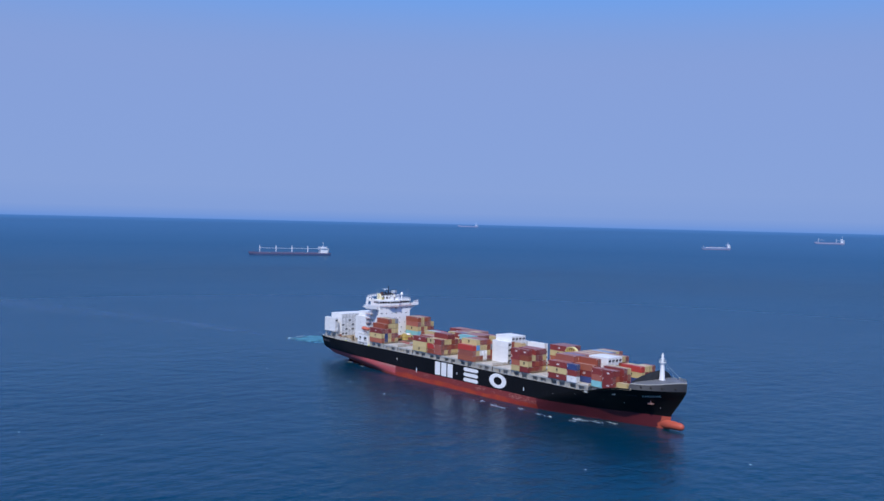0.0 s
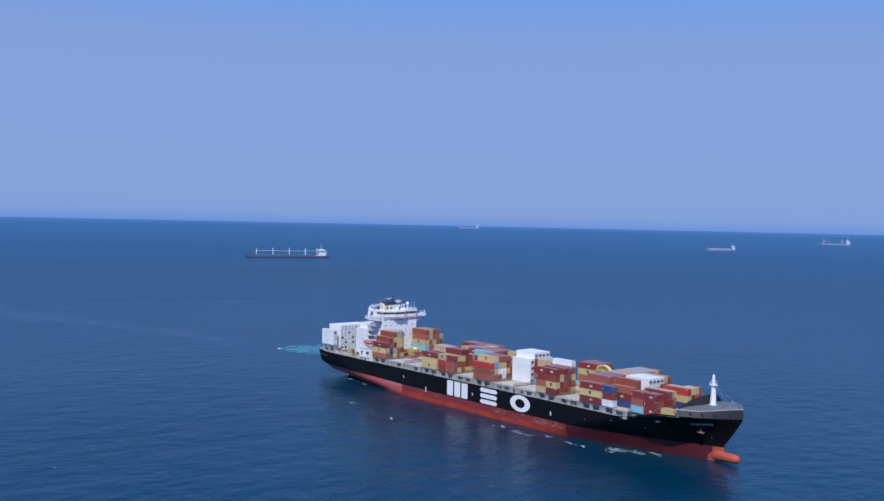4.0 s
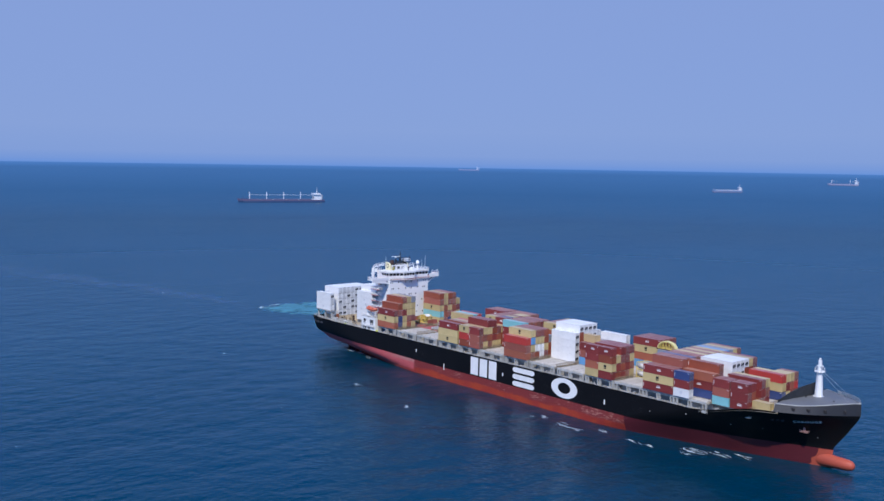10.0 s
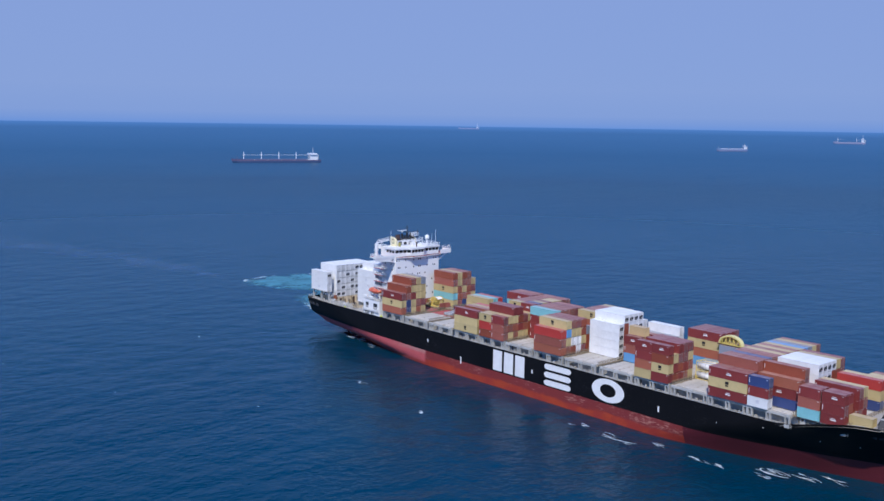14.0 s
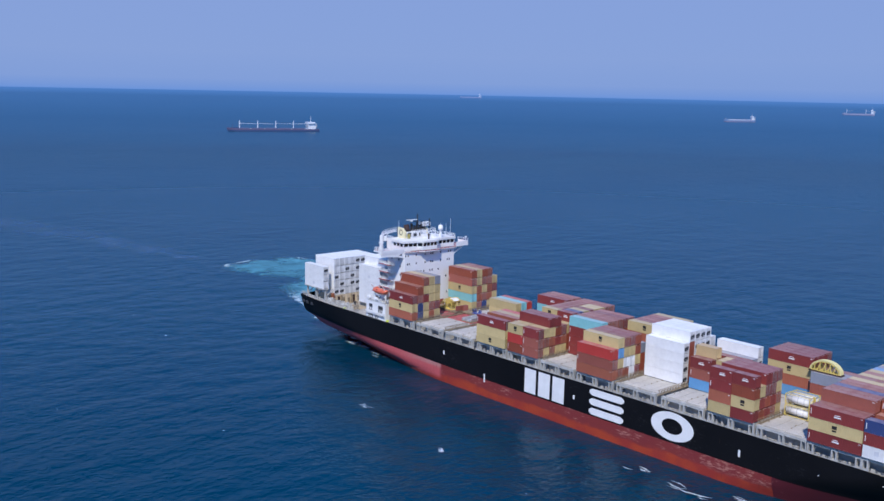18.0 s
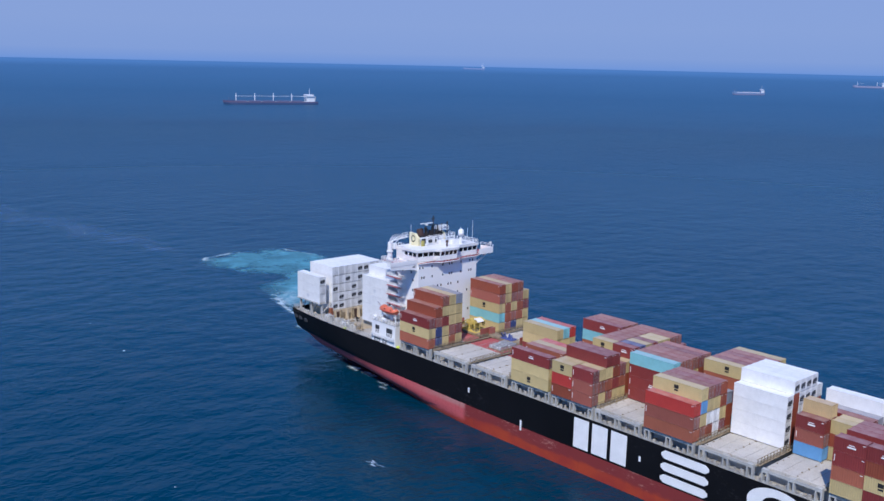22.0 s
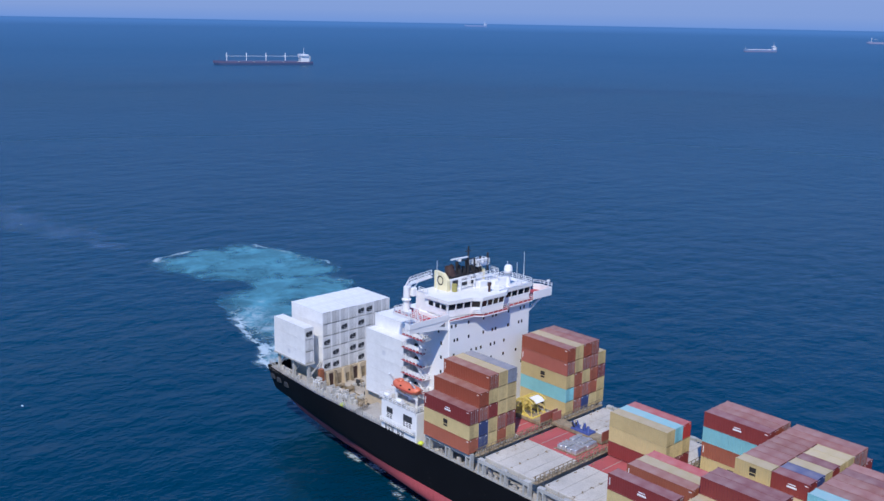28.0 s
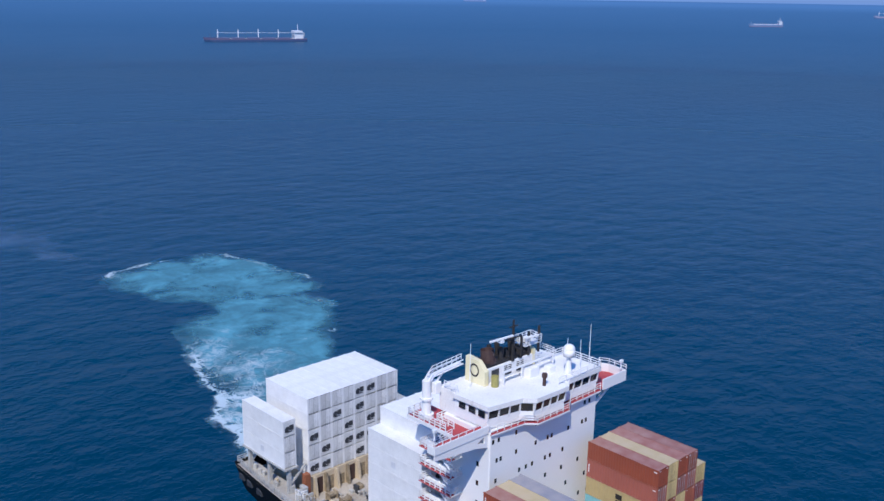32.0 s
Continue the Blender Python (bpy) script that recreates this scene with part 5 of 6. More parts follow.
    for x, y, rr, h in ((40.4, -2.6, 1.05, 1.5), (41.0, -0.6, 0.42, 1.5), (39.4, 0.4, 0.4, 1.7), (41.0, 0.6, 0.36, 1.1), (41.0, 1.9, 0.4, 1.2), (39.8, 2.8, 0.42, 1.6), (39.2, -1.0, 0.36, 1.4), (40.6, 3.4, 0.3, 0.9), (41.0, 4.2, 0.36, 1.1), (40.2, 4.8, 0.5, 1.4)):
        g = Geo().tube((X(x), y, 42.8), (X(x) - 0.25, y, 43.2 + h), rr, rr * 0.95, n=12, caps=False).tube((X(x), y, 42.8), (X(x), y, 43.2), rr * 1.12, n=12)
        part("exhaust_pipe", g, BROWNSTACK if rr > 1 else SOOT, casing, "sooty exhaust pipe")
    for y in (-2.4, 0.2, 2.8):
        part("casing_vent", Geo().box(X(41.62), X(41.75), y - 0.7, y + 0.7, 40.6, 42.0), DARK, casing, "dark louvred opening")
    # white portal frame and lattice mast before the funnel
    g = Geo()
    for y in (-2.4, 1.4, 5.0, 8.2):
        g.beam((X(43.3), y, 40.15), (X(43.3), y, 42.1), 0.2)
    g.beam((X(43.3), -2.8, 42.1), (X(43.3), 8.4, 42.1), 0.24, 0.28)
    frame_ob = part("portal_frame", g, WHITE, ship, "white portal frame before the funnel")
    part("portal_rail", Geo().rail([(X(43.3), -2.8, 42.2), (X(43.3), 8.4, 42.2), (X(40.6), 8.4, 42.2)], 0.9, 1.2, 0.04), WHITE, frame_ob)
    part("deck_box", Geo().soft_box(X(42.4), X(44.2), 2.2, 4.2, 40.15, 41.5, 0.1), WHITE, frame_ob)
    part("deck_box", Geo().soft_box(X(43.8), X(45.0), 5.6, 7.0, 40.15, 41.2, 0.1), WHITE, frame_ob)
    g = Geo().tube((X(41.6), 1.2, 42.4), (X(41.6), 1.2, 48.6), 0.3, 0.14, n=8).beam((X(41.6), -0.6, 45.8), (X(41.6), 3.0, 45.8), 0.16).beam((X(41.6), 0.3, 47.6), (X(41.6), 2.1, 47.6), 0.14).tube((X(41.2), 0.5, 42.4), (X(41.55), 1.1, 46.2), 0.09, n=5).tube((X(41.2), 1.9, 42.4), (X(41.55), 1.3, 46.2), 0.09, n=5).beam((X(41.6), 1.2, 44.6), (X(43.4), 1.2, 44.6), 0.2).beam((X(41.6), 1.2, 45.6), (X(42.0), -1.8, 46.2), 0.2)
    mast = part("radar_mast", g, SOOT, ship, "black radar mast with yards")
    for y in (3.0, 4.6, 6.8):
        part("yard_lamp", Geo().tube((X(41.6), y, 42.4), (X(41.6), y, 45.6 + 0.2 * (y - 2.8)), 0.2, n=6), SOOT, mast)
    for z, y, L in ((46.6, -1.8, 4.4), (45.4, 4.6, 2.6)):
        g = Geo().box(X(41.6), X(42.4), y - 0.3, y + 0.3, z - 0.6, z - 0.2).beam((X(42.0), y - L / 2, z), (X(42.3), y + L / 2, z), 0.3, 0.22)
        part("radar_scanner", g, WHITE, mast, "white radar scanner bar")
    part("mast_cage", Geo().rail([(X(39.6), 3.6, 44.0), (X(41.8), 3.6, 44.0), (X(41.8), 7.2, 44.0), (X(39.6), 7.2, 44.0), (X(39.6), 3.6, 44.0)], 1.1, 0.9, 0.05).box(X(39.6), X(41.8), 3.6, 7.2, 43.88, 44.0).box(X(40.2), X(41.0), 4.4, 5.6, 44.0, 44.8), WHITE, mast)
    # stores crane on the starboard side, its jib pointing inboard
    g = Geo().tube((X(39.2), -12.6, 35.7), (X(39.2), -12.6, 41.2), 0.72, 0.6, n=12).tube((X(39.2), -12.6, 35.7), (X(39.2), -12.6, 36.3), 1.1, n=12).tube((X(39.2), -12.6, 38.4), (X(39.2), -12.6, 38.7), 0.95, n=12)
    crane = part("stores_crane", g, WHITE, ship, "white stores crane with a railed jib")
    pts = [(X(39.2), -12.6, 40.9), (X(39.2), -11.6, 41.9), (X(39.5), -6.2, 42.5)]
    g = Geo()
    for a, b in zip(pts, pts[1:]):
        a, b = Vector(a), Vector(b)
        for dx in (-0.42, 0.42):
            for dz in (-0.3, 0.3):
                o = Vector((dx, 0, dz))
                g.beam(a + o, b + o, 0.13)
            k = max(1, round((b - a).length / 0.9))
            for i in range(k):
                p, q = a.lerp(b, i / k), a.lerp(b, (i + 1) / k)
                up = 0.3 if i % 2 else -0.3
                g.beam(p + Vector((dx, 0, up)), q + Vector((dx, 0, -up)), 0.08)
        g.beam(a - Vector((0, 0, 0.3)), b - Vector((0, 0, 0.3)), 0.8, 0.06)
    part("jib", g, WHITE, crane)
    part("jib_rail", Geo().rail([(p[0], p[1], p[2] + 0.3) for p in pts], 0.8, 0.9, 0.04, 2), WHITE, crane)
    part("strut", Geo().beam((X(39.3), -12.0, 39.6), (X(39.4), -9.4, 41.9), 0.2), WHITE, crane)
    part("winch_box", Geo().soft_box(X(38.8), X(40.2), -11.8, -10.6, 39.2, 40.8, 0.1), WHITE, crane)
    part("crane_platform", Geo().box(X(36.8), X(48.0), -13.9, -9.4, 35.4, 35.7), DECKRED, crane, "red platform deck")
    part("platform_edge", Geo().box(X(36.7), X(48.0), -14.0, -13.9, 35.2, 35.75).box(X(36.65), X(36.8), -13.95, -9.4, 35.2, 35.75), WHITE, crane)
    part("platform_rail", Geo().rail([(X(36.9), -9.6, 35.7), (X(36.9), -13.8, 35.7), (X(44.4), -13.8, 35.7)], 1.1, 1.1, 0.06), WHITE, crane)
    part("inner_rail", Geo().rail([(X(41.2), -9.6, 35.7), (X(41.2), -12.4, 35.7), (X(44.6), -12.4, 35.7)], 1.1, 1.1, 0.06), WHITE, crane)
    # outside stairs and landings on the starboard side
    for j in range(6):
        z = 31.2 - 2.72 * j
        g = Geo().box(X(36.1), X(42.6), -11.7, -9.4, z, z + 0.14)
        land = part("landing", g, WHITE, ship, "white stair landing with a red edge")
        part("floor_strip", Geo().box(X(36.1), X(42.6), -11.65, -10.9, z + 0.145, z + 0.16), DECKRED, land)
        part("edge", Geo().box(X(36.05), X(42.65), -11.76, -11.7, z + 0.06, z + 0.16), REDRAIL, land)
        part("rail", Geo().rail([(X(36.2), -9.6, z + 0.14), (X(36.2), -11.6, z + 0.14), (X(42.5), -11.6, z + 0.14), (X(42.5), -9.6, z + 0.14)], 1.05, 1.1, 0.06), WHITE, land)
        g = Geo()
        for yy in (-10.8, -9.9):
            g.beam((X(38.4), yy, z + 3.0), (X(42.4), yy, z + 0.1), 0.1, 0.28)
        for i in range(10):
            x, zz = 38.6 + i * 0.4, z + 2.8 - i * 0.29
            g.box(X(x - 0.12), X(x + 0.12), -10.8, -9.9, zz - 0.03, zz)
        part("stair", g, WHITE, land)
    # boat deck house on the starboard side
    g = Geo().soft_box(X(38.2), X(48.8), -19.2, -13.4, 12.8, 19.3, 0.15)
    house = part("boat_deck_house", g, WHITE, ship, "white boat deck house with openings")
    for x0, x1, z0, z1 in ((40.0, 41.8, 16.0, 18.2), (45.0, 47.6, 15.8, 18.2), (39.4, 42.4, 13.3, 14.6), (43.2, 45.4, 13.3, 14.6)):
        part("opening", Geo().box(X(x0), X(x1), -19.23, -19.1, z0, z1), DARK, house, "dark opening")
        part("rail", Geo().rail([(X(x0), -19.3, z0), (X(x1), -19.3, z0)], 1.0, 0.9, 0.05), WHITE, house)
    part("boat_deck", Geo().box(X(38.4), X(48.6), -19.05, -13.4, 19.3, 19.45), STEELGREY, house)
    part("boat_rail", Geo().rail([(X(38.1), -13.6, 19.45), (X(38.1), -19.5, 19.45), (X(48.9), -19.5, 19.45), (X(48.9), -13.6, 19.45)], 1.1, 1.3, 0.05), WHITE, house)
    for x in (40.6, 46.8):
        g = Geo().beam((X(x), -14.0, 19.4), (X(x), -17.2, 22.8), 0.35).beam((X(x), -17.2, 22.8), (X(x), -19.0, 25.2), 0.3).beam((X(x), -14.4, 19.4), (X(x), -14.4, 23.0), 0.3)
        part("davit", g, WHITE, house, "white boat davit")
    part("life_raft", Geo().tube((X(39.2), -18.9, 20.4), (X(40.6), -18.9, 20.4), 0.5, n=12), WHITE, house)
    part("life_raft", Geo().tube((X(43.2), -19.1, 20.4), (X(44.6), -19.1, 20.4), 0.5, n=12), WHITE, house)
    part("side_gallery", Geo().box(X(38.6), X(48.6), -19.75, -19.2, 14.8, 14.9), STEELGREY, house, "narrow grey side gallery")
    part("gallery_rail", Geo().rail([(X(38.6), -19.7, 14.9), (X(48.6), -19.7, 14.9), (X(48.9), -19.7, 14.9)], 1.05, 1.2, 0.05), WHITE, house)
    part("boat_cradle", Geo().beam((X(40.9), -17.4, 19.45), (X(40.9), -17.4, 21.9), 0.3).beam((X(46.9), -17.4, 19.45), (X(46.9), -17.4, 21.9), 0.3).beam((X(40.6), -17.4, 21.2), (X(47.2), -17.4, 21.2), 0.25), WHITE, house)
    for x, y, w, h in ((39.6, -16.0, 0.8, 1.2), (42.4, -15.2, 1.2, 1.6), (44.4, -18.3, 0.7, 0.9), (47.8, -15.6, 0.6, 1.5), (48.1, -18.0, 0.5, 1.0)):
        part("deck_locker", Geo().soft_box(X(x), X(x + w), y - 0.5, y + 0.5, 19.45, 19.45 + h, 0.06), STEELGREY if w < 1 else WHITE, house)
    # lower house behind the tower, after deck
    part("engine_casing", Geo().soft_box(X(22.5), X(38.4), -11.0, 12.0, 10.8, 15.15, 0.2), BUFF, ship)
    # the house stands amidships, a little forward of the crane and the boat deck
    for ob in set(ship.children) - before:
        kind = ob.name.split(".")[0]
        if kind == "stores_crane":
            ob.location.x -= 1.2
        elif kind not in ("boat_deck_house", "engine_casing"):
            ob.location += Vector((1.3, -1.6, 0))


build_tower()


AFTDECK = paint("after_deck", (0.40, 0.36, 0.30), 0.75, wear=0.25, rust=0.45, rust_rgb=(0.22, 0.13, 0.08), scale=0.3)


def build_stern():
    """After deck: buff coaming under the boxes, mooring gear, bulwark, tall supports at the quarter."""
    X = lambda x: x - MID
    part("aft_coaming", Geo().box(X(-4.0), X(9.2), -12.2, 7.6, 9.6, 14.45), BUFF, ship, "buff corrugated coaming with rust stains")
    for i in range(9):
        y = -11.4 + i * 2.3
        part("coaming_rib", Geo().prism([(X(9.2), 10.85), (X(10.2), 10.85), (X(9.7), 14.35), (X(9.2), 14.35)], "y", y - 0.22, y + 0.22), LASHING if i % 2 == 1 else BUFF, ship)
    for i in range(8):
        y = -10.9 + i * 2.3
        part("rust_stain_plate", Geo().box(X(9.2), X(9.23), y + 0.1, y + 1.3, 10.95, 13.9 - 0.5 * (i % 3)), LASHING if i % 3 else BROWNSTACK, ship, "rust-stained coaming plate")
    part("aft_deck", Geo().box(X(-5.5), X(27.5), -14.0, 14.0, 10.6, 10.9), AFTDECK, ship, "worn grey-buff after deck")
    for s in (-1, 1):
        for x in (-3.0, 3.0, 8.6):
            g = Geo().box(X(x) - 0.3, X(x) + 0.3, s * 16.0 - 0.3, s * 16.0 + 0.3, 12.7, 17.5).beam((X(x), s * 16.0, 14.0), (X(x), s * 12.6, 17.0), 0.3)
            part("support_post", g, STEELGREY, ship, "pale steel support")
        part("support_beam", Geo().box(X(-3.6), X(9.2), s * 15.86 - 1.3, s * 15.86 + 1.3, 17.2, 17.5), STEELGREY, ship)
        part("stern_rail", Geo().rail([(X(-5.6), s * 0.5, 13.3), (X(-5.6), s * (half_breadth(-5.6, 13.3) - 0.4), 13.3), (X(0), s * (half_breadth(0, 13.3) - 0.4), 13.3)], 1.1, 1.5, 0.05), STEELGREY, ship)
        for x in (-3.6, -0.4, 14.0, 19.0):
            yb = s * (half_breadth(x, 12.6) - 2.0)
            g = Geo().tube((X(x), yb, 12.7), (X(x), yb, 13.6), 0.35, n=10).tube((X(x) + 1.1, yb, 12.7), (X(x) + 1.1, yb, 13.6), 0.35, n=10)
            part("bitts", g, STEELGREY, ship)
        for x in (12.5, 17.5, 22.5):
            yb = s * 15.6
            g = Geo().tube((X(x) - 0.9, yb, 13.6), (X(x) + 0.9, yb, 13.6), 0.7, n=12).box(X(x) - 1.1, X(x) - 0.9, yb - 0.9, yb + 0.9, 12.7, 14.5).box(X(x) + 0.9, X(x) + 1.1, yb - 0.9, yb + 0.9, 12.7, 14.5).box(X(x) + 1.1, X(x) + 1.9, yb - 0.5, yb + 0.5, 12.7, 14.0)
            part("mooring_winch", g, STEELGREY, ship, "pale grey mooring winch")
        part("aft_side_rail", Geo().rail([(X(x), s * (half_breadth(x, 13.3) - 0.25), 13.35) for x in (1, 8, 16, 24, 32, 38)], 1.1, 1.6, 0.05), STEELGREY, ship)
        for x in (-4.4, -1.4, 2.2):
            p = half_breadth(x, 11.0)
            part("fairlead", Geo().soft_box(X(x) - 0.9, X(x) + 0.9, s * p - 0.25, s * p + 0.25, 10.4, 11.5, 0.2), DARK, ship)
    r = random.Random(3)
    for i in range(20):
        x, y = r.uniform(2.5, 26), -r.uniform(14.6, 17.0)
        g = Geo().soft_box(X(x), X(x + r.uniform(0.5, 1.6)), y, y + r.uniform(0.4, 1.2), 12.7, 12.7 + r.uniform(0.5, 1.8), 0.06)
        part("deck_locker", g, r.choice((STEELGREY, HATCH, BUFF, STEELGREY)), ship)
    # gear about the well of the after deck: winches, pipes, vents, lashing bins, thin frames
    for i in range(46):
        x, y = r.uniform(11.0, 26.5), r.uniform(-13.6, -4.0)
        h, kind = r.uniform(0.3, 1.4), i % 5
        if kind == 0:
            g = Geo().tube((X(x), y, 10.9), (X(x), y, 11.2 + h), 0.16, n=8).dome((X(x), y, 11.2 + h), 0.34, 0.3)
        elif kind == 1:
            g = Geo().tube((X(x), y, 11.1), (X(x + r.uniform(1, 4)), y + r.uniform(-0.4, 0.4), 11.1), 0.13, n=6)
        elif kind == 2:
            g = Geo().tube((X(x), y - 0.7, 11.7), (X(x), y + 0.7, 11.7), 0.5, n=10).box(X(x - 0.6), X(x + 0.6), y - 0.9, y - 0.7, 10.9, 12.2).box(X(x - 0.6), X(x + 0.6), y + 0.7, y + 0.9, 10.9, 12.2)
        else:
            g = Geo().soft_box(X(x), X(x + r.uniform(0.4, 1.5)), y, y + r.uniform(0.4, 1.2), 10.88, 10.9 + h, 0.05)
        part(("mushroom_vent", "deck_pipe", "small_winch", "gear_box", "gear_box")[kind], g, r.choice((STEELGREY, DECKGREY, LASHING, BUFF, DARK, DARK)), ship)
    for i in range(9):
        x, y = 11.0 + 1.9 * i, -r.uniform(14.4, 16.8)
        g = Geo().rail([(X(x), y, 12.7), (X(x + 1.5), y, 12.7), (X(x + 1.5), y + 1.2, 12.7)], r.uniform(1.0, 2.0), 0.75, 0.05)
        part("gear_rack", g, r.choice((STEELGREY, WHITE, LASHING)), ship)
    for x in (24.6, 49.6):
        part("safety_light", Geo().dome((X(x), -18.6, 13.4), 0.6, 0.8).tube((X(x), -18.6, 12.7), (X(x), -18.6, 13.4), 0.3, n=8), LIME, ship, "yellow-green float light")
    part("rust_locker", Geo().box(X(8.9), X(9.9), -13.6, -12.6, 10.9, 15.6), paint("locker_orange", (0.28, 0.10, 0.045), 0.6, rust=0.2), ship)


build_stern()


def build_loose():
    """Cargo that is no container, the lifeboat."""
    # lifeboat: closed orange hull
    g, n = Geo(), 14
    prof = ((-4.3, 0.2, 0.7), (-3.9, 0.9, 0.4), (-2.6, 1.35, 0.1), (0, 1.5, 0.0), (2.6, 1.4, 0.1), (3.9, 1.0, 0.4), (4.3, 0.25, 0.8))
    v, f = [], []
    for x, w, lift in prof:
        for i in range(n):
            a = 2 * math.pi * i / n
            z = math.sin(a) * (1.25 if math.sin(a) < 0 else 1.15)
            v.append((x, w * math.cos(a), 1.3 + lift * (1 if z < 0 else 0.1) + z * (1 - 0.25 * abs(x) / 4.3)))
    for j in range(len(prof) - 1):
        f += [(j * n + i, j * n + (i + 1) % n, (j + 1) * n + (i + 1) % n, (j + 1) * n + i) for i in range(n)]
    f += [tuple(range(n)), tuple(range((len(prof) - 1) * n, len(prof) * n))]
    boat = new("lifeboat", Geo().add(v, f).mesh("lifeboat", ORANGE, True))
    tagged(boat, "enclosed orange lifeboat hanging in white davits", "lifeboat")
    part("canopy", Geo().soft_box(-3.0, -1.5, -0.6, 0.6, 2.2, 2.7, 0.2), ORANGE, boat)
    part("rubbing_strake", Geo().box(-3.6, 3.6, -1.53, -1.45, 1.2, 1.34).box(-3.6, 3.6, 1.45, 1.53, 1.2, 1.34), REDRAIL, boat)
    for x in (-0.7, 2.3):
        part("port_light", Geo().box(x - 0.25, x + 0.25, -1.36, -1.2, 1.75, 2.0), GLASS, boat)
    for o in [boat] + list(boat.children):
        o.data.transform(Matrix.Diagonal((0.88, 0.9, 0.9, 1)))
    aboard(boat, 44.0, -17.4, 21.7)
    # yellow lattice frame between the stacks by the tower, on a flat rack
    rack = new("flat_rack", Geo().box(-6.1, 6.1, -1.22, 1.22, 0, 0.6).mesh("flat_rack", LASHING))
    tagged(rack, "brown flat rack carrying cargo on the hatch", "flat rack")
    for s in (-1, 1):
        part("end_frame", Geo().box(s * 6.0 - 0.1, s * 6.0 + 0.1, -1.2, 1.2, 0.6, 2.4), BOX_MAT["P"], rack)
    second = copy_thing(rack, Matrix())
    aboard(rack, 57.6, column_y(8), BASE)
    aboard(second, 57.6, column_y(9) + 0.05, BASE)
    base = new("lattice_frame", Geo().box(-3.2, 3.2, -2.2, -1.9, 0, 0.25).box(-3.2, 3.2, 1.9, 2.2, 0, 0.25).box(-3.2, -2.9, -1.9, 1.9, 0, 0.25).box(2.9, 3.2, -1.9, 1.9, 0, 0.25).mesh("lattice_frame", YELLOW))
    tagged(base, "yellow steel lattice frame on a flat rack", "steel frame")
    r = random.Random(5)
    for y in (-1.9, 0.0, 1.9):
        arc = [(-3.1 + 6.0 * k / 9, 0.5 + 3.1 * math.sin(math.pi * (0.08 + 0.62 * k / 9))) for k in range(10)]
        g = Geo()
        for (xa, za), (xb, zb) in zip(arc, arc[1:]):
            g.beam((xa, y, za), (xb, y, zb), 0.22)
        part("arch", g, YELLOW, base)
        for k in range(1, 10):
            part("spoke", Geo().beam((2.4 - 0.5 * k, y, 0.25), (arc[k][0], y, arc[k][1]), 0.16), YELLOW, base)
        for k in (2, 5, 8):
            part("web", Geo().beam((arc[k][0], y, arc[k][1]), (arc[k][0] + 0.5, y, 0.25), 0.15), YELLOW, base)
    for k in (0, 3, 6, 9):
        part("cross_bar", Geo().beam((arc[k][0], -1.9, arc[k][1]), (arc[k][0], 1.9, arc[k][1]), 0.2), YELLOW, base)
    part("cover", Geo().prism([(1.3, 3.55), (2.4, 3.4), (3.1, 2.9), (3.2, 3.0), (2.5, 3.55), (1.3, 3.7)], "y", -1.2, 1.2), WHITE, base, "white sheet over one end")
    aboard(base, 58.1, column_y(8) + 1.2, BASE + 0.6)
    # tank containers, two high
    for k in range(2):
        vessel = Geo().tube((-2.7, 0, 1.3), (2.7, 0, 1.3), 1.08, n=20).tube((-2.95, 0, 1.3), (-2.7, 0, 1.3), 0.8, 1.08, n=20).tube((2.7, 0, 1.3), (2.95, 0, 1.3), 1.08, 0.8, n=20)
        tank = new("tank_container", vessel.mesh("tank_vessel", WHITE, True))
        tagged(tank, "white tank container in a yellow frame", "tank container", "tank containers")
        bars = []
        for x in (-3.03, 3.03):
            bars += [((x, y, 0), (x, y, 2.55), 0.16) for y in (-1.15, 1.15)]
            bars += [((x, -1.15, z), (x, 1.15, z), 0.14) for z in (0.08, 2.5)]
            bars.append(((x, -1.15, 0.1), (x, 1.15, 2.5), 0.1))
        bars += [((-3.03, y, z), (3.03, y, z), 0.12) for y in (-1.15, 1.15) for z in (0.08, 2.5)]
        for a, b, w in bars:
            part("frame_bar", Geo().beam(a, b, w), YELLOW, tank, "yellow frame bar")
        for x in (-1.6, 0.0, 1.6):
            part("hoop", Geo().tube((x - 0.05, 0, 1.3), (x + 0.05, 0, 1.3), 1.11, n=20, caps=False), STEELGREY, tank)
        part("catwalk", Geo().box(-2.6, 2.6, -0.3, 0.3, 2.42, 2.5), STEELGREY, tank)
        aboard(tank, 192.5, column_y(5), BASE + k * 2.8)
        if k == 1:
            extra = copy_thing(tank, Matrix())
            aboard(extra, 192.7, column_y(6), BASE + 2.8)
            low = copy_thing(tank, Matrix())
            aboard(low, 192.7, column_y(6), BASE)
    # yellow half-wheel on a flat stack: a broad pale rim, a flat chord, slanting struts between
    n, R = 14, 3.9
    at = lambda a, f: (R * f * math.cos(a), 0.15 + 2.7 * f * math.sin(a))
    g = Geo()
    for i in range(n):
        (xa, za), (xb, zb) = at(math.pi * i / n, 1.0), at(math.pi * (i + 1) / n, 1.0)
        g.beam((xa, 0, za), (xb, 0, zb), 1.5, 0.34)
    wheel = new("half_wheel", g.mesh("half_wheel", paint("rim_cream", (0.70, 0.62, 0.27), 0.5, wear=0.1, rust=0.05)))
    tagged(wheel, "yellow steel half-wheel standing on containers", "steel frame")
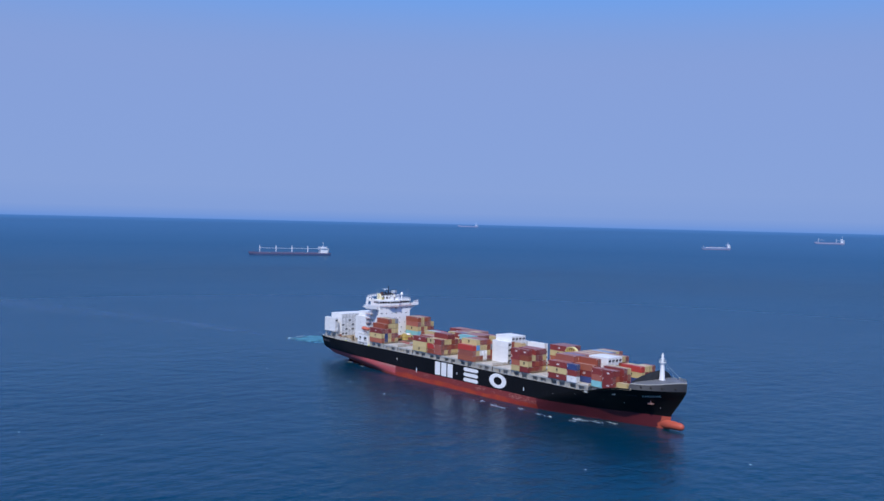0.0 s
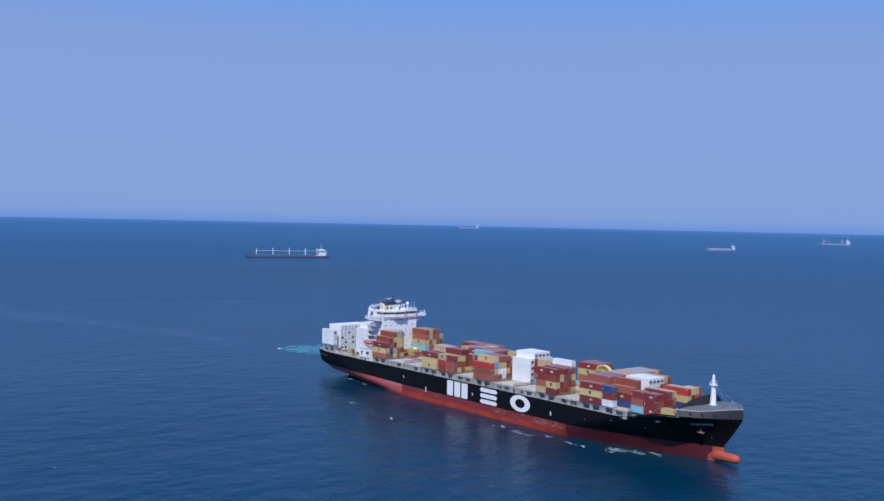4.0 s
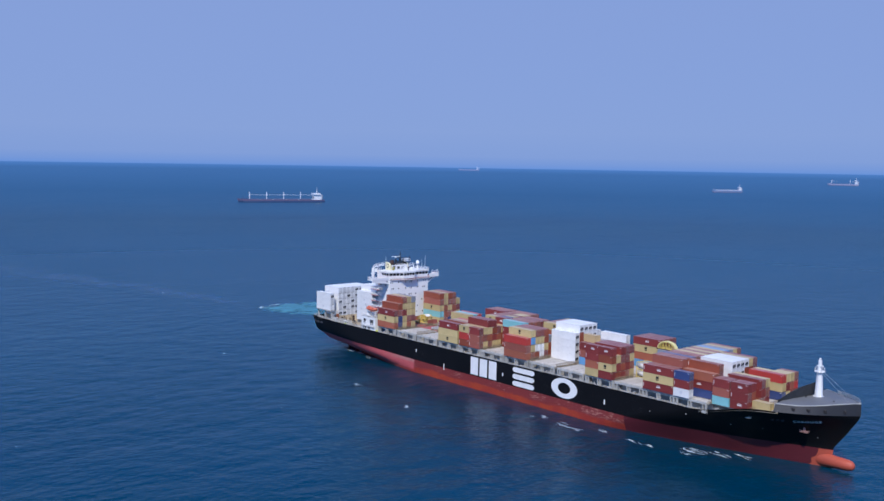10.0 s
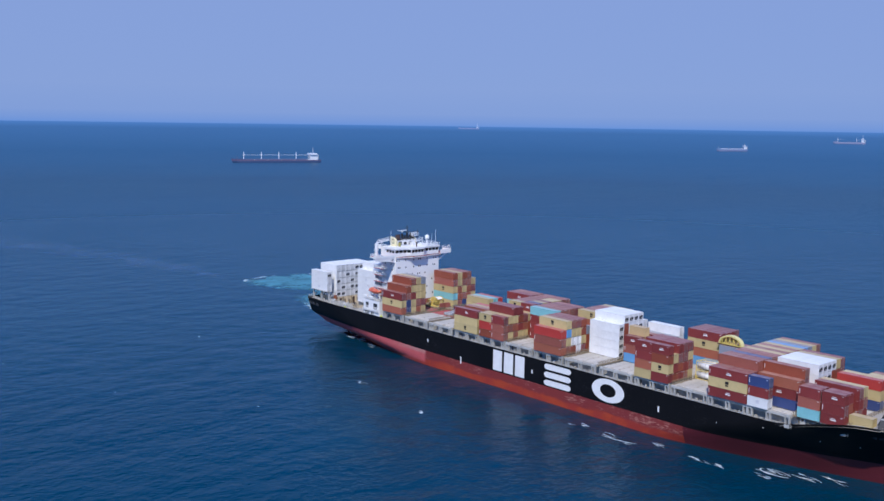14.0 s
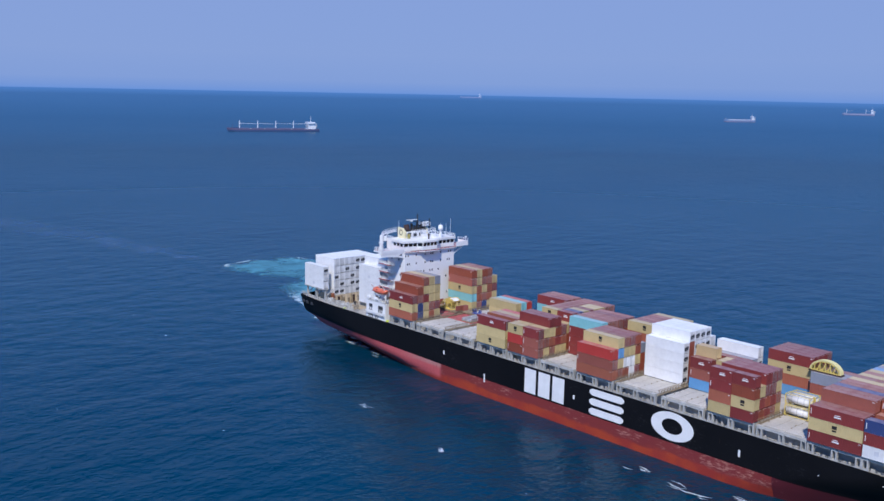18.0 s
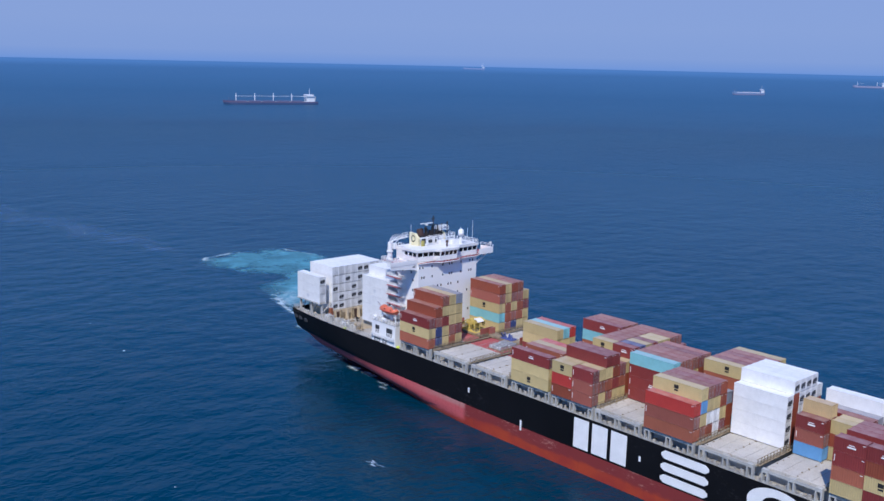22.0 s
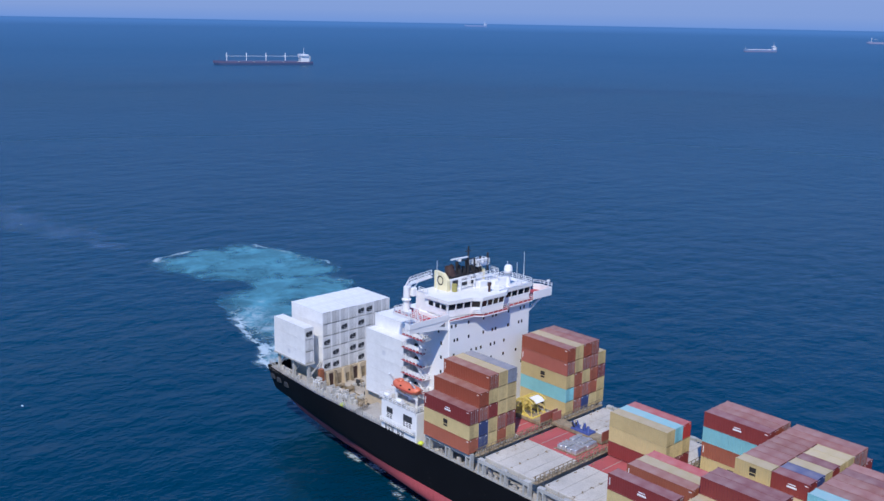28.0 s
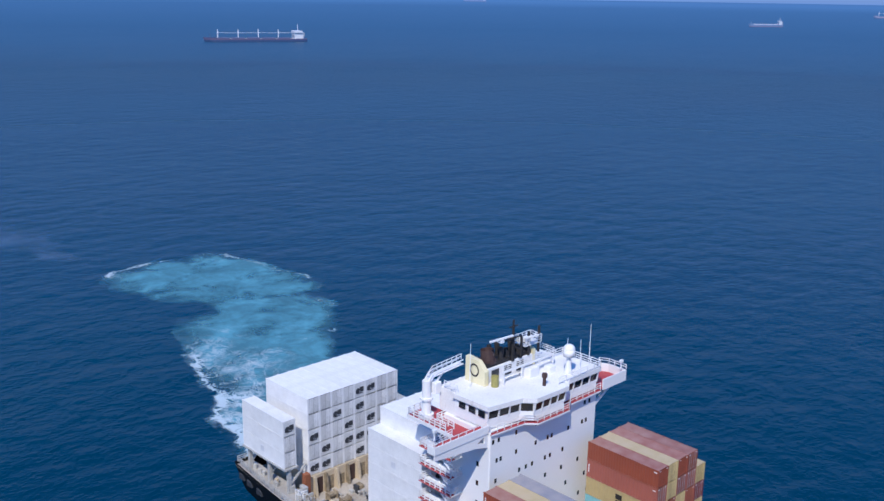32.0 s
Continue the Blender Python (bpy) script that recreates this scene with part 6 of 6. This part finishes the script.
    for side in (-0.62, 0.62):
        g = Geo()
        for i in range(n):
            (xa, za), (xb, zb) = at(math.pi * i / n, 0.9), at(math.pi * (i + 1) / n, 0.9)
            g.beam((xa, side, za), (xb, side, zb), 0.2)
        part("inner_rim", g.beam((-R, side, 0.15), (R, side, 0.15), 0.22), YELLOW, wheel)
        for i in range(8):
            x = -2.8 + 0.7 * i
            top = at(math.acos(max(-1.0, min(1.0, (x + (0.7 if i % 2 else -0.2)) / R))), 0.92)
            part("strut", Geo().beam((x, side, 0.15), (top[0], side, top[1]), 0.2), YELLOW, wheel)
    part("foot_beam", Geo().box(-4.2, 4.2, -1.0, 1.0, -0.25, 0.02), BROWNSTACK, wheel)
    aboard(wheel, 192.2, column_y(10) + 0.6, BASE + 3 * TIER + 0.25, 0)
    # loose machinery on the hatches by the tower
    mach = new("machine_parts", Geo().soft_box(-2.2, 2.2, -1.1, 1.1, 0, 0.35, 0.05).mesh("machine_parts", BLUEMACH))
    tagged(mach, "heap of blue machine parts on the hatch", "machinery")
    r = random.Random(11)
    for i in range(12):
        x, y = r.uniform(-1.9, 1.9), r.uniform(-0.9, 0.9)
        g = Geo().tube((x, y, 0.3), (x + r.uniform(-0.6, 0.6), y + r.uniform(-0.5, 0.5), 0.3 + r.uniform(0.6, 1.6)), r.uniform(0.1, 0.32), n=7)
        part("pipe_piece", g, r.choice((BLUEMACH, DARK, STEELGREY, BLUEMACH)), mach)
    third = copy_thing(rack, Matrix())
    aboard(third, 70.6, column_y(9), BASE)
    aboard(mach, 71.2, column_y(9), BASE + 0.6)
    # crates of bright metal wrapped in film, two side by side on a low rack
    for k, y in enumerate((-3.4, 0.0)):
        steel = new("steel_crate", Geo().box(-2.3, 2.3, -1.6, 1.6, 0, 0.25).mesh("steel_crate", LASHING))
        tagged(steel, "bundle of wrapped grey steel profiles on the red hatch", "steel bundle", "steel bundles")
        for i in range(4):
            x = -2.2 + i * 1.12
            part("steel_profile", Geo().soft_box(x, x + 1.0, -1.55, 1.55, 0.25, 0.95 + 0.18 * ((i + k) % 2), 0.12), FOIL, steel, "wrapped metal bundle")
        for y1 in (-1.0, 0.0, 1.0):
            part("strap", Geo().box(-2.25, 2.25, y1 - 0.05, y1 + 0.05, 1.15, 1.19), STEELGREY, steel)
        aboard(steel, 74.2, y, BASE - 0.15, 3)


build_loose()


# ---- other ships, far off ----
def far_hull(length, beam, depth, draught_band, top_mat, low_mat, root):
    """A simple ship's hull, bow at +x, its base at the water."""
    xs = [-0.5, -0.47, -0.4, -0.2, 0.1, 0.3, 0.4, 0.45, 0.48, 0.5]
    hb = [0.72, 0.85, 0.97, 1, 1, 0.97, 0.8, 0.55, 0.28, 0.02]

    def strip(z0, z1):
        g = Geo()
        for s in (-1, 1):
            v = []
            for x, h in zip(xs, hb):
                for z in (z0, z1):
                    sheer = (2.4 * max(0, (x - 0.38) / 0.12) if z > draught_band else 0)
                    v.append((x * length + (3.0 * z / depth if x > 0.44 else 0), s * h * beam / 2, z + sheer))
            g.add(v, [(2 * i, 2 * i + 2, 2 * i + 3, 2 * i + 1) for i in range(len(xs) - 1)])
        return g

    part("bottom", strip(-2, draught_band), low_mat, root)
    top = strip(draught_band, depth)
    v = [(-0.5 * length, s * 0.36 * beam, z) for s in (-1, 1) for z in (-2, depth)]
    top.add(v, [(0, 1, 3, 2)])
    part("topside", top, top_mat, root)
    v = []
    for x, h in zip(xs, hb):
        v += [(x * length, -h * beam / 2, depth - 0.4), (x * length, h * beam / 2, depth - 0.4)]
    part("deck", Geo().add(v, [(2 * i, 2 * i + 2, 2 * i + 3, 2 * i + 1) for i in range(len(xs) - 1)]), HATCHRED if low_mat is FARRED else DECKGREY, root)


# far hull colours, most of them paled and blued to paint distance haze in
FARRED = paint("far_hull_red", (0.19, 0.11, 0.13), 0.6, wear=0.15)
FARDARK = paint("far_hull_dark", (0.085, 0.085, 0.125), 0.5, wear=0.15)
FARBROWN = paint("far_hull_brown", (0.085, 0.07, 0.12), 0.6, wear=0.15)
FARNAVY = paint("far_hull_navy", (0.022, 0.028, 0.075), 0.5, wear=0.15)
FARMAROON = paint("far_hull_maroon", (0.10, 0.05, 0.085), 0.6, wear=0.15)
FARHAZED = paint("far_hull_hazed", (0.34, 0.29, 0.34), 0.6, wear=0.12)
FARBLUE = paint("far_hull_blue", (0.15, 0.20, 0.31), 0.5, wear=0.15)


def far_ship(stern, bow, label, hull_mats, house_h, cranes=0, depth=9.0, light_deck=False):
    stern, bow = Vector(stern), Vector(bow)
    d = bow - stern
    L = d.length
    mid = (stern + bow) / 2
    z = sea_height(math.hypot(mid.x - SEA_X, mid.y - SEA_Y))
    root = tagged(new("cargo_ship"), label, "ship")
    root.matrix_basis = pose(mid.x, mid.y, z, 0, 0, math.degrees(math.atan2(d.y, d.x)))
    B = L * 0.155
    far_hull(L, B, depth, depth * (0.62 if cranes == 4 else 0.35), *hull_mats, root)
    x0, x1 = -0.46 * L, -0.37 * L
    house = part("deckhouse", Geo().soft_box(x0, x1, -B * 0.42, B * 0.42, depth - 0.5, depth + house_h * 0.75, 0.3), WHITE, root, "white deckhouse")
    part("wheelhouse", Geo().soft_box(x0 + 2, x1 + 0.6, -B * 0.5, B * 0.5, depth + house_h * 0.75, depth + house_h, 0.3), WHITE, house)
    for k in range(3):
        part("window_band", Geo().box(x1 + 0.02, x1 + 0.2, -B * 0.36, B * 0.36, depth + 2.2 + k * house_h * 0.2, depth + 3.2 + k * house_h * 0.2), GLASS, house)
    part("funnel", Geo().soft_box(x0 - 4.5, x0 - 1, -2.0, 2.0, depth, depth + house_h * 0.75, 0.3), STEELGREY, house)
    part("mast", Geo().tube(((x0 + x1) / 2, 0, depth + house_h), ((x0 + x1) / 2, 0, depth + house_h * 1.9), 0.6, 0.3, n=6), WHITE, house)
    for i in range(cranes):
        x = -0.22 * L + i * 0.595 * L / max(1, cranes - 1)
        crane = part("deck_crane", Geo().tube((x, 0, depth - 1), (x, 0, depth + 16.5), 1.05, 0.8, n=10), WHITE, root, "white deck crane")
        part("cab", Geo().soft_box(x - 1.3, x + 1.3, -1.3, 1.3, depth + 8.5, depth + 11.5, 0.3), WHITE, crane)
        part("jib", Geo().beam((x - 1.0, 0, depth + 10.4), (x - 0.185 * L, 0, depth + 10.0), 0.5, 0.55), WHITE, crane)
    for i in range(5):
        x = -0.33 * L + i * 0.15 * L
        part("hatch_cover", Geo().soft_box(x, x + 0.12 * L, -B * 0.34, B * 0.34, depth - 0.4, depth + 1.6, 0.2), WHITE if light_deck else FARBROWN, root)
    part("forecastle", Geo().prism([(0.40 * L, -B * 0.3), (0.47 * L, -B * 0.16), (0.47 * L, B * 0.16), (0.40 * L, B * 0.3)], "z", depth - 0.5, depth + 2.4), hull_mats[1] if cranes == 4 else hull_mats[0], root)
    part("foremast", Geo().tube((0.45 * L, 0, depth + 2), (0.45 * L, 0, depth + 9), 0.5, 0.3, n=6), WHITE if light_deck else FARDARK, root)
    return root


far_ship((-1403, 857), (-1460, 678), "dark navy and maroon bulk carrier with four white cranes, at anchor", (FARMAROON, FARNAVY), 14, cranes=4, depth=5.8)
far_ship((-1475, 2548), (-1533, 2464), "small blue coaster with a pale deck, far away", (FARBLUE, FARRED), 12, depth=6.5, light_deck=True)
far_ship((-3076, 2754), (-3146, 2684), "tanker near the skyline, its hull paled as painted haze", (FARHAZED, FARRED), 12, depth=5)
far_ship((-1465, 3300), (-1562, 3245), "cargo ship with a white house, far away, hull paled as painted haze", (FARHAZED, FARRED), 15, cranes=2, depth=5.5)


# ---- foam ----
def strip_sheet(name, pts, mat, z, label):
    """A ribbon of broken water along points of (x, y, half width); uv 1 in its middle."""
    v, u, f = [], [], []
    for i, (x, y, w) in enumerate(pts):
        a, b = pts[max(0, i - 1)], pts[min(len(pts) - 1, i + 1)]
        d = Vector((b[0] - a[0], b[1] - a[1], 0)).normalized()
        nrm = Vector((-d.y, d.x, 0))
        for k in (-1, -0.5, 0, 0.5, 1):
            v.append(Vector((x, y, 0)) + nrm * w * k)
            u.append(min(1.0, 1.5 * (1 - abs(k))))
    for i in range(len(pts) - 1):
        f += [(i * 5 + k, i * 5 + k + 1, i * 5 + k + 6, i * 5 + k + 5) for k in range(4)]
    me = bpy.data.meshes.new(name)
    me.from_pydata([tuple(p) for p in v], [], f)
    uv = me.uv_layers.new(name="UVMap")
    for loop in me.loops:
        uv.data[loop.index].uv = (u[loop.vertex_index], 0.05)
    me.materials.append(mat)
    ob = new(name, me)
    ob.location = (0, 0, z)
    return tagged(ob, label, "foam", kind="stuff")


def polygon_depth(outline, x, y):
    """How far inside an outline a point lies; negative outside."""
    best, inside = 1e9, False
    for (ax, ay), (bx, by) in zip(outline, outline[1:] + outline[:1]):
        dx, dy = bx - ax, by - ay
        f = min(1.0, max(0.0, ((x - ax) * dx + (y - ay) * dy) / (dx * dx + dy * dy)))
        best = min(best, math.hypot(x - ax - f * dx, y - ay - f * dy))
        if (ay > y) != (by > y) and x < ax + (y - ay) * dx / dy:
            inside = not inside
    return best if inside else -best


def wash_sheet(name, outlines, step, white, mat, z, label, soft=lambda x, y: 11.0):
    """A fine grid over the outlines; uv x: depth from the rim, full at soft(x, y) metres, uv y: how white."""
    xs = [p[0] for o in outlines for p in o]
    ys = [p[1] for o in outlines for p in o]
    nx, ny = int((max(xs) - min(xs)) / step) + 2, int((max(ys) - min(ys)) / step) + 2
    keep, verts, uvs, faces = {}, [], [], []
    for i in range(nx):
        for j in range(ny):
            x, y = min(xs) - step / 2 + i * step, min(ys) - step / 2 + j * step
            d = max(polygon_depth(o, x, y) for o in outlines)
            d += step * (2.6 * noise.noise(Vector((x * 0.09 / step, y * 0.09 / step, 3))) + 1.4 * noise.noise(Vector((x * 0.3 / step, y * 0.3 / step, 7))))
            if d > -2 * step:
                keep[i, j] = len(verts)
                verts.append((x, y, 0))
                uvs.append((min(1.0, max(0.0, (d + 1.0) / soft(x, y))), white(x, y, d)))
    for i, j in keep:
        q = [keep.get(k) for k in ((i, j), (i + 1, j), (i + 1, j + 1), (i, j + 1))]
        if None not in q:
            faces.append(tuple(q))
    me = bpy.data.meshes.new(name)
    me.from_pydata(verts, [], faces)
    uv = me.uv_layers.new(name="UVMap")
    for loop in me.loops:
        uv.data[loop.index].uv = uvs[loop.vertex_index]
    me.materials.append(mat)
    ob = new(name, me)
    ob.location.z = z
    return tagged(ob, label, "foam", kind="stuff")


# churned water behind the stern; it stays where the screw threw it while the ship draws away
strip_sheet("wake_trail", [(-116, 10, 3), (-150, 2, 14), (-190, -6, 22), (-240, -18, 27), (-300, -39, 31), (-360, -58, 34), (-440, -78, 38), (-560, -122, 42), (-720, -185, 46), (-900, -245, 50)], TRAIL, 0.05, "faint pale wake trail curving away over the sea")
FAR_LOBE = [(-103, 12), (-105, 24), (-107, 37), (-108, 46), (-102, 55), (-91, 58), (-78, 61), (-62, 65), (-49, 66), (-42, 59), (-42, 43), (-50, 25), (-62, 16), (-78, 8), (-92, 7)]
NEAR_LOBE = [(-56, 26), (-48, 19), (-34, 8), (-22, 3), (-10, 1), (-2, -2), (9, -2), (17, -5), (24, -9), (36, -9), (52, -14), (68, -17), (68, 13), (47, 18), (30, 26), (14, 34), (-2, 41), (-18, 49), (-29, 56), (-46, 59)]


def wash_far(x, y):
    """1 along the outer, sharp arc of the wash, 0 along its inner side, which melts into the sea."""
    return max(smooth_step(38, 52, y), smooth_step(-92, -104, x), smooth_step(-30, 0, x))


def wash_white(x, y, d):
    rim = math.exp(-((d - 1.0) / 0.9) ** 2) * wash_far(x, y)
    tail = smooth_step(-50, 5, x) * smooth_step(40, 8, y)
    head = smooth_step(-80, -104, x) * smooth_step(40, 14, y) * 0.3
    crest = 0.14 * math.exp(-(max(0.0, d) / 6.0) ** 2) * wash_far(x, y) * smooth_step(-20, -50, x)
    return min(1.0, 0.16 + 0.36 * rim + 0.46 * tail + head + crest)


wash_sheet("propeller_wash", [FAR_LOBE, NEAR_LOBE], 1.0, wash_white, FOAM_WASH, 0.08, "turquoise aerated wash veined with white foam off the stern", lambda x, y: 14.0 - 7.0 * wash_far(x, y))

# splashes along the hull, riding with the ship
def crest_lines(a, b, ring, r):
    """Thin broken lines of foam where small waves break: wavering ribbons, widest in the middle."""
    v, u, f = [], [], []

    def ribbon(pts, wide):
        n, base = len(pts), len(v)
        for i, p in enumerate(pts):
            d = (pts[min(n - 1, i + 1)] - pts[max(0, i - 1)]).normalized()
            w = wide * (0.15 + math.sin(math.pi * i / (n - 1))) * r.uniform(0.5, 1.3)
            for k in (-1, 0, 1):
                v.append((p.x - d.y * w * k, p.y + d.x * w * k, 0.002 * base))
                u.append(1.0 - 0.8 * abs(k))
        for i in range(n - 1):
            f.extend((base + 3 * i + k, base + 3 * i + k + 1, base + 3 * i + k + 4, base + 3 * i + k + 3) for k in (0, 1))

    for j in range(5 if ring else 3 + int(a / 2)):
        L, bend, x0, y0 = a * r.uniform(0.35, 0.9), r.uniform(-0.25, 0.25), r.uniform(-0.6, 0.6) * a, r.uniform(-0.8, 0.8) * b
        tilt = r.uniform(-0.35, 0.25)
        pts = []
        for i in range(10):
            s = i / 9 - 0.5
            pts.append(Vector((x0 + s * L, y0 + tilt * s * L + bend * L * (s * s * 4 - 1) + r.uniform(-0.12, 0.12))))
        ribbon(pts, r.uniform(0.08, 0.24))
    if ring:
        for start, stop, wide in ((2.6, 6.0, 0.26), (0.2, 2.4, 0.14)):
            qs = [start + (stop - start) * i / 11 for i in range(12)]
            ribbon([Vector((0.62 * a * math.cos(q), 0.5 * b * math.sin(q) + r.uniform(-0.12, 0.12))) for q in qs], wide)
    me = bpy.data.meshes.new("hull_splash")
    me.from_pydata(v, [], f)
    uv = me.uv_layers.new(name="UVMap")
    for loop in me.loops:
        uv.data[loop.index].uv = (u[loop.vertex_index], 0.5)
    me.materials.append(FOAM_WHITE)
    return tagged(new("hull_splash", me), "thin broken white foam lines beside the hull", "foam", kind="stuff")


RIDING = []
for k, (x, y, a, b) in enumerate(((224, -20.0, 7, 3.4), (230, -16.5, 6, 1.8), (209, -26.3, 4, 2.0), (222, -23.5, 4, 1.6), (236, -12.5, 5, 1.4), (203, -27.4, 5, 2.4), (192, -26, 5, 2.2), (180, -31, 7, 3.2), (164, -30, 4, 2.4), (124, -59, 3, 1.6), (84, -53.5, 3, 1.4),
                                  (23, -14.4, 3.4, 1.7), (30.5, -14.4, 3.6, 1.3), (40, -16.2, 3, 0.9), (42.5, -18.6, 2, 0.8), (46, -16.6, 1.6, 0.5))):
    r = random.Random(60 + k)
    if k > 10:
        pts = [(a * math.cos(q) * r.uniform(0.7, 1.15), b * math.sin(q) * r.uniform(0.7, 1.15)) for q in [2 * math.pi * i / 12 for i in range(12)]]
        ob = wash_sheet("hull_splash", [pts], 0.5, lambda x, y, d: min(1.0, 0.72 + 0.25 * d), FOAM_LACE, 0, "small lacy white splash beside the hull")
    else:
        ob = crest_lines(a, b, k == 0, r)
    RIDING.append((ob, x, y, 0.1 + 0.006 * k))

# lone whitecaps
r = random.Random(9)
verts, faces, caps_u = [], [], []
for k in range(26):
    x, y, s = r.uniform(-250, 330), r.uniform(-260, 40), r.uniform(0.12, 0.36)
    if abs(y) < 30 and -20 < x < 300:
        continue
    b, n = len(verts), 8
    verts.append((x, y, 0)), caps_u.append(1.0)
    for i in range(n):
        q = 2 * math.pi * i / n
        verts.append((x + s * 1.8 * math.cos(q) * r.uniform(0.5, 1.2), y + s * 0.7 * math.sin(q) * r.uniform(0.5, 1.2), 0)), caps_u.append(0.2)
    faces += [(b, b + 1 + i, b + 1 + (i + 1) % n) for i in range(n)]
me = bpy.data.meshes.new("whitecaps")
me.from_pydata(verts, [], faces)
uv = me.uv_layers.new(name="UVMap")
for loop in me.loops:
    uv.data[loop.index].uv = (caps_u[loop.vertex_index], 0.5)
me.materials.append(FOAM_WHITE)
caps = tagged(new("whitecaps", me), "scattered small whitecaps on the open sea", "foam", kind="stuff")
caps.location.z = 0.07


# ---- what moves ----
def motions():
    times = [4.0 * k for k in range(9)]
    poses = [(t, ship_pose(t)) for t in times]
    walk(ship, poses)
    for ob, local in ABOARD:
        walk(ob, [(t, m @ local) for t, m in poses])
    for ob, x, y, z in RIDING:
        rows = []
        for t, m in poses:
            p = m @ Vector((x - MID, y, 0))
            rows.append((t, pose(p.x, p.y, z, 0, 0, math.degrees(ship_heading(t)))))
        walk(ob, rows)


motions()
